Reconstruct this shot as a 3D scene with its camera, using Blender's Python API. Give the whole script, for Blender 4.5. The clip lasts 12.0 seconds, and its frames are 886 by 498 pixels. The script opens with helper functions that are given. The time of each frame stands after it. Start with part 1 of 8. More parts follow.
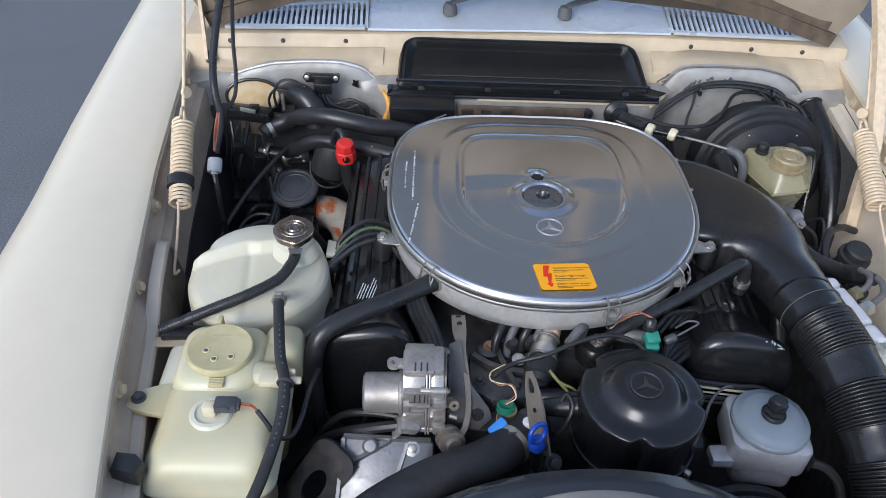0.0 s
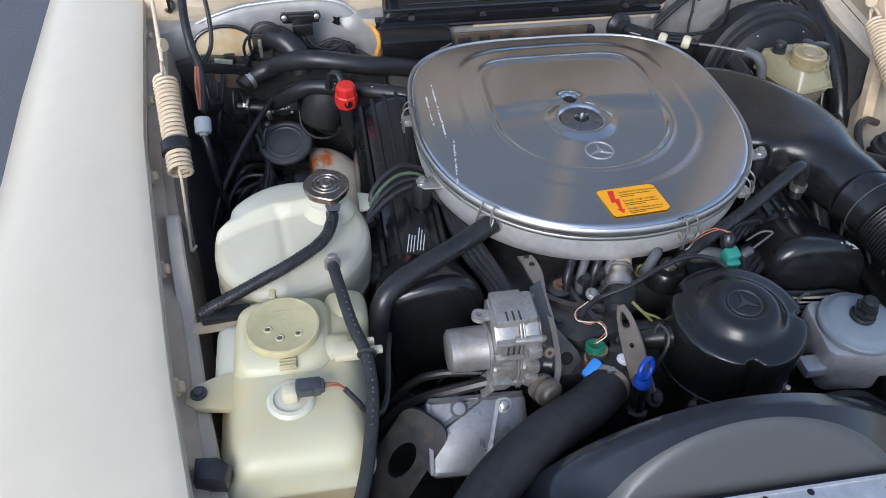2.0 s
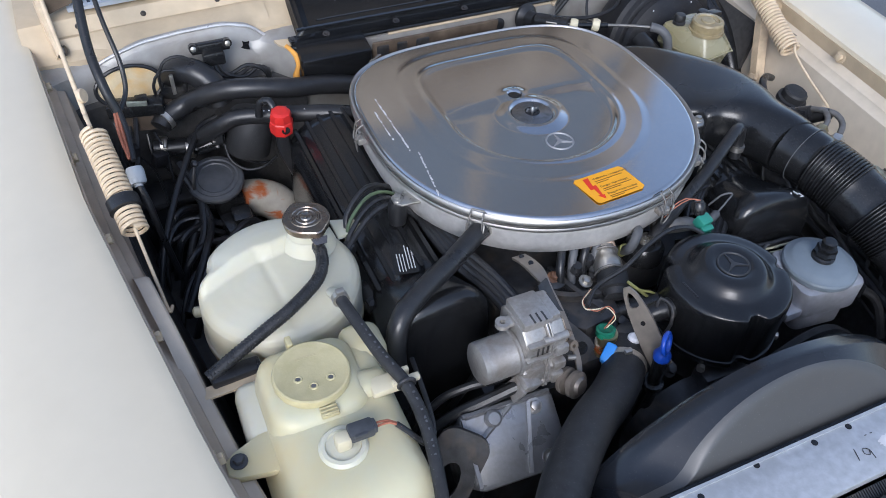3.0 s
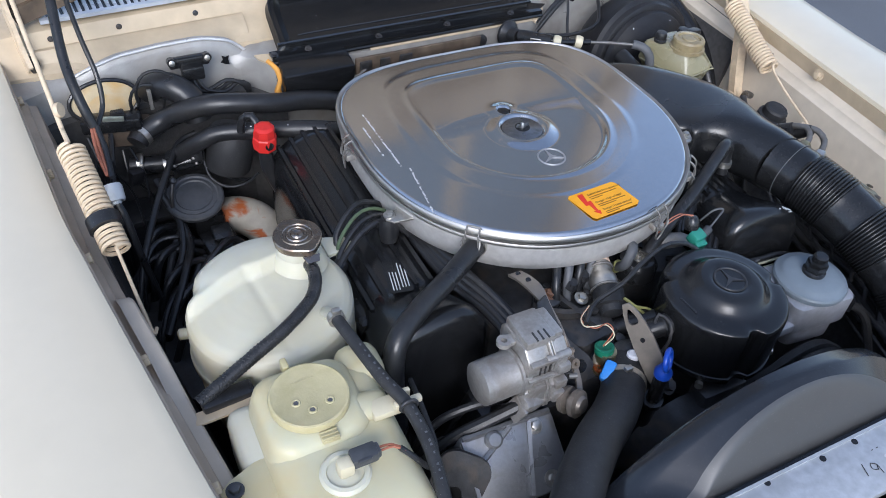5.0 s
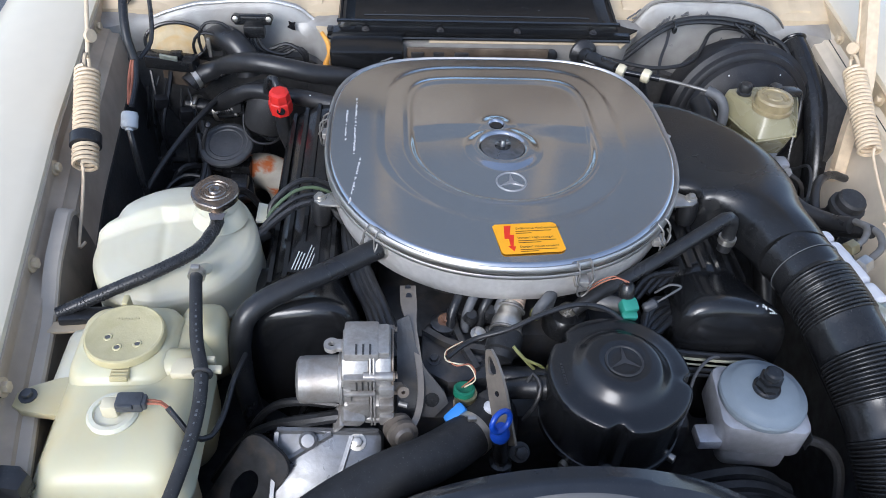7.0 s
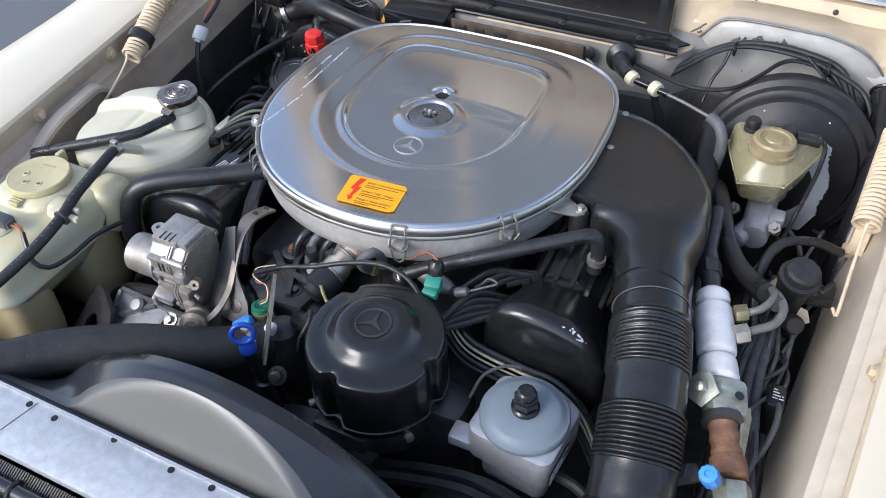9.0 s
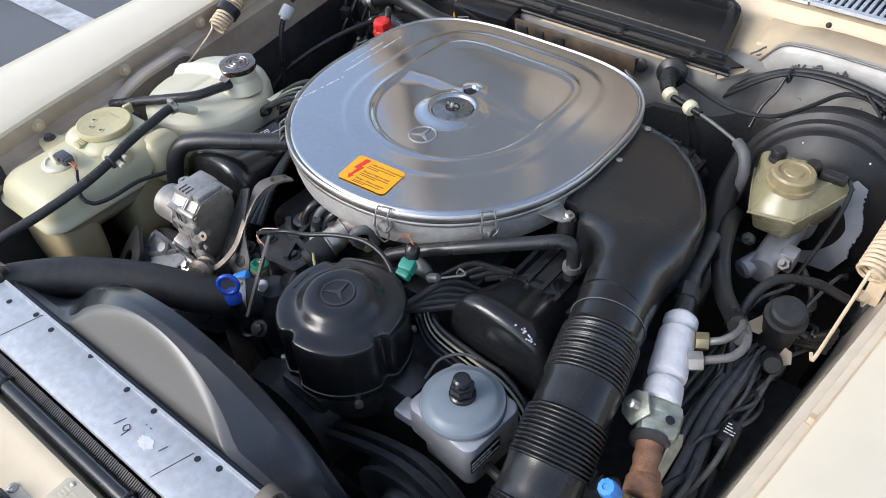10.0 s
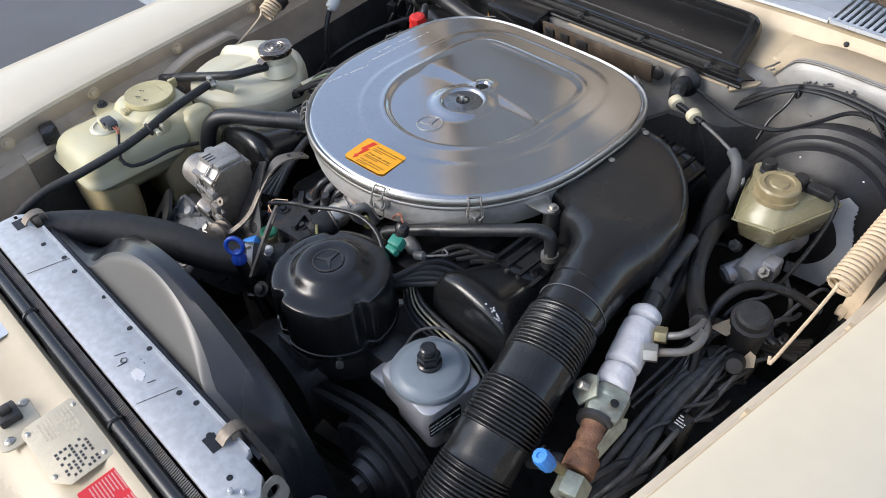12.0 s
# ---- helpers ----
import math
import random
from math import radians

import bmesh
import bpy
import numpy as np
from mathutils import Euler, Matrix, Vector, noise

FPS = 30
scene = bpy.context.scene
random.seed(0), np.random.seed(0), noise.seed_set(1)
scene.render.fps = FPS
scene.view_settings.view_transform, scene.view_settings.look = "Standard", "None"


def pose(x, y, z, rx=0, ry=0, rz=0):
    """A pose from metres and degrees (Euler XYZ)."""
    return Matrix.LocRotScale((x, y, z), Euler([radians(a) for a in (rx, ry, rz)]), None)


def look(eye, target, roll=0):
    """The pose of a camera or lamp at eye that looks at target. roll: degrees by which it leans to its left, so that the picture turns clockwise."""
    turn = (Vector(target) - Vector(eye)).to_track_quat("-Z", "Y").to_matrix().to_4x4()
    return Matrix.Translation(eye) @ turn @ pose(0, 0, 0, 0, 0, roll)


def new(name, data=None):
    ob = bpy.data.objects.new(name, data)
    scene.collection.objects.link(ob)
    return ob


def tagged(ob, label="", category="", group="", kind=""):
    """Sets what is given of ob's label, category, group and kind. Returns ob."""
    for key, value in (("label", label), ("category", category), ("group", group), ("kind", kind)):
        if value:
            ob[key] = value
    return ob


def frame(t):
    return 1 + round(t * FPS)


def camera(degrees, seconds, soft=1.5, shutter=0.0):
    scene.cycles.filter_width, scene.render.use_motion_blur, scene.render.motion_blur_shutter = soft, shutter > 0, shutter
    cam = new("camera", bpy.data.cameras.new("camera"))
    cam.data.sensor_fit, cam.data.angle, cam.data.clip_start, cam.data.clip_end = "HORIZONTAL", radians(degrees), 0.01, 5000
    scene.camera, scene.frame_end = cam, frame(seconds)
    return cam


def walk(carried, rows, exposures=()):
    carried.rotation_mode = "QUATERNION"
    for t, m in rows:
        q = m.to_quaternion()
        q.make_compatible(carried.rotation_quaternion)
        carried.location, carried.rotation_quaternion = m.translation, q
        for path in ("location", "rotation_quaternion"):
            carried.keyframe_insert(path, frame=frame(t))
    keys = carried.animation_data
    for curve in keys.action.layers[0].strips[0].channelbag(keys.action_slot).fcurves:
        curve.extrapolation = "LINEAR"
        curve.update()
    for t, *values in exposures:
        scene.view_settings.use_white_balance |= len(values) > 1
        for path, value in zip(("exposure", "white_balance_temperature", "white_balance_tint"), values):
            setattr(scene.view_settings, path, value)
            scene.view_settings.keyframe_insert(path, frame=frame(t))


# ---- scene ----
cam = camera(58.9, 12.0, 0.9)
METRES, EYE, TILT, LEAN, TURN, OX = 1.9, 1.6, -40.0, -2.0, 0.0, -0.175
ROWS = [
    (0.0, 0.0, 0.0, 0.0, -0.0, 0.0, 0.0),
    (0.5, -0.007, -0.0045, -0.0089, 0.64, -1.36, -0.22),
    (1.0, -0.0191, 0.0066, -0.007, 0.59, -2.43, 1.01),
    (1.5, -0.0488, 0.0144, -0.0093, -2.41, -3.05, 3.27),
    (2.0, -0.0953, 0.0545, 0.0015, -6.73, -4.27, 6.69),
    (2.5, -0.1341, 0.0778, 0.0228, -12.27, -6.22, 11.62),
    (3.0, -0.1789, 0.0801, 0.0299, -18.65, -6.91, 15.47),
    (3.5, -0.2143, 0.0672, 0.0339, -22.64, -6.56, 16.91),
    (5.5, -0.17, 0.1041, 0.0325, -20.44, -5.95, 13.66),
    (6.0, -0.0993, 0.0995, 0.0263, -13.37, -4.45, 8.66),
    (6.5, -0.0471, 0.0859, 0.0102, -6.88, -3.34, 4.51),
    (7.0, 0.0134, 0.0733, 0.0006, -2.39, -3.02, 1.43),
    (9.0, 0.3047, 0.1005, 0.0054, 21.8, -5.69, -13.82),
    (9.5, 0.3598, 0.1053, 0.016, 27.67, -7.29, -16.54),
    (10.0, 0.4026, 0.1257, 0.0343, 33.9, -9.68, -20.56),
    (10.5, 0.4402, 0.1205, 0.038, 38.41, -11.66, -22.82),
    (11.0, 0.464, 0.1186, 0.0411, 40.22, -12.14, -23.76),
    (11.5, 0.4697, 0.1218, 0.0438, 40.55, -12.07, -24.29),
    (12.0, 0.4692, 0.1289, 0.05, 40.58, -12.16, -24.23),
]
walk(cam, [(t, pose(OX, 0, EYE, TILT, LEAN, TURN) @ pose(METRES * x, METRES * y, METRES * z, 90 + pitch, roll, yaw)) for t, x, y, z, yaw, pitch, roll in ROWS], [(0.0, 0.65, 5880, 11), (3.5, 0.70, 5750, 12), (7.0, 0.91, 5780, 11), (9.0, 1.10, 6080, 12), (10.0, 1.03, 6300, 11), (12.0, 0.90, 6460, 11)])


# ---- world and light ----
world = bpy.data.worlds.new("sky")
scene.world = world
world.use_nodes = True
wn, wl = world.node_tree.nodes, world.node_tree.links
sky = wn.new("ShaderNodeTexSky")
sky.sky_type, sky.sun_disc = "NISHITA", False
sky.sun_elevation, sky.sun_rotation = radians(38), radians(215)
sky.air_density, sky.dust_density, sky.ozone_density = 1.0, 1.2, 1.0
haze = wn.new("ShaderNodeHueSaturation")
haze.inputs["Saturation"].default_value = 0.74
wl.new(sky.outputs[0], haze.inputs["Color"])
wl.new(haze.outputs[0], wn["Background"].inputs[0])
wn["Background"].inputs[1].default_value = 0.15
sun = new("sun", bpy.data.lights.new("sun", "SUN"))
sun.data.energy, sun.data.angle, sun.data.color = 1.4, radians(28), (1.0, 0.95, 0.88)
sun.matrix_world = look((-2.0, -3.0, 3.4), (0, 0.9, 0.8))


# ---- materials ----
def mat(name, colour, rough=0.5, metal=0.0, grain=60.0, vary=0.15, stain=None, stain_amt=0.0, stain_scale=9.0, bump=0.15, bump_scale=400.0,
        coat=0.0, rough_vary=0.12, stain_lo=0.48, stain_hi=0.72, trans=0.0, sss=0.0, random_tint=0.0, spec=0.5, specks=0.0, speck_tone=(0.20, 0.19, 0.175), speck_scale=650.0, speck_lo=0.70):
    m = bpy.data.materials.new(name)
    m.use_nodes = True
    n, l = m.node_tree.nodes, m.node_tree.links
    b = n["Principled BSDF"]
    co = n.new("ShaderNodeTexCoord")

    def tex(scale, detail=4.0, distort=0.0):
        t = n.new("ShaderNodeTexNoise")
        t.inputs["Scale"].default_value, t.inputs["Detail"].default_value, t.inputs["Distortion"].default_value = scale, detail, distort
        l.new(co.outputs["Object"], t.inputs["Vector"])
        return t

    def ramp(src, lo, hi, a, c):
        r = n.new("ShaderNodeMapRange")
        r.inputs[1].default_value, r.inputs[2].default_value, r.inputs[3].default_value, r.inputs[4].default_value = lo, hi, a, c
        l.new(src, r.inputs[0])
        return r.outputs[0]

    def mix(kind, fac, a, c):
        x = n.new("ShaderNodeMix")
        x.data_type, x.blend_type = "RGBA", kind
        for sock, v in ((x.inputs[0], fac), (x.inputs[6], a), (x.inputs[7], c)):
            if isinstance(v, bpy.types.NodeSocket):
                l.new(v, sock)
            else:
                sock.default_value = v
        return x.outputs[2]

    fine = tex(grain)
    broad = tex(stain_scale, 5.0, 0.6)
    shade = ramp(fine.outputs[0], 0.3, 0.7, 1 - vary, 1 + vary)
    comb = n.new("ShaderNodeCombineColor")
    for k in range(3):
        l.new(shade, comb.inputs[k])
    col = mix("MULTIPLY", 1.0, (*colour, 1), comb.outputs[0])
    if stain:
        col = mix("MIX", ramp(broad.outputs[0], stain_lo, stain_hi, 0.0, stain_amt), col, (*stain, 1))
    if specks:
        dust = tex(speck_scale, 1.0)
        col = mix("MIX", ramp(dust.outputs[0], speck_lo, speck_lo + 0.035, 0.0, specks), col, (*speck_tone, 1))
        if metal == 1.0:
            l.new(ramp(dust.outputs[0], speck_lo, speck_lo + 0.035, 1.0, 1.0 - specks), b.inputs["Metallic"])
    if random_tint:
        info = n.new("ShaderNodeObjectInfo")
        r = ramp(info.outputs["Random"], 0, 1, 1 - random_tint, 1 + random_tint)
        c2 = n.new("ShaderNodeCombineColor")
        for k in range(3):
            l.new(r, c2.inputs[k])
        col = mix("MULTIPLY", 1.0, col, c2.outputs[0])
    l.new(col, b.inputs["Base Color"])
    l.new(ramp(broad.outputs[0], 0.3, 0.75, max(0.03, rough - rough_vary), min(1.0, rough + rough_vary)), b.inputs["Roughness"])
    b.inputs["Metallic"].default_value = metal
    b.inputs["Coat Weight"].default_value = coat
    b.inputs["Coat Roughness"].default_value = 0.12
    b.inputs["Specular IOR Level"].default_value = spec
    b.inputs["Transmission Weight"].default_value = trans
    if sss:
        b.inputs["Subsurface Weight"].default_value = sss
        b.inputs["Subsurface Radius"].default_value = (0.03, 0.025, 0.015)
        b.inputs["Subsurface Scale"].default_value = 0.5
    if bump:
        bn = tex(bump_scale, 3.0)
        bp = n.new("ShaderNodeBump")
        bp.inputs["Strength"].default_value, bp.inputs["Distance"].default_value = bump, 0.002
        l.new(bn.outputs[0], bp.inputs["Height"])
        l.new(bp.outputs[0], b.inputs["Normal"])
    return m


M_PAINT = mat("cream_paint", (0.68, 0.605, 0.462), 0.34, coat=0.2, vary=0.02, grain=25, stain=(0.60, 0.53, 0.42), stain_amt=0.25, stain_scale=2.2, bump=0.03, bump_scale=60, rough_vary=0.03, stain_lo=0.35, stain_hi=0.8)
M_FRONT = mat("front_panel_paint", (0.50, 0.42, 0.295), 0.38, coat=0.15, vary=0.05, grain=30, stain=(0.45, 0.36, 0.24), stain_amt=0.45, stain_scale=9, bump=0.06)
M_BAY = mat("bay_paint", (0.52, 0.42, 0.285), 0.45, vary=0.08, grain=40, stain=(0.38, 0.30, 0.21), stain_amt=0.5, stain_scale=7, bump=0.1)
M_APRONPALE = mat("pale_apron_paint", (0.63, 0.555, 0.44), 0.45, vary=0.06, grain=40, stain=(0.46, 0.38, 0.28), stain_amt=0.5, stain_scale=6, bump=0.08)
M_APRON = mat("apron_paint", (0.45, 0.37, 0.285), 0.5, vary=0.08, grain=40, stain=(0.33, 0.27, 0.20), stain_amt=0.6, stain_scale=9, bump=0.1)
M_WALL = mat("firewall_paint", (0.34, 0.33, 0.31), 0.42, metal=0.15, vary=0.12, grain=35, stain=(0.17, 0.145, 0.115), stain_amt=0.65, stain_scale=9, bump=0.2)
# Dirt grey, lifted to stand for haze deep in the bay.
M_HAZEDIRT = mat("bay_underside", (0.095, 0.097, 0.102), 0.75, vary=0.3, grain=50, stain=(0.11, 0.10, 0.092), stain_amt=0.5)
# Black that stands for deep shade low in the bay.
M_DEEPSHADE = mat("deep_shade_black", (0.022, 0.023, 0.025), 0.6, vary=0.3, grain=60, stain=(0.065, 0.060, 0.054), stain_amt=0.5, stain_scale=14, bump=0.5, bump_scale=150)
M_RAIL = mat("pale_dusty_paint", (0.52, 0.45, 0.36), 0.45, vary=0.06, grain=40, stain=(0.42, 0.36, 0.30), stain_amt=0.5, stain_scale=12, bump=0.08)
# Shade on the rail's inner face is put into this brown.
M_RAILSIDE = mat("shaded_rail_paint", (0.17, 0.145, 0.12), 0.6, vary=0.15, grain=40, stain=(0.07, 0.06, 0.05), stain_amt=0.7, stain_scale=14, bump=0.15)
M_PAPER = mat("peeling_paper", (0.62, 0.47, 0.36), 0.7, vary=0.15, grain=150, stain=(0.42, 0.16, 0.10), stain_amt=0.8, stain_scale=90, stain_lo=0.55, stain_hi=0.6, bump=0.3)
M_ALU = mat("lid_metal", (0.56, 0.565, 0.575), 0.155, metal=1.0, vary=0.025, grain=140, stain=(0.44, 0.435, 0.43), stain_amt=0.35, stain_scale=6, bump=0.015, bump_scale=900, rough_vary=0.035, specks=0.22, speck_tone=(0.60, 0.60, 0.60), speck_scale=820.0, speck_lo=0.675)
M_RIM = mat("bright_metal", (0.54, 0.525, 0.505), 0.46, metal=1.0, vary=0.05, stain=(0.5, 0.47, 0.43), stain_amt=0.4, bump=0.03)
M_CAST = mat("cast_aluminium", (0.36, 0.345, 0.325), 0.40, metal=0.55, vary=0.10, grain=260, stain=(0.20, 0.165, 0.13), stain_amt=0.75, stain_scale=30, bump=0.14, bump_scale=300)
M_STEEL = mat("zinc_steel", (0.52, 0.50, 0.46), 0.38, metal=0.9, vary=0.12, grain=100, stain=(0.26, 0.20, 0.13), stain_amt=0.5, stain_scale=30, bump=0.15)
M_DARKSTEEL = mat("dark_steel", (0.050, 0.051, 0.054), 0.42, metal=0.4, vary=0.3, stain=(0.105, 0.085, 0.066), stain_amt=0.6, stain_scale=38)
M_PULLEY = mat("worn_grey_pulley", (0.105, 0.107, 0.112), 0.45, metal=0.3, vary=0.2, stain=(0.06, 0.055, 0.05), stain_amt=0.6, stain_scale=30)
M_RAD = mat("radiator_metal", (0.47, 0.485, 0.505), 0.42, metal=0.35, vary=0.12, grain=110, stain=(0.38, 0.39, 0.405), stain_amt=0.7, stain_scale=34, bump=0.10)
M_BLACK = mat("black_plastic", (0.012, 0.0125, 0.0135), 0.25, spec=0.5, rough_vary=0.06, vary=0.2, grain=80, stain=(0.024, 0.023, 0.022), stain_amt=0.5, stain_scale=10, bump=0.03, bump_scale=900, specks=0.15)
M_COVER = mat("smooth_black_cover", (0.0115, 0.012, 0.013), 0.22, spec=0.55, rough_vary=0.04, vary=0.15, grain=80, stain=(0.020, 0.019, 0.018), stain_amt=0.4, stain_scale=14, bump=0.02, bump_scale=900, specks=0.06)
# Dusty rubber grey, lightened further to stand for haze.
M_DUSTHAZE = mat("dusty_rubber_haze", (0.095, 0.099, 0.108), 0.6, vary=0.25, grain=140, stain=(0.045, 0.047, 0.050), stain_amt=0.7, stain_scale=40, bump=0.15, specks=0.4)
M_SATIN = mat("black_satin_paint", (0.010, 0.0105, 0.0115), 0.19, rough_vary=0.05, spec=0.55, vary=0.2, grain=60, stain=(0.018, 0.017, 0.016), stain_amt=0.5, stain_scale=9, bump=0.05, bump_scale=500, specks=0.12)
M_SHROUD = mat("shroud_plastic", (0.017, 0.0195, 0.0245), 0.22, vary=0.12, grain=60, stain=(0.024, 0.024, 0.026), stain_amt=0.5, stain_scale=6, bump=0.03, specks=0.12)
M_RUBBER = mat("rubber", (0.017, 0.0175, 0.019), 0.36, spec=0.5, vary=0.25, grain=90, stain=(0.028, 0.026, 0.024), stain_amt=0.5, stain_scale=20, bump=0.12, specks=0.4)
# Hose black is lifted towards grey to stand for haze; specks are dust.
M_HOSE = mat("hazed_dusty_hose_rubber", (0.024, 0.0245, 0.026), 0.58, spec=0.38, vary=0.25, grain=90, stain=(0.038, 0.037, 0.036), stain_amt=0.5, stain_scale=15, bump=0.12, specks=0.4)
M_EMBLEM = mat("worn_emblem", (0.03, 0.03, 0.032), 0.4, vary=0.1)
M_BRAID = mat("braided_rubber", (0.036, 0.036, 0.037), 0.75, vary=0.35, grain=700, bump=0.6, bump_scale=1200)
M_TANK = mat("milky_plastic", (0.585, 0.57, 0.46), 0.38, vary=0.04, grain=18, stain=(0.60, 0.52, 0.31), stain_amt=0.6, stain_lo=0.44, stain_hi=0.74, stain_scale=8, bump=0.05, bump_scale=120, sss=0.25)
M_TANKY = mat("aged_tank_plastic", (0.54, 0.52, 0.365), 0.38, vary=0.05, grain=16, stain=(0.60, 0.49, 0.25), stain_amt=0.75, stain_lo=0.42, stain_hi=0.68, stain_scale=9, bump=0.05, bump_scale=120, sss=0.25)
M_TANKLOW = mat("yellow_brown_tank_plastic", (0.52, 0.45, 0.27), 0.38, vary=0.06, grain=16, stain=(0.50, 0.36, 0.16), stain_amt=0.7, stain_lo=0.42, stain_hi=0.7, stain_scale=11, bump=0.05, bump_scale=120, sss=0.25)
M_CAPY = mat("yellowed_cap_plastic", (0.50, 0.44, 0.25), 0.45, vary=0.06, stain=(0.34, 0.29, 0.14), stain_amt=0.5, stain_scale=30, bump=0.1, sss=0.1)
M_RES = mat("reservoir_plastic", (0.27, 0.245, 0.145), 0.28, vary=0.06, grain=30, stain=(0.21, 0.175, 0.09), stain_amt=0.7, stain_scale=26, bump=0.05, sss=0.2)
M_RESCAP = mat("amber_cap_plastic", (0.29, 0.235, 0.13), 0.35, vary=0.08, grain=60, stain=(0.15, 0.11, 0.06), stain_amt=0.6, stain_scale=40, bump=0.05, sss=0.1)
M_DUSTY = mat("dusty_cable_sheath", (0.052, 0.055, 0.061), 0.5, vary=0.2, grain=120, stain=(0.10, 0.10, 0.10), stain_amt=0.5, stain_scale=30, bump=0.1)
M_RED = mat("red_plastic", (0.60, 0.025, 0.02), 0.45, vary=0.08, stain=(0.35, 0.02, 0.02), stain_amt=0.4, stain_scale=60, bump=0.1)
M_BLUE = mat("blue_plastic", (0.012, 0.055, 0.36), 0.4, vary=0.08, bump=0.05)
M_BLUELIGHT = mat("light_blue_plastic", (0.05, 0.24, 0.66), 0.4, vary=0.06, bump=0.05)
M_TEAL = mat("teal_plastic", (0.03, 0.21, 0.155), 0.45, vary=0.08, bump=0.05)
M_GREEN = mat("green_plastic", (0.012, 0.15, 0.085), 0.45, vary=0.08, bump=0.05)
M_WHITE = mat("white_foam", (0.63, 0.63, 0.65), 0.75, vary=0.07, grain=60, stain=(0.6, 0.58, 0.55), stain_amt=0.4, stain_scale=25, bump=0.5, bump_scale=140)
M_IVORY = mat("ivory_plastic", (0.60, 0.54, 0.38), 0.5, vary=0.05, bump=0.05)
M_SPRING = mat("spring_paint", (0.64, 0.51, 0.35), 0.45, vary=0.10, grain=100, stain=(0.45, 0.33, 0.2), stain_amt=0.4, stain_scale=40, bump=0.05)
M_PSCAP = mat("blue_grey_paint", (0.18, 0.215, 0.245), 0.4, vary=0.06, grain=60, stain=(0.20, 0.24, 0.28), stain_amt=0.5, stain_scale=20, bump=0.08)
M_PSBODY = mat("silver_paint", (0.46, 0.47, 0.50), 0.4, metal=0.5, vary=0.10, grain=90, stain=(0.3, 0.29, 0.28), stain_amt=0.5, stain_scale=25, bump=0.25)
# The hood's brown reflection is put into this chrome colour.
M_CAPMETAL = mat("weathered_chrome_reflection", (0.30, 0.255, 0.22), 0.26, metal=1.0, vary=0.12, grain=90, stain=(0.17, 0.12, 0.085), stain_amt=0.6, stain_scale=60, bump=0.05)
M_RUST = mat("rusty_metal", (0.20, 0.105, 0.065), 0.75, metal=0.2, vary=0.25, grain=90, stain=(0.38, 0.20, 0.10), stain_amt=0.7, stain_scale=45, bump=0.5)
M_CERAM = mat("rust_stained_cream_metal", (0.40, 0.36, 0.29), 0.6, vary=0.12, stain=(0.36, 0.085, 0.012), stain_amt=1.0, stain_lo=0.53, stain_hi=0.60, stain_scale=22, bump=0.2)
M_DISC = mat("dull_disc_metal", (0.30, 0.30, 0.305), 0.36, metal=1.0, vary=0.12, grain=120, stain=(0.12, 0.115, 0.11), stain_amt=0.5, stain_scale=60, bump=0.05)
M_BOWL = mat("satin_aluminium", (0.60, 0.585, 0.56), 0.55, metal=0.55, vary=0.08, grain=120, stain=(0.34, 0.31, 0.28), stain_amt=0.45, stain_scale=16, bump=0.05)
M_DULL = mat("dull_grey_steel", (0.20, 0.195, 0.185), 0.5, metal=0.55, vary=0.15, grain=100, stain=(0.14, 0.11, 0.08), stain_amt=0.6, stain_scale=26, bump=0.12)
M_CASTDARK = mat("grey_cast_housing", (0.25, 0.255, 0.265), 0.36, metal=0.55, vary=0.06, grain=260, stain=(0.15, 0.135, 0.12), stain_amt=0.45, stain_scale=45, bump=0.08, bump_scale=300)
M_ZINC = mat("weathered_green_zinc", (0.36, 0.39, 0.33), 0.45, metal=0.6, vary=0.15, grain=120, stain=(0.16, 0.13, 0.09), stain_amt=0.7, stain_scale=40, bump=0.2)
M_BRASS = mat("dull_brass", (0.40, 0.35, 0.21), 0.42, metal=0.9, vary=0.15, stain=(0.25, 0.17, 0.08), stain_amt=0.5, stain_scale=50)
M_BOOST = mat("booster_paint", (0.016, 0.016, 0.018), 0.40, spec=0.35, vary=0.25, grain=60, stain=(0.026, 0.025, 0.024), stain_amt=0.5, stain_scale=14, bump=0.15, specks=0.28)
M_SEAM = mat("silver_seam_paint", (0.60, 0.60, 0.60), 0.32, metal=0.3, vary=0.08, stain=(0.36, 0.34, 0.31), stain_amt=0.5, stain_scale=18, bump=0.05)
M_ORANGE = mat("orange_sticker", (0.90, 0.40, 0.01), 0.45, vary=0.03, bump=0.02)
M_SEALANT = mat("orange_sealant", (0.66, 0.31, 0.05), 0.6, vary=0.12, stain=(0.4, 0.2, 0.05), stain_amt=0.4, stain_scale=40, bump=0.2)
M_HATCH = mat("primer_cream", (0.62, 0.50, 0.30), 0.6, vary=0.1, stain=(0.62, 0.34, 0.08), stain_amt=0.7, stain_scale=25)
M_REDLABEL = mat("red_label", (0.62, 0.02, 0.03), 0.4, vary=0.03, bump=0.02)
M_LABELPRINT = mat("pale_pink_print", (0.66, 0.33, 0.32), 0.5, vary=0.05, bump=0)
M_INK = mat("dark_ink", (0.12, 0.055, 0.010), 0.6, vary=0.05, bump=0)
M_REDINK = mat("red_ink", (0.70, 0.03, 0.01), 0.5, vary=0.05, bump=0)
M_WHITEINK = mat("white_ink", (0.7, 0.7, 0.7), 0.6, vary=0.05, bump=0)
M_PLATE = mat("embossed_plate", (0.58, 0.51, 0.38), 0.36, metal=0.15, vary=0.06, grain=60, stain=(0.42, 0.38, 0.30), stain_amt=0.4, stain_scale=30, bump=0.1)
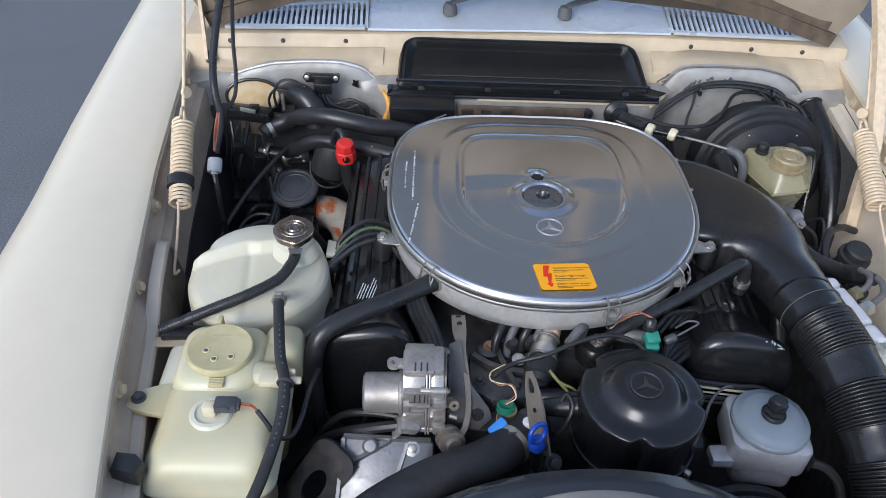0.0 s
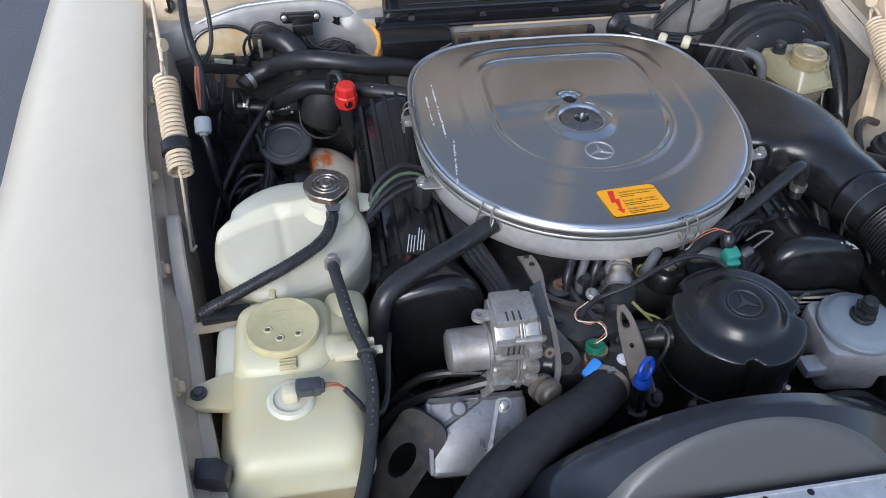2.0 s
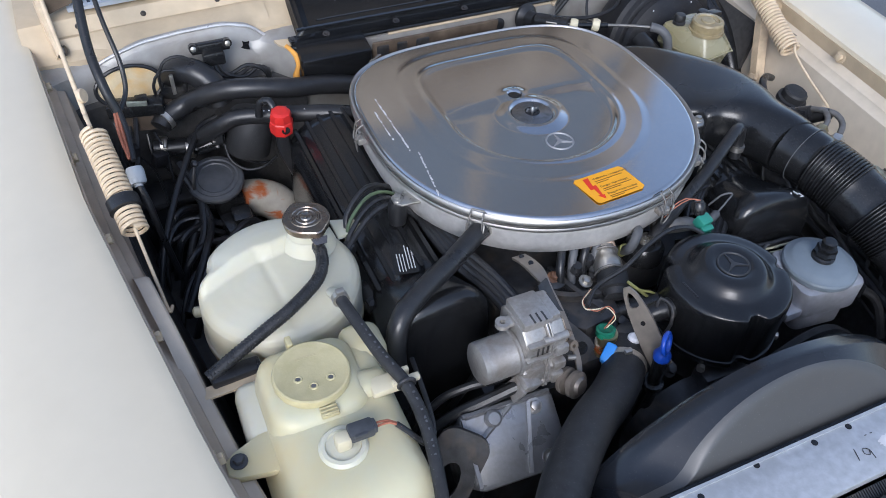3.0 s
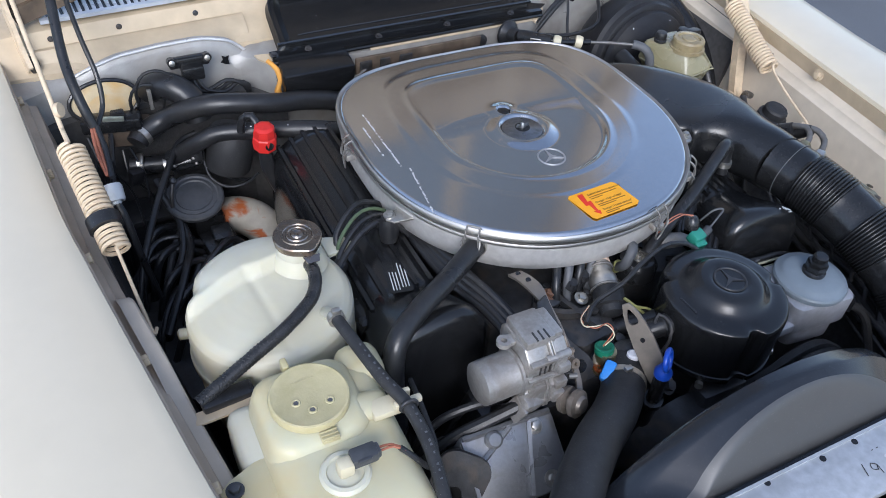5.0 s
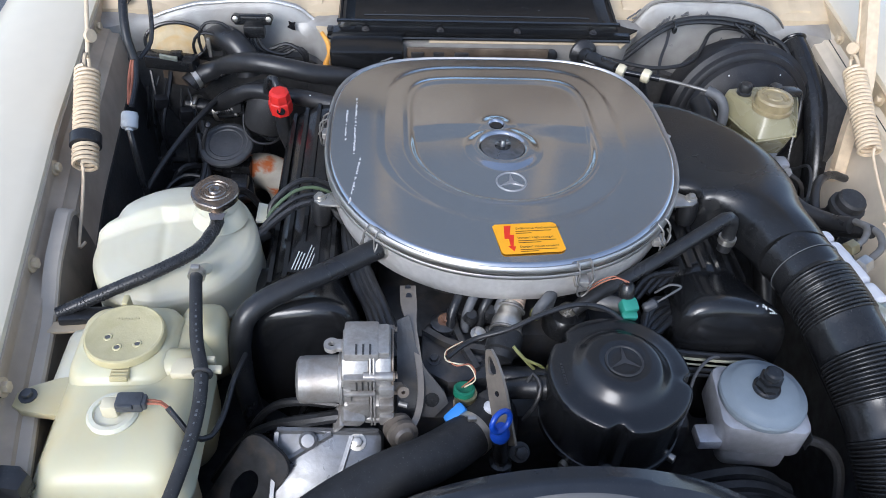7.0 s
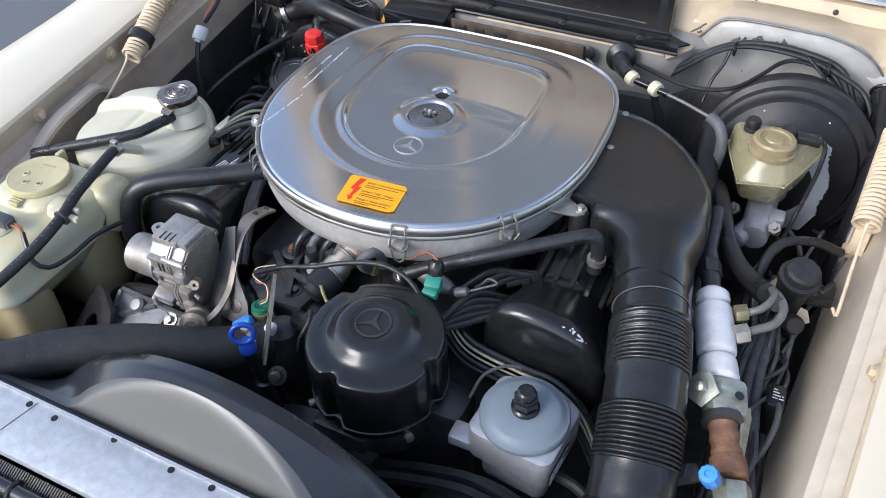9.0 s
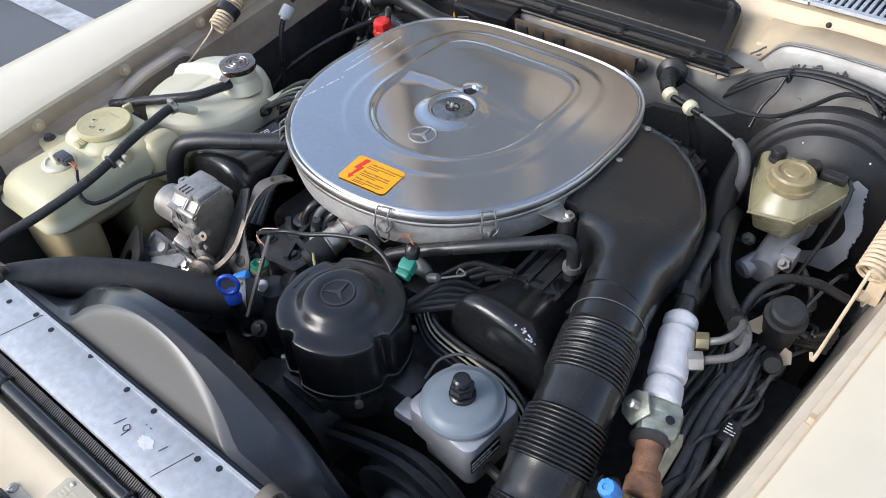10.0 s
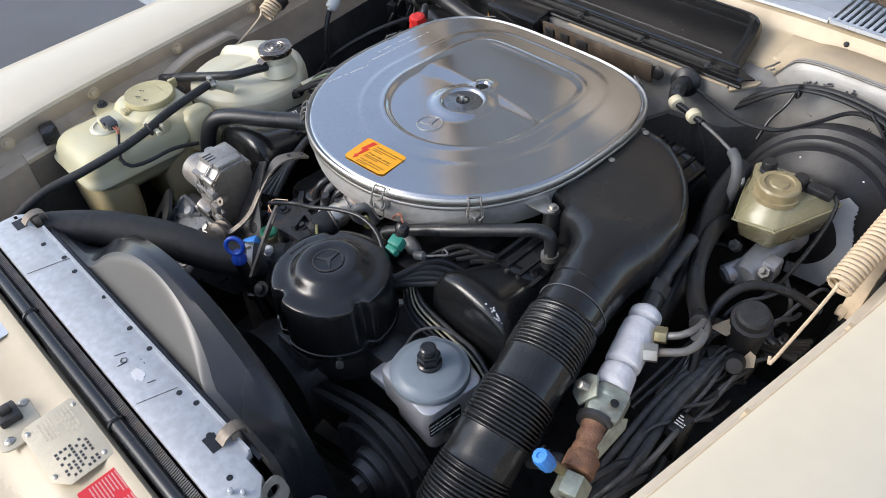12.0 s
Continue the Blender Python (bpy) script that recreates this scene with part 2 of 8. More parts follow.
M_ASPHALT = mat("asphalt", (0.125, 0.13, 0.138), 0.85, vary=0.35, grain=160, stain=(0.10, 0.10, 0.104), stain_amt=0.6, stain_scale=1.3, bump=0.6, bump_scale=180)
M_LINE = mat("road_paint", (0.46, 0.47, 0.48), 0.8, vary=0.2, grain=30, stain=(0.22, 0.22, 0.23), stain_amt=0.6, stain_scale=5, bump=0.3)
M_COPPER = mat("copper_wire_cover", (0.32, 0.11, 0.06), 0.6, vary=0.2)
M_PALE = mat("pale_cable_sheath", (0.38, 0.37, 0.27), 0.5, vary=0.1)
M_YELLOW = mat("yellow_green_cable", (0.27, 0.27, 0.10), 0.5, vary=0.1)
M_PUMPSIDE = mat("brown_stained_casting", (0.21, 0.175, 0.14), 0.5, metal=0.35, vary=0.14, grain=160, stain=(0.12, 0.085, 0.06), stain_amt=0.7, stain_scale=34, bump=0.25, bump_scale=220)
M_STRAP = mat("worn_steel_strap", (0.23, 0.198, 0.165), 0.45, metal=0.5, vary=0.1, grain=120, stain=(0.24, 0.21, 0.17), stain_amt=0.6, stain_scale=30, bump=0.1)
M_GREENLEAD = mat("faded_green_cable", (0.085, 0.125, 0.065), 0.5, vary=0.15, stain=(0.05, 0.06, 0.045), stain_amt=0.6, stain_scale=60)
M_GREY = mat("grey_rubber", (0.085, 0.088, 0.093), 0.6, vary=0.15, stain=(0.18, 0.17, 0.16), stain_amt=0.5, stain_scale=25)
M_CLEAR = mat("cloudy_connector_plastic", (0.60, 0.62, 0.62), 0.3, vary=0.05, bump=0.05)
M_PAD = mat("rough_black_sheet", (0.062, 0.060, 0.058), 0.9, vary=0.2, grain=120, stain=(0.16, 0.14, 0.12), stain_amt=0.5, stain_scale=3, bump=0.5, bump_scale=200)
# The face's reflected sheen is put into this lighter shroud grey.
M_FACE = mat("shroud_face_sheen", (0.044, 0.0425, 0.041), 0.42, spec=1.0, rough_vary=0.04, vary=0.05, grain=60, stain=(0.054, 0.051, 0.048), stain_amt=0.4, stain_scale=5, bump=0.02, specks=0.28)
M_HOODMAT = mat("hood_mat_fabric", (0.138, 0.158, 0.184), 0.85, vary=0.2, grain=120, stain=(0.12, 0.13, 0.15), stain_amt=0.6, stain_scale=4, bump=0.5, bump_scale=200)
# Brown of wax and dirt; it also colours the shade strip below the cover.
M_BROWN = mat("brown_wax_dirt_shade", (0.085, 0.062, 0.043), 0.7, vary=0.3, grain=40, stain=(0.19, 0.145, 0.10), stain_amt=0.6, stain_scale=18, bump=0.3)
M_STAMP = mat("pale_stamped_letters", (0.56, 0.56, 0.57), 0.5, vary=0.06, bump=0)
M_EMBOSS = mat("embossed_mark", (0.30, 0.30, 0.31), 0.45, metal=0.4, vary=0.06)
M_HOODPAD = mat("hood_underside_paint", (0.31, 0.255, 0.195), 0.5, vary=0.10, grain=20, stain=(0.14, 0.10, 0.07), stain_amt=0.8, stain_scale=3.5, bump=0.1)
M_SILVERCOWL = mat("silver_cowl_paint", (0.55, 0.58, 0.62), 0.35, metal=0.3, vary=0.05, stain=(0.42, 0.44, 0.47), stain_amt=0.4, stain_scale=6, bump=0.05)
M_GLASS = bpy.data.materials.new("windscreen_glass")
M_GLASS.use_nodes = True
_g = M_GLASS.node_tree.nodes["Principled BSDF"]
_g.inputs["Base Color"].default_value, _g.inputs["Roughness"].default_value = (0.75, 0.85, 0.9, 1), 0.02
_g.inputs["Transmission Weight"].default_value = 1.0


# ---- building tools ----
HOME = {}


def thing(name, at, label, category, group="", kind=""):
    """An empty at the base of a thing, which parents its parts."""
    ob = new(name)
    ob.empty_display_size = 0.02
    ob.location = at
    HOME[ob] = Vector(at)
    return tagged(ob, label, category, group, kind)


def part(name, bm, material, parent=None, label="", sharp=38):
    """One mesh object, built in world places, under a thing or a part (or by itself)."""
    home = HOME[parent] if parent else Vector((0, 0, 0))
    bmesh.ops.recalc_face_normals(bm, faces=bm.faces)
    bm.transform(Matrix.Translation(-home))
    me = bpy.data.meshes.new(name)
    bm.to_mesh(me)
    bm.free()
    me.materials.append(material)
    me.polygons.foreach_set("use_smooth", [True] * len(me.polygons))
    me.set_sharp_from_angle(angle=radians(sharp))
    ob = new(name, me)
    if parent:
        ob.parent = parent
    HOME[ob] = home
    return tagged(ob, label)


def single(name, bm, material, label, category, group="", kind="", at=None, sharp=38):
    """A thing of one mesh, with its origin at its base."""
    lo = Vector([min(v.co[k] for v in bm.verts) for k in range(3)])
    hi = Vector([max(v.co[k] for v in bm.verts) for k in range(3)])
    base = Vector(at) if at else Vector(((lo.x + hi.x) / 2, (lo.y + hi.y) / 2, lo.z))
    bm.transform(Matrix.Translation(-base))
    ob = part(name, bm, material, None, sharp=sharp)
    ob.location = base
    HOME[ob] = base
    return tagged(ob, label, category, group, kind)


def join(*bms):
    out = bmesh.new()
    for b in bms:
        me = bpy.data.meshes.new("tmp")
        b.to_mesh(me)
        b.free()
        out.from_mesh(me)
        bpy.data.meshes.remove(me)
    return out


def rings(lists, close=True, cap=True):
    """Skin over rings of equally many points."""
    bm = bmesh.new()
    vs = [[bm.verts.new(p) for p in ring] for ring in lists]
    n = len(vs[0])
    for a, b in zip(vs, vs[1:]):
        for k in range(n if close else n - 1):
            bm.faces.new((a[k], a[(k + 1) % n], b[(k + 1) % n], b[k]))
    if cap and close:
        bm.faces.new(vs[0][::-1])
        bm.faces.new(vs[-1])
    return bm


def facing(at, axis):
    """A pose at a place whose z looks along axis."""
    return Matrix.Translation(at) @ Vector(axis).to_track_quat("Z", "Y").to_matrix().to_4x4()


def lathe(profile, m=Matrix(), seg=28, wob=None):
    """Turned shape: (radius, height) pairs round z."""
    lists = []
    for r, z in profile:
        lists.append([m @ Vector((r * (wob(a) if wob else 1) * math.cos(a), r * (wob(a) if wob else 1) * math.sin(a), z)) for a in [2 * math.pi * k / seg for k in range(seg)]])
    return rings(lists)


def spline(pts, step=0.008):
    """A smooth line through points."""
    pts = [Vector(p) for p in pts]
    if len(pts) == 2:
        return pts
    ext = [2 * pts[0] - pts[1]] + pts + [2 * pts[-1] - pts[-2]]
    out = []
    for i in range(1, len(ext) - 2):
        a, b, c, d = ext[i - 1 : i + 3]
        n = max(2, int((c - b).length / step))
        for k in range(n):
            t = k / n
            out.append(0.5 * ((2 * b) + (c - a) * t + (2 * a - 5 * b + 4 * c - d) * t * t + (3 * b - a - 3 * c + d) * t**3))
    return out + [pts[-1]]


def sweep(line, section):
    """Carry a section (function of part-way 0..1, giving (u, v) pairs) along a line."""
    lists, up = [], None
    for i, p in enumerate(line):
        d = (line[min(i + 1, len(line) - 1)] - line[max(i - 1, 0)]).normalized()
        if up is None:
            up = Vector((0, 0, 1)) if abs(d.z) < 0.9 else Vector((0, 1, 0))
        side = d.cross(up).normalized()
        up = side.cross(d).normalized()
        lists.append([p + side * u + up * v for u, v in section(i / max(1, len(line) - 1))])
    return rings(lists)


def tube(pts, r, seg=10, step=0.008):
    line = spline(pts, step)
    radius = r if callable(r) else (lambda t: r)
    cs = [(math.cos(2 * math.pi * k / seg), math.sin(2 * math.pi * k / seg)) for k in range(seg)]
    return sweep(line, lambda t: [(radius(t) * c, radius(t) * s) for c, s in cs])


def strip(pts, w, h, step=0.01):
    """A flat bar along a line."""
    return sweep(spline(pts, step), lambda t: [(-w / 2, -h / 2), (w / 2, -h / 2), (w / 2, h / 2), (-w / 2, h / 2)])


def box(at, size, bevel=0.003, m=Matrix(), seg=2):
    bm = bmesh.new()
    bmesh.ops.create_cube(bm, size=1, matrix=Matrix.Diagonal((*size, 1)))
    if bevel:
        bmesh.ops.bevel(bm, geom=bm.edges[:], offset=min(bevel, min(size) * 0.45), segments=seg, affect="EDGES", profile=0.5)
    bm.transform(Matrix.Translation(at) @ m)
    return bm


def turn(rx=0, ry=0, rz=0):
    return pose(0, 0, 0, rx, ry, rz)


def prism(outline, depth, m=Matrix(), bevel=0.0):
    """A plate of that outline (x, y), from z = 0 up to depth."""
    bm = bmesh.new()
    f = bm.faces.new([bm.verts.new((x, y, 0)) for x, y in outline])
    got = bmesh.ops.extrude_face_region(bm, geom=[f])
    bmesh.ops.translate(bm, verts=[v for v in got["geom"] if isinstance(v, bmesh.types.BMVert)], vec=(0, 0, depth))
    if bevel:
        bmesh.ops.bevel(bm, geom=[e for e in bm.edges if abs(e.verts[0].co.z - e.verts[1].co.z) < 1e-6], offset=bevel, segments=2, affect="EDGES", profile=0.5)
    bm.transform(m)
    return bm


def round_outline(w, h, r, n=6, cx=0.0, cy=0.0):
    out = []
    for sx, sy, a0 in ((1, 1, 0), (-1, 1, 90), (-1, -1, 180), (1, -1, 270)):
        for k in range(n + 1):
            a = radians(a0 + 90 * k / n)
            out.append((cx + sx * (w / 2 - r) + r * math.cos(a), cy + sy * (h / 2 - r) + r * math.sin(a)))
    return out


def ring_plate(outer, hole, depth, m=Matrix()):
    """A plate with one hole; both outlines have equally many points."""
    return rings([[m @ Vector((x, y, z)) for x, y in o] for o, z in ((outer, 0), (outer, depth), (hole, depth), (hole, 0), (outer, 0))], cap=False)


def circle(r, n=28, cx=0.0, cy=0.0, a0=0.0):
    return [(cx + r * math.cos(a0 + 2 * math.pi * k / n), cy + r * math.sin(a0 + 2 * math.pi * k / n)) for k in range(n)]


def donut(at, axis, R, r, seg=28, sub=8, m=None):
    m = m or facing(at, axis)
    lists = [[m @ Vector(((R + r * math.cos(b)) * math.cos(a), (R + r * math.cos(b)) * math.sin(a), r * math.sin(b))) for b in [2 * math.pi * j / sub for j in range(sub)]] for a in [2 * math.pi * k / seg for k in range(seg + 1)]]
    bm = rings(lists, cap=False)
    bmesh.ops.remove_doubles(bm, verts=bm.verts, dist=1e-5)
    return bm


def bolt(at, axis, r=0.005, washer=True):
    """A hexagon head on a washer."""
    m = facing(at, axis)
    hexa = prism(circle(r, 6), r * 1.0, m @ Matrix.Translation((0, 0, 0.001)), r * 0.12)
    if washer:
        return join(lathe([(r * 1.6, -0.001), (r * 1.6, 0.001), (r * 0.9, 0.0015)], m, 16), hexa)
    return hexa


def text_bars(parent, rows, m, material, name="writing"):
    """Lines of unreadable small print: (x, y, width, height) bars on a surface."""
    if len(rows) <= 12:
        for x, y, w, h in rows:
            part("text_line", prism([(x, y), (x + w, y), (x + w, y + h), (x, y + h)], 0.0004, m), material, parent)
        return None
    made = []
    for x, y, w, h in rows:
        made.append(prism([(x, y), (x + w, y), (x + w, y + h), (x, y + h)], 0.0004, m))
    return part(name, join(*made), material, parent)


def letters(text, size, m):
    """Flat letters of the built-in font."""
    curve = bpy.data.curves.new("letters", "FONT")
    curve.body, curve.size, curve.extrude, curve.resolution_u = text, size, 0.0001, 2
    ob = bpy.data.objects.new("letters", curve)
    me = bpy.data.meshes.new_from_object(ob)
    bm = bmesh.new()
    bm.from_mesh(me)
    bm.transform(m)
    bpy.data.objects.remove(ob)
    bpy.data.curves.remove(curve)
    bpy.data.meshes.remove(me)
    return bm


def print_lines(x0, y0, x1, lines, height, gap, rnd, words=5):
    """Bars for lines of small print, broken into words."""
    out = []
    for k in range(lines):
        x = x0
        while x < x1 - height:
            w = min(x1 - x, height * rnd.uniform(2.0, 5.5))
            out.append((x, y0 - k * (height + gap), w, height))
            x += w + height * 0.7
        if rnd.random() < 0.4 and out:
            out.pop()
    return out


def smooth(a, b, x):
    t = min(1.0, max(0.0, (x - a) / (b - a)))
    return t * t * (3 - 2 * t)


def along(table, v):
    return float(np.interp(v, [a for a, _ in table], [b for _, b in table]))


def star_logo(r, m, parent, material, name="emblem"):
    """A ring with three plain spokes."""
    got = [donut(None, None, r, r * 0.07, 40, 6, m)]
    for k in range(3):
        a = math.pi / 2 + k * 2 * math.pi / 3
        tip = (r * 0.95 * math.cos(a), r * 0.95 * math.sin(a))
        s = r * 0.16
        base = [(s * math.cos(a + math.pi / 3), s * math.sin(a + math.pi / 3)), (0, 0), (s * math.cos(a - math.pi / 3), s * math.sin(a - math.pi / 3))]
        got.append(prism([tip, *base], r * 0.06, m))
    return part(name, join(*got), material, parent)




# ---- ground ----
g = bmesh.new()
for x, y in ((-600, -600), (600, -600), (600, 600), (-600, 600)):
    g.verts.new((x, y, 0))
g.faces.new(g.verts)
ground = single("ground", g, M_ASPHALT, "dark grey asphalt parking ground under the car", "ground", kind="structure", at=(0, 0, 0))

for y0 in (1.56,):
    line = bmesh.new()
    for x, y in ((-5.0, y0), (-1.2, y0), (-1.2, y0 + 0.12), (-5.0, y0 + 0.12)):
        line.verts.new((x, y, 0.004))
    line.faces.new(line.verts)
    single("parking_line", line, M_LINE, "worn white parking line painted on the asphalt", "road marking", kind="structure")

# ---- car body ----
EDGE = [(-0.1, 0.44), (0.3, 0.495), (0.45, 0.517), (0.6, 0.545), (0.81, 0.575), (1.01, 0.603), (1.4, 0.632), (1.8, 0.65)]
OUT = [(-0.1, 0.70), (0.3, 0.745), (0.83, 0.775), (1.21, 0.79), (1.8, 0.80)]
TOP = [(-0.1, 0.83), (0.2, 0.872), (0.5, 0.891), (1.0, 0.893), (1.45, 0.918), (1.8, 0.93)]


def skew(y):
    """The body lies a little askew to the engine."""
    return 0.020 * (1.3 - y)


car = thing("car_body", (0, 0.9, 0), "cream white roadster body with raised hood and open engine bay", "car")


def fender(side):
    lists = []
    for k in range(40):
        y = -0.1 + 1.9 * k / 39
        xi, xo, z = along(EDGE, y), along(OUT, y), along(TOP, y)
        w = xo - xi
        prof = [(xi + 0.004, z - 0.040), (xi + 0.0015, z - 0.010), (xi + 0.003, z - 0.003), (xi + 0.010, z), (xi + 0.02, z + 0.002), (xi + w * 0.35, z + 0.006), (xi + w * 0.65, z + 0.002),
                (xi + w * 0.85, z - 0.010), (xi + w, z - 0.027), (xi + w * 1.15, z - 0.060), (xi + w * 1.27, z - 0.12), (xi + w * 1.33, z - 0.22), (xi + w * 1.33, z - 0.40), (xi + w * 1.28, 0.16), (xi + w * 1.22, 0.15),
                (xi + w * 1.22, z - 0.35), (xi + w * 0.9, z - 0.08), (xi + w * 0.3, z - 0.03), (xi + 0.012, z - 0.034)]
        lists.append([(side * x + skew(y), y, zz) for x, zz in prof])
    f = part("fender", rings(lists), M_PAINT, car, "glossy cream white front fender", 50)
    # inner apron with its gutter
    lists = []
    for k in range(30):
        y = 0.30 + 1.12 * k / 29
        xi, z = along(EDGE, y), along(TOP, y)
        prof = [(xi + 0.003, z - 0.034), (xi - 0.001, z - 0.040), (xi - 0.012, z - 0.043), (xi - 0.014, z - 0.050), (xi - 0.024, z - 0.055), (xi - 0.034, z - 0.12), (xi - 0.055, z - 0.20), (xi - 0.075, z - 0.32), (xi - 0.08, 0.25),
                (xi + 0.0, 0.25), (xi + 0.01, z - 0.3), (xi + 0.02, z - 0.06)]
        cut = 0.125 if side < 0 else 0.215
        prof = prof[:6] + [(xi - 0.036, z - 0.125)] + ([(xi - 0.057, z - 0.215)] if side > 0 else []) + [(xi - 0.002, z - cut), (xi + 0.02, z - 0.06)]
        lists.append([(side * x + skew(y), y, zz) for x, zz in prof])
    # The left apron takes the darker tone, the right the paler one.
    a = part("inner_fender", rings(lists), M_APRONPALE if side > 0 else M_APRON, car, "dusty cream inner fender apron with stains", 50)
    fl = [[(side * x + skew(y), y, zz) for x, zz in ((along(EDGE, y) + 0.0035, along(TOP, y) - 0.041), (along(EDGE, y) - 0.0005, along(TOP, y) - 0.009), (along(EDGE, y) + 0.004, along(TOP, y) - 0.009), (along(EDGE, y) + 0.006, along(TOP, y) - 0.041))] for y in np.linspace(0.2, 1.42, 30)]
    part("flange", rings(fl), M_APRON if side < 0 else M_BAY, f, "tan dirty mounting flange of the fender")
    low = []
    for k in range(30):
        y = 0.30 + 1.12 * k / 29
        xi, z = along(EDGE, y), along(TOP, y)
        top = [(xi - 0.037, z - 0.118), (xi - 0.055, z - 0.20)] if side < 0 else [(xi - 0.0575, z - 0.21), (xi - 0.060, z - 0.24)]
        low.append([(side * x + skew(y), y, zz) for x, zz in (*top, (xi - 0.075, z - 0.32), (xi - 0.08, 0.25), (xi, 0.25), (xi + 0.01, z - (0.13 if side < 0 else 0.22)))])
    # Shade is put into the left colour, haze into the right.
    part("undercoat_panel", rings(low), M_DEEPSHADE if side < 0 else M_HAZEDIRT, car, "lower apron, coloured for shade left and haze right", 50)
    if side > 0:
        # Black bead drawn for the shadow in the gap below the flange.
        part("rubber_seal", tube([(side * (along(EDGE, y) - 0.004) + skew(y), y, along(TOP, y) - 0.044) for y in np.linspace(1.06, 1.36, 12)], 0.0034, 8, 0.03), M_RUBBER, a)
    for y in (0.44, 0.60, 0.775, 0.955, 1.13, 1.31):
        part("fender_bolt", bolt((side * (along(EDGE, y) - 0.0008) + skew(y), y, along(TOP, y) - 0.023), (-side, 0, 0.15), 0.0065), M_BAY, f)
    return f


fender(-1)
fender(1)

# pale rail inside the fender, with a rounded rear end
rail, wall = [], []
for y in list(np.linspace(0.45, 0.872, 18)) + [0.882, 0.890, 0.897, 0.902, 0.905]:
    xi, q = along(EDGE, y), max(0.0, y - 0.872) / 0.0335
    zt = 0.8405 + 0.019 * smooth(0.70, 0.80, y) - 0.034 * (1 - math.sqrt(max(0.0, 1 - q * q)))
    rail.append([(-x + skew(y), y, z) for x, z in ((xi - 0.010, zt + 0.002), (xi - 0.025, zt), (xi - 0.0275, zt - 0.003), (xi - 0.027, zt - 0.010), (xi - 0.012, zt - 0.010))])
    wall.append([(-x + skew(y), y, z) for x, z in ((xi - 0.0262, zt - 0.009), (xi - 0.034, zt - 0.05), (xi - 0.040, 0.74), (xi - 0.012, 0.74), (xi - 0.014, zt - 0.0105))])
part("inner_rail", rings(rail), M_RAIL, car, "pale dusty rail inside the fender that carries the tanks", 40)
part("rail_side", rings(wall), M_RAILSIDE, car, "brown side of the rail, shade painted in", 40)

# firewall, cowl and what closes the bay below
LIP = [(-0.66, 1.405), (-0.58, 1.415), (-0.45, 1.424), (-0.31, 1.432), (0, 1.448), (0.28, 1.456), (0.45, 1.452), (0.558, 1.446), (0.66, 1.435)]
CZ = 0.937
lists = []
for k in range(45):
    x = -0.645 + 1.29 * k / 44
    yl = along(LIP, x)
    lists.append([(x, yl + 0.26, CZ + 0.035), (x, yl + 0.015, CZ + 0.004), (x, yl, CZ), (x, yl - 0.004, CZ - 0.006), (x, yl - 0.008, CZ - 0.020), (x, yl - 0.016, CZ - 0.026), (x, 1.385, 0.895), (x, 1.372, 0.888),
                  (x, 1.372, 0.86), (x, 1.40, 0.86), (x, yl + 0.03, CZ - 0.03), (x, yl + 0.26, CZ + 0.01)])
cowl = part("cowl_panel", rings(lists), M_BAY, car, "cream painted cowl panel below the windscreen", 40)


def fire_y(x, z):
    """The firewall steps forward in the middle and falls back beside it."""
    return 1.285 + 0.062 * smooth(0.235, 0.30, abs(x)) + 0.015 * smooth(0.6, 0.87, z) - 0.03 * smooth(0.56, 0.64, abs(x))


lists = [[(x, fire_y(x, z), z) for z in np.linspace(0.25, 0.872, 22)] + [(x, 1.385, 0.886), (x, 1.42, 0.872), (x, 1.42, 0.25)] for x in np.linspace(-0.64, 0.64, 60)]
fw = part("firewall", rings(lists), M_WALL, car, "grey cream firewall with dirt and worn paint", 60)
ARCHES = {-1: [(-0.605, 0.80), (-0.588, 0.835), (-0.572, 0.863), (-0.534, 0.884), (-0.478, 0.901), (-0.412, 0.907), (-0.348, 0.908), (-0.305, 0.898), (-0.280, 0.878), (-0.266, 0.855)],
          1: [(0.258, 0.858), (0.272, 0.872), (0.285, 0.898), (0.300, 0.916), (0.330, 0.922), (0.370, 0.923), (0.460, 0.921), (0.512, 0.908), (0.548, 0.880), (0.575, 0.83), (0.60, 0.80)]}
for s, table in ARCHES.items():
    xs = np.linspace(table[0][0], table[-1][0], 48)
    zs = [sum(along(table, float(x) + d) for d in (-0.008, -0.004, 0, 0.004, 0.008)) / 5 for x in xs]
    skin = []
    for x, z in zip(xs, zs):
        low = min(z - 0.02, 0.79)
        yb = min(1.362, fire_y(x, 0.8) - 0.003)
        skin.append([(x, 1.385, z + 0.002), (x, 1.372, z + 0.001), (x, 1.368, z - 0.004), (x, 1.363, z - 0.012), (x, 0.5 * (1.363 + yb), 0.5 * (z + low)), (x, yb, low), (x, 1.40, low), (x, 1.40, z - 0.01)])
    part("pressed_panel", rings(skin), M_WALL, fw, "grey dusty pressed panel of the firewall with cracked paint", 50)
    part("pressed_seam", tube([(x, 1.3685, z + 0.0005) for x, z in list(zip(xs, zs))[::3]], 0.0026 if s < 0 else 0.0018, 8), M_SEAM if s < 0 else M_DULL, fw, "worn grey edge of the pressed panel")
    slope = []
    for x, z in zip(xs, zs):
        yl = along(LIP, float(x))
        slope.append([(x, 1.374, z + 0.0005), (x, 1.388, max(z + 0.004, 0.8995)), (x, yl - 0.018, max(z + 0.002, CZ - 0.0225)), (x, yl - 0.010, CZ - 0.022), (x, yl + 0.01, CZ - 0.035), (x, 1.40, z - 0.03)])
    part("cowl_slope", rings(slope), M_BAY, cowl, "cream slope between cowl edge and firewall", 50)
rcr = random.Random(5)
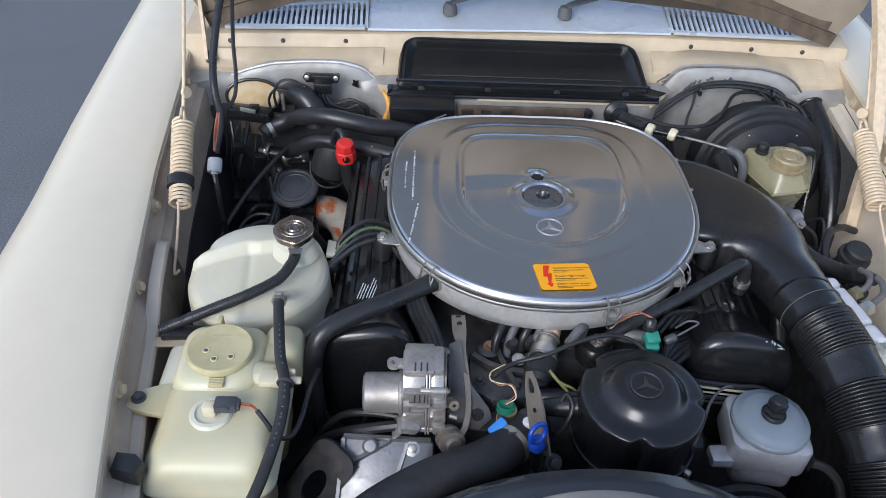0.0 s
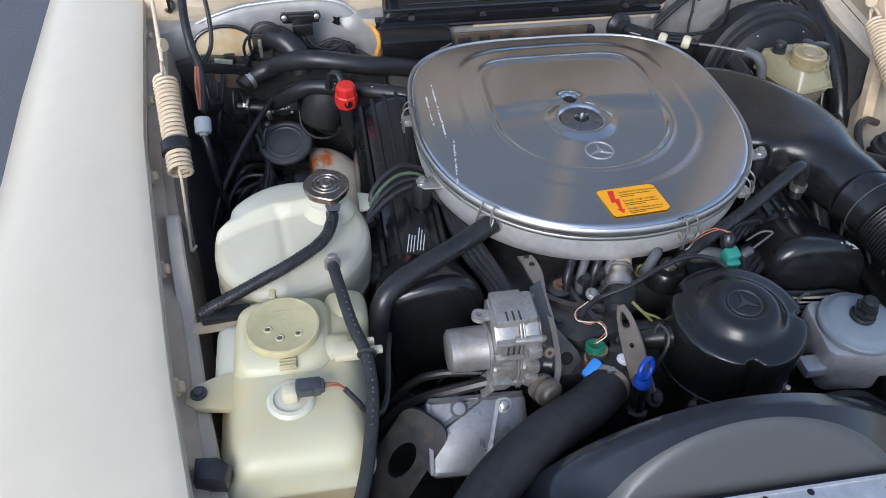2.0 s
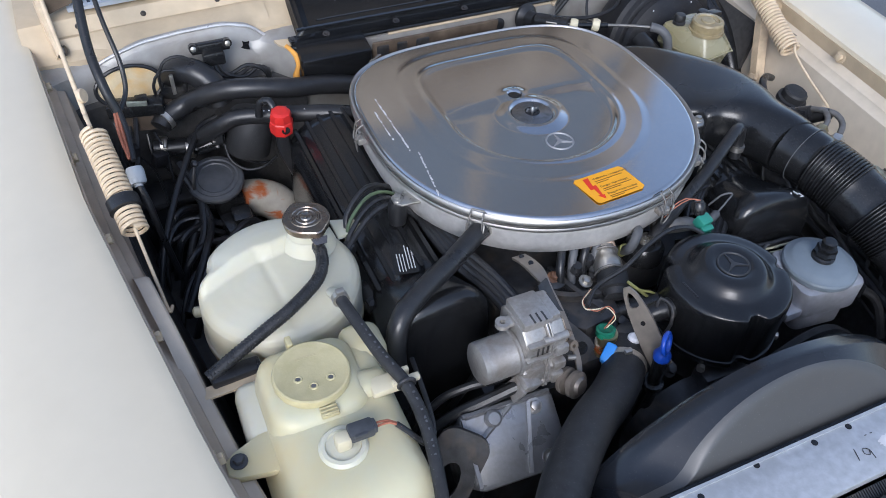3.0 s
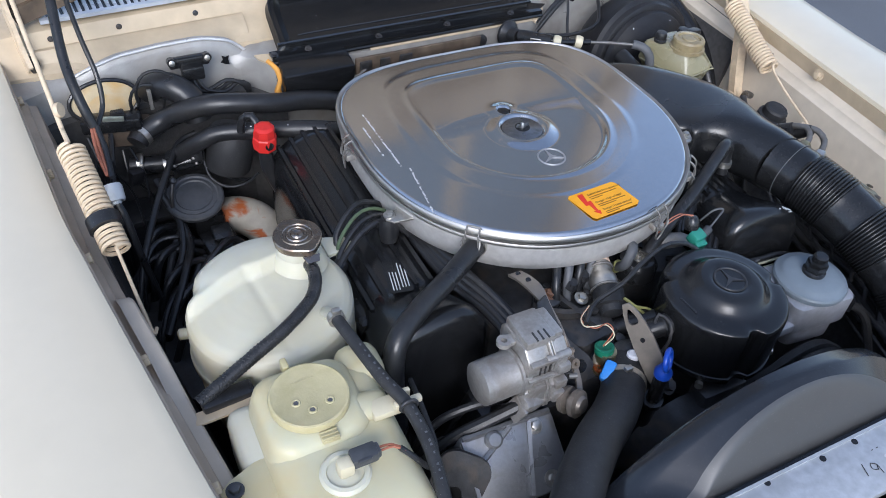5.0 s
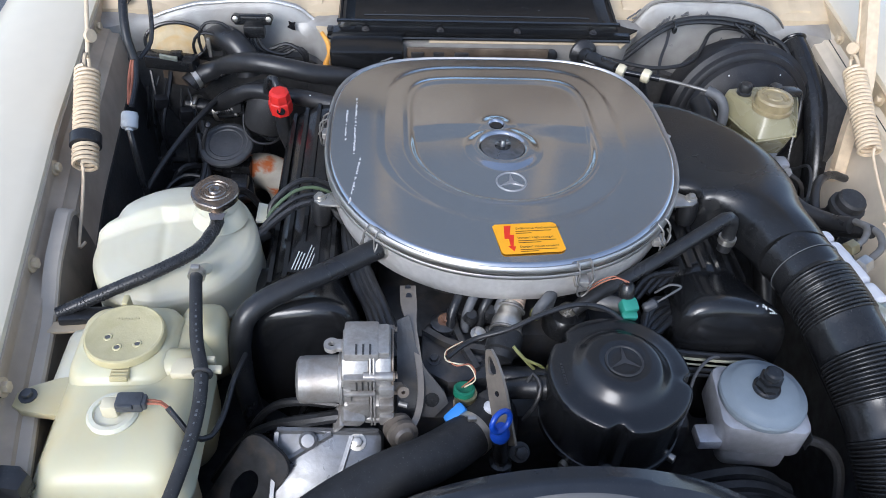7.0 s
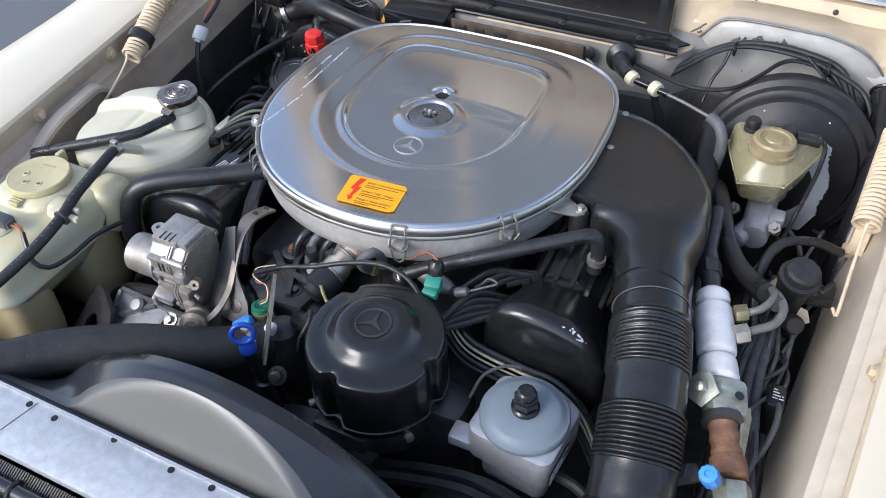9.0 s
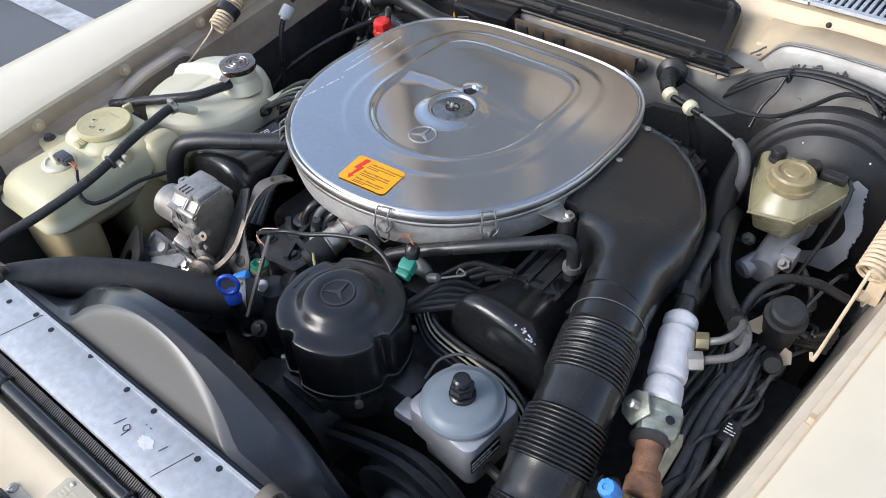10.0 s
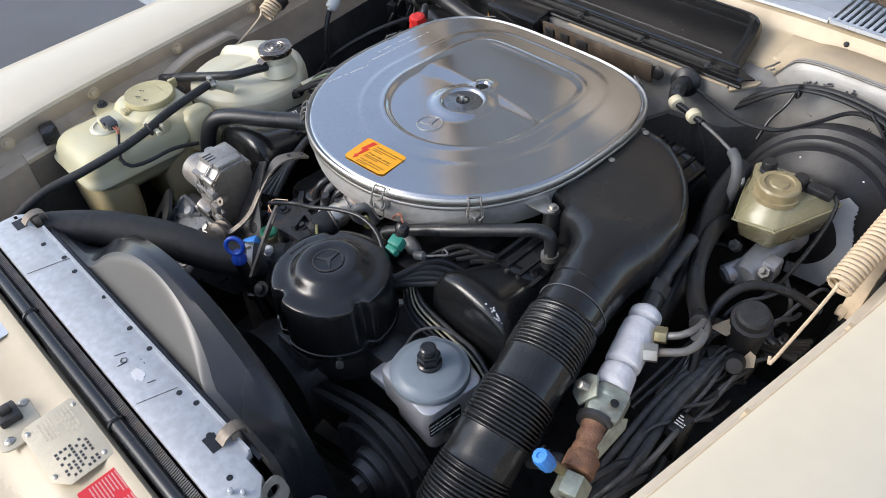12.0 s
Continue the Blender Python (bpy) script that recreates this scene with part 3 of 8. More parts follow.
for k, (x, z, a, n) in enumerate(((0.272, 0.900, 40, 3), (0.337, 0.892, 70, 4), (0.364, 0.905, 20, 3), (0.320, 0.884, 60, 2), (0.395, 0.899, 65, 4), (0.418, 0.838, 75, 5), (0.437, 0.850, 60, 4), (0.345, 0.839, 10, 2), (0.48, 0.86, 70, 4))):
    for j in range(n):
        ca, sa = math.cos(radians(a + rcr.uniform(-12, 12))), math.sin(radians(a + rcr.uniform(-12, 12)))
        px, pz, ln = x + rcr.uniform(-0.009, 0.009), z + rcr.uniform(-0.006, 0.006), rcr.uniform(0.006, 0.014)
        part("paint_crack", tube([(px + ca * ln * f, 1.3605 + 0.0003 * rcr.uniform(-1, 1), pz + sa * ln * f + rcr.uniform(-0.001, 0.001)) for f in (-0.5, -0.1, 0.25, 0.5)], 0.0016, 5, 0.004), M_HAZEDIRT, fw)
mat_l = [[(x, fire_y(x, z) - 0.012, z) for z in np.linspace(0.27, 0.815, 8)] + [(x, fire_y(x, 0.815) - 0.002, 0.820), (x, fire_y(x, 0.27) - 0.002, 0.27)] for x in np.linspace(-0.60, -0.24, 20)]
part("firewall_mat", rings(mat_l), M_PAD, fw, "black sheet on the lower firewall")
MAT_TOP = [(-0.30, 0.74), (0.08, 0.74), (0.15, 0.795), (0.20, 0.800), (0.26, 0.800), (0.34, 0.795), (0.40, 0.77), (0.46, 0.75), (0.65, 0.74)]
mat_r = [[(x, fire_y(x, z) - 0.012, z) for z in np.linspace(0.27, along(MAT_TOP, float(x)), 10)] + [(x, fire_y(x, 0.74) - 0.002, along(MAT_TOP, float(x)) + 0.005), (x, fire_y(x, 0.27) - 0.002, 0.27)] for x in np.linspace(-0.23, 0.60, 60)]
part("firewall_mat", rings(mat_r), M_PAD, fw)
seal_edge = [(-0.262, 1.300, 0.888), (-0.252, 1.285, 0.878), (-0.250, 1.278, 0.862), (-0.256, 1.277, 0.845), (-0.252, 1.276, 0.825), (-0.254, 1.276, 0.81)]
part("sealant_smear", tube(seal_edge, lambda t: 0.0035 + 0.0045 * math.sin(7 * t) ** 2 * t, 8), M_SEALANT, fw, "orange brown sealant smear")

fl = bmesh.new()
for x, y in ((-0.60, -0.02), (0.60, -0.02), (0.66, 1.40), (-0.66, 1.40)):
    fl.verts.new((x, y, 0.27))
fl.faces.new(fl.verts)
part("bay_floor", fl, M_HAZEDIRT, car)
part("front_wall", box((0, 0.06, 0.395), (0.92, 0.02, 0.80), 0.004), M_HAZEDIRT, car)

black = [[(along(EDGE, y) + skew(y) - d, y, z) for d, z in ((0.030, 0.846), (0.040, 0.80), (0.060, 0.70), (0.085, 0.50), (0.07, 0.50), (0.03, 0.80))] for y in np.linspace(1.13, 1.37, 8)]
part("apron_mat", rings(black), M_PAD, car, "black sheet on the inner fender beside the brake booster")

# cowl vents: raised frame with slats
for s in (-1, 1):
    def on_cowl(u, v, up=0.0):
        x = s * u
        yl = along(LIP, x)
        f = v / 0.245
        return Vector((x, yl - 0.009 + v, CZ + 0.005 + 0.031 * f + up))
    frame_l = [on_cowl(0.305, 0.012), on_cowl(0.562, 0.016), on_cowl(0.562, 0.075), on_cowl(0.305, 0.105), on_cowl(0.305, 0.012)]
    vent = part("vent_tray", prism([(p.x, p.y) for p in frame_l[:-1]][::s], 0.0012, Matrix.Translation((0, 0, CZ + 0.012))), M_BLACK, car, "dark recess of the cowl air vent")
    for k in range(26):
        u = 0.300 + 0.0104 * k
        depth = 0.088 - 0.030 * k / 25
        a, b = on_cowl(u, 0.014, 0.006), on_cowl(u + 0.004, 0.014 + depth, 0.006)
        part("vent_slat", strip([a, b], 0.0052, 0.006), M_SILVERCOWL, vent)
    part("vent_border", join(strip([on_cowl(0.303, 0.012, 0.006), on_cowl(0.568, 0.014, 0.006)], 0.010, 0.006), strip([on_cowl(0.303, 0.106, 0.006), on_cowl(0.568, 0.076, 0.006)], 0.012, 0.006)), M_SILVERCOWL, vent)
    for x in (0.34, 0.46, 0.56):
        part("cowl_screw", lathe([(0.0045, 0), (0.0045, 0.001), (0.002, 0.003)], facing((s * x, along(LIP, s * x) - 0.0055, CZ - 0.012), (0, -1, 0.2)), 14), M_DARKSTEEL, cowl)
mid = []
for x in np.linspace(-0.298, 0.298, 20):
    yl = along(LIP, float(x))
    mid.append([(x, yl + 0.003, CZ + 0.006), (x, yl + 0.004, CZ + 0.010), (x, yl + 0.25, CZ + 0.042), (x, yl + 0.25, CZ + 0.036)])
part("cowl_centre", rings(mid), M_SILVERCOWL, cowl, "silver reflecting centre of the cowl")
part("windscreen", prism([(-0.62, 0), (0.62, 0), (0.55, 0.52), (-0.55, 0.52)], 0.006, Matrix.Translation((0, 1.70, 0.97)) @ turn(35)), M_GLASS, car, "clear raked windscreen")
WY = 1.498
for x in (-0.139, 0.090):
    w = thing("wiper", (x, WY, CZ + 0.022), "grey windscreen wiper arm on its pivot", "wiper", "wipers")
    part("pivot", lathe([(0.014, -0.002), (0.014, 0.012), (0.010, 0.02), (0.005, 0.022)], Matrix.Translation((x, WY, CZ + 0.021)), 20), M_GREY, w)
    part("arm", strip([(x, WY, CZ + 0.038), (x + 0.04, WY + 0.012, CZ + 0.050), (x + 0.30, WY + 0.10, CZ + 0.085)], 0.014, 0.006), M_GREY, w)

# black plenum cover in the middle of the cowl
TLc, TRc, BLc, BRc = Vector((-0.232, 1.425, 0.930)), Vector((0.222, 1.425, 0.930)), Vector((-0.238, 1.318, 0.886)), Vector((0.238, 1.318, 0.886))


def on_cover(u, v, up=0.0):
    k = max(0.0, (v - 0.62) / 0.38)
    pinch = 0.045 * (1 - math.sqrt(max(0.0, 1 - min(1.0, k) ** 2)))
    u = u * (1 - 2 * pinch) + pinch
    p = (BLc.lerp(BRc, u)).lerp(TLc.lerp(TRc, u), v)
    return p + Vector((0, -0.38, 0.92)) * up


def cover_up(u, v):
    e = min(u, 1 - u) / 0.035, v / 0.1, (1 - v) / 0.08
    d = min(e)
    return 0.012 * smooth(0.0, 0.5, d) - 0.015 * smooth(0.8, 1.6, d)


cover = thing("plenum_cover", (0, 1.32, 0.87), "black sheet metal air plenum cover on the firewall", "cover")
grid = [[on_cover(u, v, cover_up(u, v)) for u in np.linspace(0, 1, 70)] for v in np.linspace(0, 1, 34)]
part("panel", rings(grid, close=False, cap=False), M_SATIN, cover)
part("flange", join(strip([on_cover(-0.03, -0.05, 0.004), on_cover(1.03, -0.05, 0.004)], 0.022, 0.005), strip([on_cover(0.0, 0.06, 0.013), on_cover(1.0, 0.06, 0.013)], 0.006, 0.004), tube([on_cover(-0.03, -0.14, 0.0), on_cover(1.03, -0.14, 0.0)], 0.004, 8)), M_SATIN, cover)
for v, w in ((0.30, 0.0022), (0.20, 0.0016)):
    part("pressed_bead", tube([on_cover(u, v - 0.10 * abs(2 * u - 1) ** 12, cover_up(u, v) + 0.0004) for u in np.linspace(0.09, 0.91, 26)], w, 8), M_SATIN, cover)
part("rim_bead", tube([on_cover(u, v, 0.0125) for u, v in ([(0.012, f) for f in np.linspace(0.08, 0.86, 10)] + [(0.03, 0.945)] + [(f, 0.965) for f in np.linspace(0.07, 0.93, 14)] + [(0.97, 0.945)] + [(0.988, f) for f in np.linspace(0.86, 0.08, 10)])], 0.0022, 8), M_SATIN, cover)
rc_ = random.Random(9)
for k in range(26):
    u, v = rc_.uniform(0.08, 0.92), rc_.uniform(0.12, 0.92)
    part("dust_speck", lathe([(rc_.uniform(0.0006, 0.0014), 0), (0.0004, 0.0004)], Matrix.Translation(on_cover(u, v, cover_up(u, v) + 0.0003)), 6), M_GREY, cover)
for e in (0, 1):
    q = [on_cover(abs(e - u), v, up) for u, v, up in ((0.05, 0.20, 0.002), (-0.035, 0.05, 0.003), (-0.065, 0.01, 0.004), (-0.02, -0.08, 0.003), (0.06, -0.04, 0.003))]
    part("wing_tip", rings([q, [p + Vector((0, -0.001, 0.003)) for p in q]]), M_SATIN, cover)
for u in (-0.02, 0.1, 0.36, 0.63, 0.9):
    part("screw", bolt(on_cover(u, -0.06, 0.008), (0, -0.4, 0.9), 0.0038), M_DARKSTEEL, cover)
part("lower_box", box((-0.188, 1.290, 0.858), (0.120, 0.060, 0.052), 0.006, turn(12)), M_SATIN, cover)
part("ledge", box((0.075, 1.301, 0.8745), (0.32, 0.006, 0.003), 0.002, turn(12)), M_BAY, cover, "cream edge strip below the cover")
# Added brown strip stands for shade under the overhanging cover.
part("heat_shield", box((-0.005, 1.2765, 0.860), (0.235, 0.005, 0.036), 0.002, turn(8)), M_BROWN, cover, "dark brown strip for the shade below the cover")
for x, w in ((-0.105, 0.030), (-0.070, 0.026), (-0.032, 0.034)):
    part("clip_plate", box((x, 1.2735, 0.862), (w * 0.7, 0.006, 0.018), 0.002, turn(8)), M_DARKSTEEL, cover, "dark dirty clip plate")
for s in (-1, 1):
    part("corner_tab", prism([(0, -0.016), (0.030, 0.012), (0.034, 0.022), (0.012, 0.020), (-0.01, 0.004)], 0.004, Matrix.Translation((s * 0.240, 1.312, 0.873)) @ Matrix.Diagonal((s, 1, 1, 1)) @ turn(20)), M_BAY, cover)

# hood, raised
EDGEZ = [(0.0, 1.066), (0.266, 1.048), (0.343, 1.036), (0.436, 1.014), (0.533, 0.982), (0.60, 0.960), (0.66, 0.955)]
HA = radians(92)


def hood_at(x, h, inset=0.0):
    """Up the raised hood from its rear edge; the first hand's width bends forward."""
    f = h / 1.28
    base = Vector((x, 1.432, along(EDGEZ, abs(x))))
    return base + Vector((0, -math.cos(HA) * h - 0.05 * smooth(0, 0.12, h), math.sin(HA) * h)) + Vector((0, 1, 0.2)) * (0.03 * math.sin(math.pi * f) + inset)


hl = []
for h in np.linspace(0, 1.16, 18):
    w = 0.605 + 0.035 * smooth(0, 0.10, h) - 0.10 * (h / 1.28) ** 1.5
    xs = np.linspace(-w, w, 24)
    hl.append([hood_at(x, h) for x in xs] + [hood_at(x, h, 0.022) for x in xs[::-1]])
hood = part("hood", rings(hl), M_HOODPAD, car, "raised hood, seen from below, with brown stained cream paint")
for x in (-0.56, 0.56):
    part("hood_rib", sweep([hood_at(x * (1 - 0.12 * h), h, -0.012) for h in np.linspace(0.22, 1.1, 12)], lambda t: [(-0.03, -0.012), (0.03, -0.012), (0.018, 0.014), (-0.018, 0.014)]), M_HOODPAD, hood)
for x0, x1, h0, h1 in ((-0.51, -0.18, 0.09, 0.63), (-0.15, 0.15, 0.16, 0.63), (0.19, 0.51, 0.17, 0.63), (-0.49, -0.17, 0.66, 1.10), (-0.155, 0.155, 0.66, 1.10), (0.17, 0.49, 0.66, 1.10)):
    pad = []
    for h in np.linspace(h0, h1, 8):
        k = 1 - 0.16 * (h / 1.28) ** 1.5
        pad.append([hood_at(x * k, h, -0.004) for x in np.linspace(x0, x1, 8)] + [hood_at(x * k, h, 0.001) for x in np.linspace(x1, x0, 8)])
    part("insulation_mat", rings(pad), M_HOODMAT, hood, "dark grey sound insulation mat")
part("hood_lip", sweep([hood_at(x, 0.0, -0.006) for x in np.linspace(-0.60, 0.60, 24)], lambda t: [(-0.012, -0.012), (0.008, -0.012), (0.008, 0.014), (-0.012, 0.014)]), M_BROWN, hood, "dark brown waxed rear edge of the hood")
for a, b in ((-0.585, -0.30), (0.30, 0.585)):
    part("hood_edge_fold", sweep([hood_at(x, 0.035 + 0.02 * math.sin(9 * x), -0.004) for x in np.linspace(a, b, 16)], lambda t: [(-0.006, -0.020), (0.005, -0.020), (0.005, 0.018), (-0.006, 0.018)]), M_BROWN, hood)
for x, h in ((0.40, 0.10), (0.50, 0.075), (-0.40, 0.10), (-0.52, 0.08)):
    part("hood_hole", lathe([(0.008, 0), (0.008, 0.002), (0.004, 0.0025)], facing(hood_at(x, h, -0.0005), (0, -1, -0.2)), 14), M_BLACK, hood)

# front cross panel with its plates
fp = []
for x in np.linspace(-0.50, 0.50, 30):
    k = smooth(0.30, 0.5, abs(x)) * 0.01
    fp.append([(x, 0.306, 0.80), (x, 0.304, 0.850 + k), (x, 0.299, 0.857 + k), (x, 0.288, 0.856 + k), (x, 0.280, 0.850 + k), (x, 0.245, 0.846 + k), (x, 0.228, 0.844 + k), (x, 0.222, 0.835), (x, 0.19, 0.826), (x, 0.10, 0.82), (x, 0.04, 0.80), (x, 0.02, 0.74), (x, 0.02, 0.30), (x, 0.04, 0.30), (x, 0.06, 0.76), (x, 0.28, 0.79)])
front = part("front_panel", rings(fp), M_FRONT, car, "cream painted front cross panel behind the grille", 50)

from mathutils.bvhtree import BVHTree

# ---- radiator and shroud ----
rad = thing("radiator", (0, 0.365, 0.30), "silver grey car radiator with a flat top plate", "radiator")
outl = [(-0.300, 0.348), (-0.29, 0.336), (0.270, 0.336), (0.296, 0.346), (0.300, 0.372), (0.283, 0.386), (0.255, 0.386), (0.25, 0.394), (-0.245, 0.394), (-0.25, 0.386), (-0.292, 0.386), (-0.300, 0.376)]
part("top_plate", prism(outl, 0.012, Matrix.Translation((0, 0, 0.862)), 0.0015), M_RAD, rad)
part("core", box((0, 0.366, 0.58), (0.58, 0.045, 0.55), 0.004), M_DARKSTEEL, rad)
part("rear_fold", strip([(-0.245, 0.3925, 0.868), (0.25, 0.3925, 0.868)], 0.003, 0.016), M_RAD, rad)
for x, y in ((-0.21, 0.378), (-0.165, 0.386), (-0.13, 0.384), (0.055, 0.388), (0.135, 0.380), (0.160, 0.386), (0.205, 0.374), (0.262, 0.362), (-0.06, 0.39), (0.01, 0.387)):
    part("hole", lathe([(0.0034, 0), (0.0034, 0.0007), (0.001, 0.0008)], Matrix.Translation((x, y, 0.8738)), 12), M_BLACK, rad)
for x in (-0.268, 0.222):
    c = part("spring_clip", box((x, 0.392, 0.874), (0.016, 0.010, 0.018), 0.002), M_PUMPSIDE, rad)
    part("clip_leaf", strip([(x, 0.376, 0.876), (x, 0.384, 0.8835), (x, 0.396, 0.8850), (x, 0.404, 0.8800), (x, 0.406, 0.868)], 0.014, 0.002, 0.003), M_PUMPSIDE, c)
    part("notch", box((x - 0.006, 0.372, 0.8742), (0.022, 0.014, 0.001), 0), M_BLACK, c)
rnd = random.Random(5)
for line in ([(0.036, 0.354, 0.8746), (0.040, 0.366, 0.8746)], [(0.054, 0.360, 0.8746), (0.049, 0.363, 0.8746), (0.046, 0.358, 0.8746), (0.051, 0.355, 0.8746), (0.054, 0.360, 0.8746), (0.053, 0.350, 0.8746)], [(0.062, 0.3735, 0.8746), (0.064, 0.3735, 0.8746)], [(0.069, 0.3735, 0.8746), (0.071, 0.3735, 0.8746)], [(0.098, 0.362, 0.8746), (0.101, 0.371, 0.8746)]):
    part("pen_mark", tube(line, 0.00045, 5, 0.002), M_DARKSTEEL, rad)
rw = random.Random(6)
part("paint_smear", prism([(0.080 + 0.011 * math.cos(a) * rw.uniform(0.75, 1.2), 0.3605 + 0.006 * math.sin(a) * rw.uniform(0.7, 1.25)) for a in np.linspace(0, 2 * math.pi, 26)[:-1]], 0.0003, Matrix.Translation((0, 0, 0.8742))), M_WHITE, rad, "small white paint smear")
for k, x in enumerate((-0.17, 0.115)):
    part("scratch", strip([(x, 0.340, 0.8743), (x + 0.012, 0.392 - 0.01 * (k % 2), 0.8743)], 0.0006, 0.0004), M_DARKSTEEL, rad)
part("end_bracket", ring_plate(round_outline(0.030, 0.030, 0.010, 6), [(0.005 * c - 0.003, 0.008 * q) for c, q in circle(1, 28)], 0.003, Matrix.Translation((0.296, 0.386, 0.858)) @ turn(0, 62, 12)), M_DULL, rad, "bent grey sheet bracket with a slot")
for x, y in ((0.276, 0.354), (0.286, 0.362)):
    part("peg", lathe([(0.0026, 0), (0.0026, 0.008), (0.0015, 0.009)], Matrix.Translation((x, y, 0.8735)) @ turn(0, 15, 0), 12), M_RAD, rad)
stub = thing("hose_stub", (0.326, 0.425, 0.60), "black rubber hose stub beside the radiator end", "hose")
part("tube", tube([(0.326, 0.425, 0.60), (0.326, 0.418, 0.74), (0.326, 0.412, 0.838)], 0.0115, 18, 0.02), M_RUBBER, stub)
part("end_band", donut((0.326, 0.4125, 0.832), (0, -0.06, 1), 0.0118, 0.002, 24, 7), M_DULL, stub, "worn metal band")
cond = thing("condenser", (0, 0.328, 0.40), "dark finned air conditioning condenser before the radiator", "condenser")
part("core", box((0, 0.329, 0.63), (0.575, 0.013, 0.44), 0.002), M_DARKSTEEL, cond)
fins = part("fin_pack", join(*[strip([(-0.28 + 0.0030 * k, 0.3245, 0.853), (-0.28 + 0.0030 * k, 0.3345, 0.857)], 0.0017, 0.004) for k in range(186)]), M_DARKSTEEL, cond, "close row of thin dark metal fins")
tagged(fins, "close row of thin dark metal fins", kind="stuff")
pipe = thing("front_pipe", (0, 0.314, 0.40), "black painted metal pipe along the condenser", "pipe")
part("tube", tube([(-0.31, 0.315, 0.80), (-0.295, 0.315, 0.846), (-0.27, 0.3155, 0.853), (0.25, 0.3155, 0.853), (0.285, 0.315, 0.845), (0.30, 0.315, 0.80)], 0.0082, 12, 0.02), M_SHROUD, pipe)
for x in (-0.12, 0.105):
    part("clamp", donut((x, 0.3155, 0.853), (1, 0, 0), 0.0085, 0.0028, 20, 8), M_BLACK, pipe)

shroud = thing("fan_shroud", (0.03, 0.44, 0.40), "glossy black plastic radiator fan shroud", "fan shroud")
SC, SR = (0.036, 0.707), 0.203
NS = 144
TOPZ = 0.862


def front_ring(y, dz=0.0, sc=1.0):
    """The straight-topped front edge, at the radiator."""
    out = []
    for k in range(NS):
        a = 2 * math.pi * k / NS
        c, s = math.cos(a), math.sin(a)
        r = min(0.262 / max(1e-6, abs(c)), ((TOPZ + dz - SC[1]) if s > 0 else 0.32) / max(1e-6, abs(s)))
        out.append(Vector((SC[0] * 0.4 + c * r * sc, y, SC[1] + s * r * sc)))
    return out


f0 = front_ring(0.398)
f1 = front_ring(0.401, 0.006)
RC, RR = Vector((0.0138, 0.0, 0.6697)), 0.262


def fan_ring(y, r):
    return [Vector((RC.x + r * math.cos(2 * math.pi * k / NS), y, RC.z + r * math.sin(2 * math.pi * k / NS))) for k in range(NS)]


ridge, rear = fan_ring(0.447, RR), fan_ring(0.464, RR - 0.0045)
# a flat face rises from the straight edge to an arched crest; behind it the skin rolls over a round ridge
crest = []
for p in f1:
    q = (p.x - 0.0086) / 0.134
    rise = max(0.0, 1 - q * q) ** 0.78 if p.z > TOPZ - 0.01 else 0.0
    crest.append(p + Vector((0, 0.035, 0.060)) * rise)


def band(f):
    return [a.lerp(b, f) for a, b in zip(crest, ridge)]


def rolled(u):
    """Round the crest: from the face over the edge to the skin."""
    out = []
    for a, c, b in zip(f1, crest, band(0.22)):
        p = a.lerp(c, 0.80)
        out.append(p * (1 - u) ** 2 + c * (2 * u * (1 - u)) + b * u * u)
    return out


shell = [band(0.22), band(0.4), band(0.6), band(0.8), ridge, [p.lerp(q, 0.5) + (p - q).normalized() * 0.002 for p, q in zip(ridge, rear)], rear, [p + Vector((0, 0.002, -0.003)) for p in rear], [p + Vector((0, -0.03, -0.004)) for p in rear], [p + Vector((0, 0, -0.012)) for p in f1]]
part("shell", rings(shell, cap=False), M_SHROUD, shroud, "domed black shroud behind the face", sharp=40)
part("face", rings([f0, f1, *[[a.lerp(b, t) for a, b in zip(f1, crest)] for t in (0.2, 0.4, 0.6)], *[rolled(u) for u in (0.0, 0.2, 0.4, 0.6, 0.8, 1.0)]], cap=False), M_FACE, shroud, "flat arched face of the shroud, sheen painted in", sharp=60)
# Black strip stands for shade in the gap behind the radiator.
part("edge_lip", strip([(-0.25, 0.3985, 0.863), (0.26, 0.3985, 0.863)], 0.007, 0.007), M_BLACK, shroud)
fan = thing("cooling_fan", (SC[0], 0.46, 0.47), "black engine cooling fan inside the shroud", "fan")
part("hub", lathe([(0.05, 0), (0.05, 0.03), (0.02, 0.04)], facing((SC[0], 0.44, 0.66), (0, 1, 0)), 24), M_DARKSTEEL, fan)
for k in range(7):
    mm = Matrix.Translation((SC[0], 0.455, 0.66)) @ turn(0, 360 * k / 7, 0)
    part("blade", prism([(0.045, -0.03), (0.195, -0.045), (0.2, 0.03), (0.045, 0.025)], 0.004, mm @ turn(90) @ turn(25), 0.001), M_BLACK, fan)

# plates on the front panel
lock = thing("hood_latch", (-0.012, 0.205, 0.826), "zinc plated hood latch plate screwed to the front panel", "latch")
part("plate", prism(round_outline(0.060, 0.050, 0.012, 5, 0.020, 0.236), 0.003, Matrix.Translation((0, 0, 0.8455)), 0.0008), M_PLATE, lock)
part("catch", join(box((0.006, 0.236, 0.853), (0.026, 0.024, 0.012), 0.003), box((0.006, 0.236, 0.862), (0.010, 0.014, 0.010), 0.003)), M_DARKSTEEL, lock)
for x, y in ((0.038, 0.250), (0.038, 0.224), (-0.002, 0.255)):
    part("screw", join(lathe([(0.0055, 0), (0.0055, 0.001), (0.003, 0.0025)], Matrix.Translation((x, y, 0.8485)), 18), box((x, y, 0.8512), (0.006, 0.001, 0.0006), 0), box((x, y, 0.8512), (0.001, 0.006, 0.0006), 0)), M_STEEL, lock)
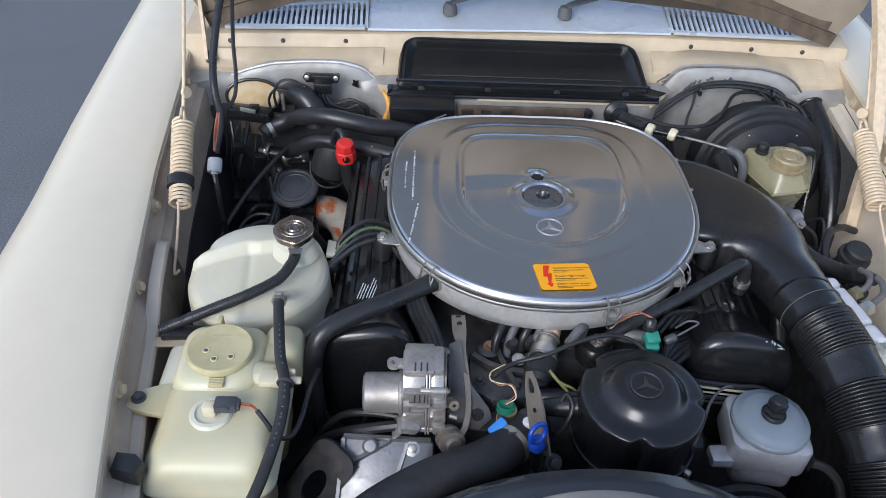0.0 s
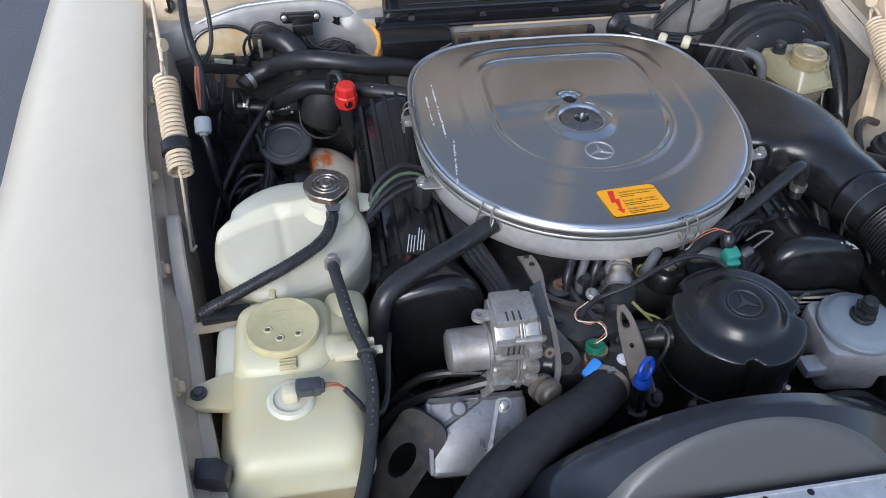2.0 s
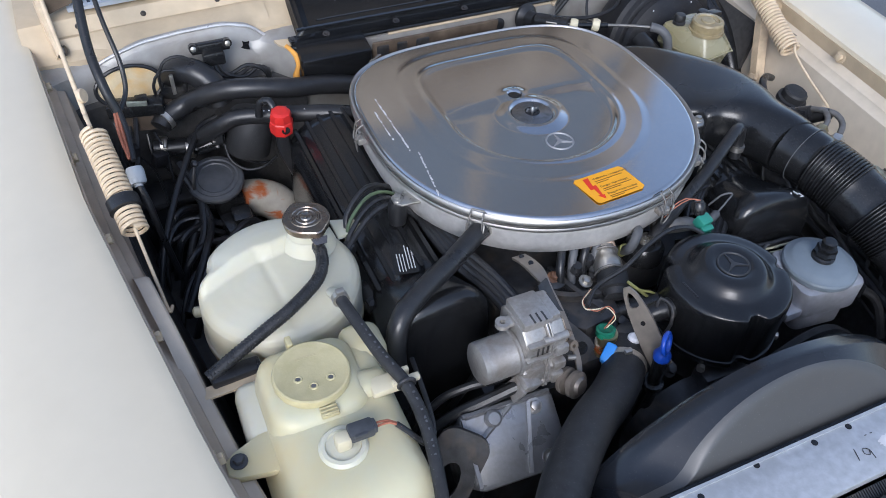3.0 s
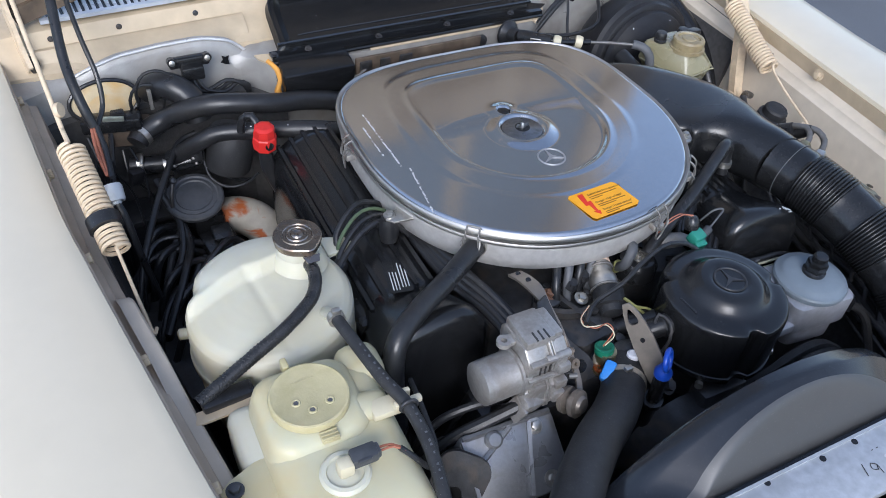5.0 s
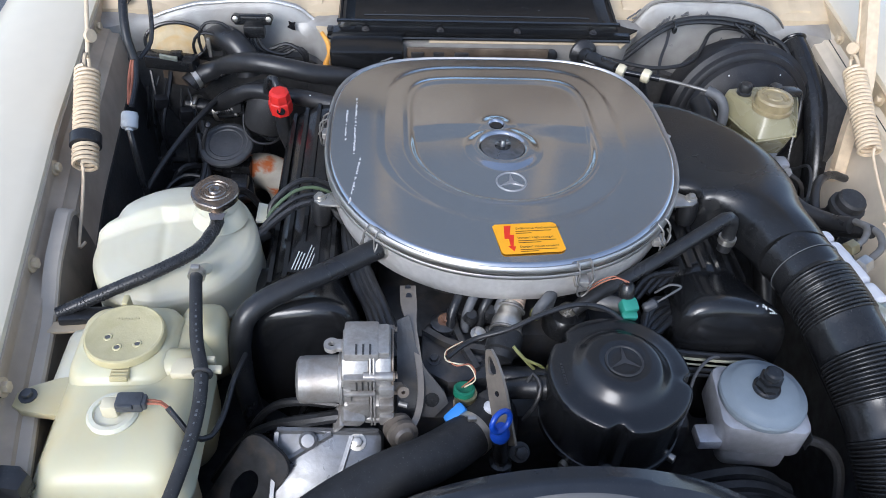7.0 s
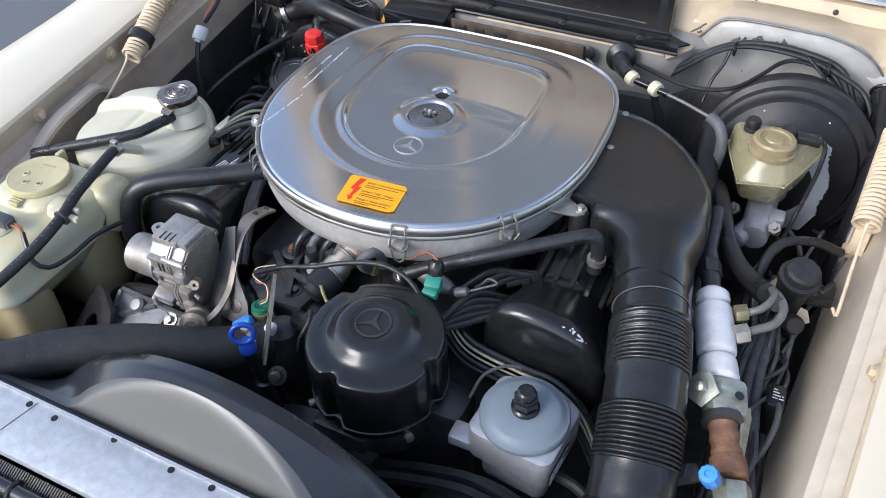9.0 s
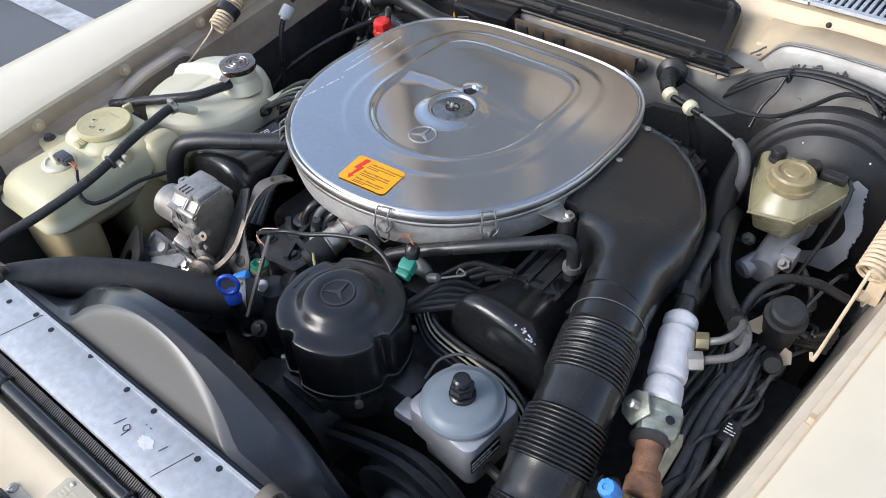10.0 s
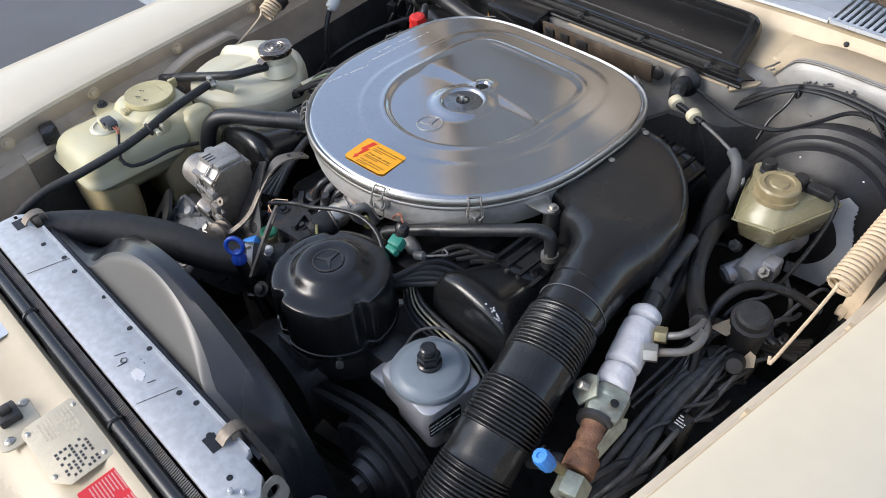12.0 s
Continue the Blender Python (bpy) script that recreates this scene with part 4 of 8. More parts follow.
plate = thing("data_plate", (0.093, 0.263, 0.8485), "cream riveted metal data plate with embossed rows", "plate")
PM = Matrix.Translation((0.0895, 0.268, 0.8535)) @ turn(3.5) @ Matrix.Diagonal((1.14, 0.90, 1, 1))
part("sheet", prism([(-0.040, -0.036), (0.030, -0.036), (0.044, -0.022), (0.044, 0.030), (0.036, 0.034), (-0.040, 0.034), (-0.046, 0.028), (-0.046, -0.030)], 0.0016, PM, 0.0005), M_PLATE, plate)
rr = random.Random(11)
text_bars(plate, print_lines(-0.040, 0.020, -0.006, 5, 0.0022, 0.0022, rr) + print_lines(-0.040, -0.004, -0.012, 4, 0.0022, 0.0024, rr), PM @ Matrix.Translation((0, 0, 0.0016)), M_PLATE, "embossed_rows")
cells = [(0.004 + 0.0046 * i, -0.020 + 0.0058 * j, 0.0032, 0.0032) for i in range(8) for j in range(7) if rr.random() < 0.72]
text_bars(plate, cells, PM @ Matrix.Translation((0, 0, 0.0016)), M_DARKSTEEL, "punched_squares")
for x, y in ((-0.036, 0.028), (0.036, 0.024), (-0.036, -0.030), (0.026, -0.031)):
    part("rivet", lathe([(0.003, 0), (0.0028, 0.001), (0.0012, 0.0018)], PM @ Matrix.Translation((x, y, 0.0016)), 14), M_STEEL, plate)
lab = thing("red_label", (0.185, 0.272, 0.853), "red sticker with white print on the front panel", "label")
LM = Matrix.Translation((0.190, 0.270, 0.8545)) @ turn(3)
part("sheet", prism(round_outline(0.072, 0.046, 0.002, 2), 0.0005, LM), M_REDLABEL, lab)
text_bars(lab, print_lines(-0.032, 0.016, -0.004, 9, 0.0013, 0.0022, rr) + print_lines(0.003, 0.016, 0.031, 9, 0.0013, 0.0022, rr), LM @ Matrix.Translation((0, 0, 0.0005)), M_LABELPRINT)
lab2 = thing("grey_label", (-0.155, 0.262, 0.851), "pale grey paper sticker on the front panel", "label")
part("sheet", prism(round_outline(0.085, 0.05, 0.002, 2), 0.0005, Matrix.Translation((-0.155, 0.262, 0.8512)) @ turn(4)), M_SILVERCOWL, lab2)
text_bars(lab2, print_lines(-0.034, 0.014, 0.030, 6, 0.0013, 0.003, rr), Matrix.Translation((-0.155, 0.262, 0.8517)) @ turn(4), M_GREY)

# ---- engine ----
eng = thing("engine", (0, 0.9, 0.27), "dark greasy V8 engine with black painted valve covers", "engine")
part("block", box((0, 0.93, 0.52), (0.42, 0.58, 0.40), 0.03), M_DARKSTEEL, eng)
part("intake_manifold", join(box((0, 0.93, 0.765), (0.34, 0.42, 0.07), 0.02), box((0, 0.93, 0.80), (0.20, 0.28, 0.05), 0.02)), M_DARKSTEEL, eng)
part("timing_case", join(box((0.0, 0.635, 0.62), (0.40, 0.06, 0.30), 0.02), box((-0.03, 0.65, 0.76), (0.22, 0.08, 0.06), 0.02)), M_DARKSTEEL, eng)


def valve_cover(s):
    """A ribbed cover that leans outwards, with a smooth domed front."""
    ys = np.linspace(0.77, 1.17, 24)
    def sec(y, w, top, drop=0.0):
        cx = s * 0.258
        pts = []
        n = 16
        for k in range(n + 1):
            a = math.pi * k / n
            pts.append((cx + w * math.cos(a) * (1 if abs(math.cos(a)) < 0.8 else 1.0), y, top - 0.055 + 0.055 * math.sin(a) ** 0.55 - drop + s * -0.10 * w * math.cos(a) * 3))
        pts += [(cx - w, y, top - 0.16), (cx + w, y, top - 0.16)]
        return pts
    c = part("valve_cover", rings([sec(y, 0.054 if 0 < i < 23 else 0.048, 0.842 if 0 < i < 23 else 0.83) for i, y in enumerate(ys)]), M_SATIN, eng, "black painted ribbed valve cover", 45)
    for k in range(5):
        x = s * (0.258 + (k - 2) * 0.019)
        z = 0.840 - 0.0015 * (k - 2) ** 2 - (k - 2) * 0.019 * 0.30
        part("rib", strip([(x, 0.785, z), (x, 1.155, z)], 0.0055, 0.010), M_SATIN, c)
    # domed front
    lists = []
    for y, w, top in ((0.83, 0.050, 0.825), (0.81, 0.058, 0.836), (0.77, 0.064, 0.846), (0.74, 0.070, 0.857), (0.724, 0.073, 0.864), (0.714, 0.0735, 0.8665), (0.707, 0.0725, 0.8655), (0.7025, 0.070, 0.861), (0.6995, 0.066, 0.853), (0.6975, 0.059, 0.840), (0.696, 0.045, 0.822), (0.6955, 0.020, 0.80)):
        cx = s * 0.255
        ring = []
        for k in range(40):
            a = 2 * math.pi * k / 40
            ca, sa = math.cos(a), math.sin(a)
            px = math.copysign(abs(ca) ** 0.72, ca) * w
            pz = math.copysign(abs(sa) ** 0.72, sa) * (0.080 if sa > 0 else 0.060)
            ring.append((cx + px, y, top - 0.080 + pz - s * px * 0.14))
        lists.append(ring)
    dome = rings(lists)
    if s > 0:
        skin = BVHTree.FromBMesh(dome)
        r_ = random.Random(2)
        for k in range(14):
            x, y = 0.291 + r_.gauss(0, 0.0045), 0.709 + r_.gauss(0, 0.0022)
            at, nrm, _, _ = skin.ray_cast(Vector((x, y, 1.0)), Vector((0, 0, -1)))
            if at:
                w = r_.uniform(0.0006, 0.0018)
                part("paint_chip", lathe([(w, -0.0002), (w * 0.8, 0.0005), (w * 0.2, 0.0006)], facing(at, nrm), 7, lambda a, q=r_.random() * 6: 1 + 0.4 * math.sin(3 * a + q)), M_WHITE, c)
    part("front_dome", dome, M_SATIN, c, "smooth black domed front of the cover", 60)
    return c


vl = valve_cover(-1)
valve_cover(1)
LP = Matrix.Translation((-0.252, 0.815, 0.8462)) @ turn(0, 0, 78)
part("label_plate", prism(round_outline(0.056, 0.030, 0.004, 3, -0.006, 0.001), 0.0010, LP @ Matrix.Translation((0, 0, -0.0011))), M_BLACK, vl, "black label plate with white print")
text_bars(eng, print_lines(-0.030, 0.009, 0.002, 3, 0.0012, 0.0026, random.Random(0), 5) + print_lines(-0.026, -0.003, 0.016, 3, 0.0012, 0.0026, random.Random(5), 6), LP, M_WHITEINK, "cover_print")


# ---- air cleaner ----
AC = (-0.003, 0.965)
AW, AF, AR = 0.232, 0.247, 0.219


def outline(a, s=1.0):
    c, sn = math.cos(a), math.sin(a)
    n, b = (3.5, AR) if sn > 0 else (2.15, AF)
    return AC[0] + s * AW * math.copysign(abs(c) ** (2 / n), c), AC[1] + s * b * math.copysign(abs(sn) ** (2 / n), sn)


def d_shape(x, y, r, rear, n=5.0):
    """Signed depth inside a D: round in front, squarish behind."""
    yy = y - 0.957
    if yy < 0:
        q = math.hypot(x, yy) / r
    else:
        q = (abs(x / r) ** n + abs(yy / rear) ** n) ** (1 / n)
    return (1 - q) * r


def lid_z(x, y):
    """Pressed relief: an outer bead, a D recess that is deep in front and shallow behind a cross step, and a raised hub."""
    z = 0.9135
    dd = d_shape(x, y, 0.158, 0.188, 4.0)
    z += 0.0009 * smooth(-0.010, 0.008, dd) + 0.0004 * math.exp(-((dd / 0.0045) ** 2))
    d1 = d_shape(x, y, 0.121, 0.150, 5.5)
    inside = smooth(-0.003, 0.0060, d1)
    back = smooth(0.972, 1.002, y + 0.03 * abs(x) - 0.002 + 0.006 * smooth(0.075, 0.115, abs(x)))
    z += inside * (-0.0046 + 0.0040 * back) + 0.0014 * math.exp(-((d1 + 0.004) / 0.0045) ** 2)
    q = math.hypot(x + 0.002, y - 0.949)
    h = math.hypot(x + 0.006, y - 0.996)
    hub = max(1 - smooth(0.034, 0.054, q), 0.95 * (1 - smooth(0.010, 0.032, h)))
    z += 0.0056 * hub * (1 - 0.75 * back * inside * smooth(0.0, 0.03, h)) - 0.0044 * (1 - smooth(0.029, 0.0325, q)) - 0.0068 * (1 - smooth(0.008, 0.011, h))
    return z


air = thing("air_cleaner", (0, 0.965, 0.80), "round brushed aluminium air cleaner with pressed lid on the engine", "air cleaner")
NA, NR = 220, 120
A = [2 * math.pi * k / NA for k in range(NA)]
bm = bmesh.new()
ctr = bm.verts.new((*AC, lid_z(*AC)))
prev = None
for i in range(1, NR + 1):
    s = 0.985 * i / NR
    ring = []
    for a in A:
        x, y = outline(a, s)
        edge = smooth(0.955, 0.985, s)
        ring.append(bm.verts.new((x, y, lid_z(x, y) - 0.006 * edge * edge)))
    for k in range(NA):
        if prev:
            bm.faces.new((prev[k], ring[k], ring[(k + 1) % NA], prev[(k + 1) % NA]))
        else:
            bm.faces.new((ctr, ring[k], ring[(k + 1) % NA]))
    prev = ring
lid = part("lid", bm, M_ALU, air, "pressed aluminium lid with stepped rings", 70)


def hoop(profile):
    """A section (scale, z) carried round the outline."""
    lists = [[(*outline(a, s), z) for a in A] for s, z in profile]
    return rings(lists + [lists[0]], cap=False)


part("rim", hoop([(0.978, 0.9085), (0.984, 0.9120), (0.991, 0.9130), (0.997, 0.9115), (1.000, 0.9075), (0.999, 0.9045), (0.993, 0.9030), (0.980, 0.904)]), M_RIM, air, "bright rolled rim of the lid", 60)
part("lower_rim", hoop([(0.980, 0.9005), (0.994, 0.9005), (0.998, 0.8985), (0.998, 0.8960), (0.992, 0.8945), (0.980, 0.8940)]), M_RIM, air, "", 60)
lists = [[(*outline(a, s), z) for a in A] for s, z in ((0.978, 0.902), (0.980, 0.895), (0.978, 0.870), (0.965, 0.856), (0.93, 0.848), (0.80, 0.842), (0.5, 0.840))]
part("bowl", rings(lists), M_BOWL, air, "dull aluminium lower bowl", 50)
HZ = lid_z(-0.002, 0.949) + 0.0001
part("centre_disc", lathe([(0.0285, 0), (0.0285, 0.0015), (0.027, 0.0022), (0.012, 0.0022), (0.010, 0.0035), (0.004, 0.0035)], Matrix.Translation((-0.002, 0.949, HZ)), 36), M_DISC, lid, "dull round centre washer")
part("hub_recess", lathe([(0.0105, 0), (0.0105, 0.0006), (0.004, 0.0007)], Matrix.Translation((-0.002, 0.949, HZ + 0.0033)), 24), M_BLACK, lid)
part("wing_nut", join(lathe([(0.0042, 0), (0.0040, 0.004), (0.002, 0.008)], Matrix.Translation((-0.002, 0.949, HZ + 0.0035)), 16), box((-0.0085, 0.949, HZ + 0.0067), (0.007, 0.0024, 0.0055), 0.001, turn(0, 25, 0)), box((0.0045, 0.949, HZ + 0.0067), (0.007, 0.0024, 0.0055), 0.001, turn(0, -25, 0))), M_DISC, lid)
part("rubber_plug", lathe([(0.0085, 0), (0.008, 0.003), (0.004, 0.0035)], Matrix.Translation((-0.006, 0.996, lid_z(-0.006, 0.996) + 0.0003)), 20), M_BLACK, lid)
star_logo(0.0185, Matrix.Translation((0.002, 0.878, lid_z(0.002, 0.878) + 0.0001)), lid, M_EMBOSS)
SM = Matrix.Translation((0.008, 0.768, 0.9145)) @ turn(-1.5, 0, 4)
st = part("warning_sticker", prism([(-0.0375, 0.023), (-0.034, -0.022), (-0.031, -0.026), (0.034, -0.026), (0.040, -0.022), (0.038, 0.022), (0.034, 0.026), (-0.034, 0.026)], 0.0003, SM), M_ORANGE, lid, "orange high voltage warning sticker")
part("lightning_mark", prism([(-0.024, 0.022), (-0.016, 0.022), (-0.020, 0.006), (-0.015, 0.006), (-0.019, -0.014), (-0.016, -0.014), (-0.0195, -0.022), (-0.025, -0.013), (-0.022, -0.013), (-0.022, 0.000), (-0.027, 0.000)], 0.0004, SM @ Matrix.Translation((0, 0, 0.0003))), M_REDINK, st)
SW = SM @ Matrix.Translation((0, 0, 0.0004))
for y, words in ((0.0155, "Gef\u00e4hrliche Hochspannung!"), (-0.0010, "Danger! High voltage!"), (-0.0165, "Danger! Haute tension!")):
    part("warning_line", letters(words, 0.0048, SW @ Matrix.Translation((-0.012, y, 0))), M_INK, st, "dark printed warning line")
text_bars(st, [(-0.012, 0.0115, 0.042, 0.0008), (-0.012, 0.0080, 0.018, 0.0008), (-0.012, -0.0052, 0.044, 0.0008), (-0.012, -0.0085, 0.026, 0.0008), (-0.012, -0.0205, 0.042, 0.0008), (-0.012, -0.0235, 0.020, 0.0008)], SM @ Matrix.Translation((0, 0, 0.0003)), M_INK)
rt = random.Random(3)
dots = []
for col, (x, y0, y1) in enumerate(((-0.196, 0.93, 1.06), (-0.208, 0.96, 1.03), (-0.186, 0.83, 0.92))):
    y = y0
    while y < y1:
        h = rt.uniform(0.0008, 0.0022)
        dots.append((x + 0.12 * (0.93 - y) * (col == 2) * -1 - 0.001 + rt.uniform(-0.0003, 0.0003), y, rt.choice((0.0012, 0.0020, 0.0026)), h))
        y += h + (rt.uniform(0.0006, 0.0012) if rt.random() < 0.8 else rt.uniform(0.003, 0.007))
text_bars(lid, dots, Matrix.Translation((0, 0, 0.91328)), M_STAMP, "stamped_marks")


def clip(a):
    x, y = outline(a, 1.0)
    d = Vector((x - AC[0], y - AC[1], 0)).normalized()
    s = Vector((-d.y, d.x, 0))
    o = Vector((x, y, 0.905)) + d * 0.004
    wire = []
    for k in (-1, 1):
        wire.append(tube([o + s * k * 0.008 + Vector((0, 0, 0.011)) - d * 0.006, o + s * k * 0.008 + Vector((0, 0, 0.004)) + d * 0.003, o + s * k * 0.009 + Vector((0, 0, -0.014)) + d * 0.005, o + s * k * 0.006 + Vector((0, 0, -0.032)) + d * 0.004, o + Vector((0, 0, -0.038)) + d * 0.003], 0.0012, 6, 0.004))
        wire.append(tube([o + s * k * 0.010 + Vector((0, 0, -0.004)), o + s * k * 0.011 + Vector((0, 0, -0.012)) + d * 0.006, o + s * k * 0.004 + Vector((0, 0, -0.018)) + d * 0.007], 0.0012, 6, 0.004))
    wire.append(tube([o + s * -0.008 + Vector((0, 0, 0.011)) - d * 0.006, o + s * 0.008 + Vector((0, 0, 0.011)) - d * 0.006], 0.0012, 6))
    c = part("clip", join(*wire), M_DULL, air, "bent wire spring clip")
    part("clip_seat", box(o + Vector((0, 0, -0.018)) - d * 0.004, (0.016, 0.016, 0.010), 0.002), M_CAST, c)


for deg in (176, 226, 286, 318, 60, 118):
    clip(radians(deg))
for s in (-1, 1):
    b = part("bracket", prism([(0, -0.012), (0.040, -0.008), (0.048, 0), (0.046, 0.010), (0.036, 0.012), (0, 0.035)], 0.003, Matrix.Translation((s * 0.196, 0.872 - 0.004, 0.884)) @ Matrix.Diagonal((s, 1, 1, 1)), 0.0006), M_STEEL, air, "zinc plated mounting bracket")
    part("bracket_bolt", bolt((s * 0.237, 0.874, 0.8875), (0, 0, 1), 0.0048), M_STEEL, b)
    part("rubber_mount", lathe([(0.011, 0), (0.013, 0.01), (0.012, 0.03), (0.010, 0.036)], Matrix.Translation((s * 0.237, 0.874, 0.848)), 18), M_RUBBER, b)

# ---- intake duct ----
duct = thing("intake_duct", (0.36, 0.75, 0.42), "black plastic intake duct with ribbed flexible hose", "intake duct")
N = 40


def oval(cx, cy, cz, wdir, w, h, n):
    """A flat-sided ring across a line: wdir lies level."""
    d = Vector(wdir).normalized()
    out = []
    for k in range(N):
        a = 2 * math.pi * k / N
        c, s = math.cos(a), math.sin(a)
        out.append(Vector((cx, cy, cz)) + d * (w * math.copysign(abs(c) ** (2 / n), c)) + Vector((0, 0, h * math.copysign(abs(s) ** (2 / n), s))))
    return out


secs = [oval(0.175, 1.000, 0.868, (0.0, 1, 0), 0.105, 0.028, 5), oval(0.225, 1.000, 0.868, (0.04, 1, 0), 0.104, 0.029, 5), oval(0.262, 0.985, 0.866, (0.18, 1, 0), 0.100, 0.032, 6.5),
        oval(0.292, 0.955, 0.864, (0.45, 0.9, 0), 0.092, 0.036, 5.5), oval(0.315, 0.920, 0.863, (0.75, 0.66, 0), 0.078, 0.040, 4.5), oval(0.328, 0.885, 0.863, (0.93, 0.36, 0), 0.062, 0.044, 3.1),
        oval(0.336, 0.850, 0.863, (0.99, 0.12, 0), 0.048, 0.045, 2.3), oval(0.344, 0.815, 0.864, (1, 0.04, 0), 0.045, 0.0445, 2.05), oval(0.349, 0.790, 0.863, (1, -0.02, 0), 0.0435, 0.0435, 2)]
fine = []
for i in range(len(secs) - 1):
    a, b, c, d = secs[max(0, i - 1)], secs[i], secs[i + 1], secs[min(len(secs) - 1, i + 2)]
    for k in range(5):
        t = k / 5
        fine.append([0.5 * ((2 * q) + (r - p) * t + (2 * p - 5 * q + 4 * r - u) * t * t + (3 * q - p - 3 * r + u) * t**3) for p, q, r, u in zip(a, b, c, d)])
fine.append(secs[-1])
part("elbow", rings(fine), M_BLACK, duct, "smooth black moulded intake elbow", 60)

for x, y in ((0.222, 0.925), (0.236, 0.998), (0.232, 1.082)):
    part("rivet", lathe([(0.0048, 0), (0.0044, 0.0015), (0.002, 0.0028)], Matrix.Translation((x, y, 0.8965)), 16), M_STEEL, duct)
HOSE = spline([(0.349, 0.795, 0.863), (0.355, 0.77, 0.862), (0.365, 0.724, 0.857), (0.375, 0.68, 0.847), (0.384, 0.63, 0.831), (0.393, 0.575, 0.804), (0.400, 0.52, 0.767), (0.404, 0.46, 0.715), (0.405, 0.40, 0.65)], 0.0007)
n = len(HOSE)
part("elbow_seam", donut(HOSE[int(0.055 * n)], HOSE[int(0.06 * n)] - HOSE[int(0.05 * n)], 0.0427, 0.0006, 48, 6), M_GREY, duct, "pale worn seam ring")
bounds = [(0.0, 0.11, 0), (0.11, 0.232, 1), (0.232, 0.322, 0), (0.322, 0.432, 1), (0.432, 0.512, 0), (0.512, 0.63, 1), (0.63, 1.0, 0)]
cs = [(math.cos(2 * math.pi * k / 36), math.sin(2 * math.pi * k / 36)) for k in range(36)]
for a, b, rib in bounds:
    seg = HOSE[int(a * (n - 1)) : int(b * (n - 1)) + 1]
    if rib:
        step = 0.0044
        acc, rad_l = 0.0, []
        for i, p in enumerate(seg):
            acc += (p - seg[i - 1]).length if i else 0
            rad_l.append(0.0398 + 0.0046 * abs(math.sin(math.pi * acc / step)) ** 0.5)
        sec = lambda t, R=rad_l: [(R[min(len(R) - 1, round(t * (len(R) - 1)))] * c, R[min(len(R) - 1, round(t * (len(R) - 1)))] * s) for c, s in cs]
        part("ribbed_hose", sweep(seg, sec), M_BLACK, duct, "finely ribbed black flexible hose", 60)
    else:
        part("sleeve", sweep(seg[::8] + [seg[-1]], lambda t: [((0.0418 if 0.03 < t < 0.97 else 0.0428) * c, (0.0418 if 0.03 < t < 0.97 else 0.0428) * s) for c, s in cs]), M_BLACK, duct, "", 60)

# ---- distributor cover ----
dist = thing("distributor_cover", (0.091, 0.611, 0.74), "black plastic distributor cover with a round raised emblem", "cover")
DT = Matrix.Translation((0.094, 0.615, 0.884)) @ turn(1.5, 0, 0) @ Matrix.Translation((0, 0, -0.884))


def notch(a):
    """Three short flat-bottomed cut-outs in the round rim."""
    d = 1.0
    for c, wd, dep in ((radians(-102), 0.19, 0.12), (radians(-9), 0.17, 0.11), (radians(140), 0.17, 0.10)):
        q = abs(math.atan2(math.sin(a - c), math.cos(a - c))) / wd
        d -= dep * (1 - smooth(0.15, 1.0, q))
    return d


def cover_ring(r, z, k=1.0):
    return [DT @ Vector((r * (1 + (notch(a) - 1) * k) * math.cos(a), r * (1 + (notch(a) - 1) * k) * math.sin(a), z)) for a in [2 * math.pi * i / 240 for i in range(240)]]


COVER = ((0.0772, 0.788, 1), (0.0775, 0.80, 1), (0.0772, 0.850, 1), (0.0768, 0.8565, 1), (0.0756, 0.8602, 1), (0.0738, 0.8622, 1), (0.0710, 0.8634, 1), (0.0660, 0.8642, 0.9), (0.0600, 0.8648, 0.5), (0.0545, 0.8655, 0.1), (0.0515, 0.8668, 0),
         (0.0480, 0.8698, 0), (0.0440, 0.8742, 0), (0.0405, 0.8778, 0), (0.0375, 0.8798, 0), (0.0335, 0.8808, 0), (0.0280, 0.8811, 0), (0.0235, 0.8811, 0), (0.0222, 0.8804, 0), (0.012, 0.8804, 0))
part("shell", rings([cover_ring(r, z, k) for r, z, k in COVER]), M_COVER, dist, "", 50)
part("moulded_print", join(*[prism([(x, 0), (x + 0.0022, 0), (x + 0.0022, 0.0024), (x, 0.0024)], 0.0004, DT @ turn(0, 0, 95) @ Matrix.Translation((-0.012, 0.061, 0.8650))) for x in [0.0035 * k for k in range(8)]]), M_EMBLEM, dist)
star_logo(0.0190, DT @ Matrix.Translation((0, 0, 0.8806)), dist, M_EMBLEM)
part("lower_rim", rings([cover_ring(r, z, 0.8) for r, z in ((0.074, 0.780), (0.0788, 0.780), (0.0788, 0.788), (0.074, 0.790))]), M_BLACK, dist)
part("base_casting", join(lathe([(0.055, 0), (0.06, 0.03), (0.05, 0.06)], Matrix.Translation((0.098, 0.62, 0.71)), 24), box((0.075, 0.56, 0.745), (0.07, 0.03, 0.03), 0.006)), M_DARKSTEEL, dist)
for a in (-135, -40, 60):
    part("screw", lathe([(0.005, 0), (0.005, 0.006), (0.002, 0.007)], facing(DT @ Vector((0.079 * math.cos(radians(a)), 0.079 * math.sin(radians(a)), 0.775)), (math.cos(radians(a)), math.sin(radians(a)), 0)), 12), M_STEEL, dist)

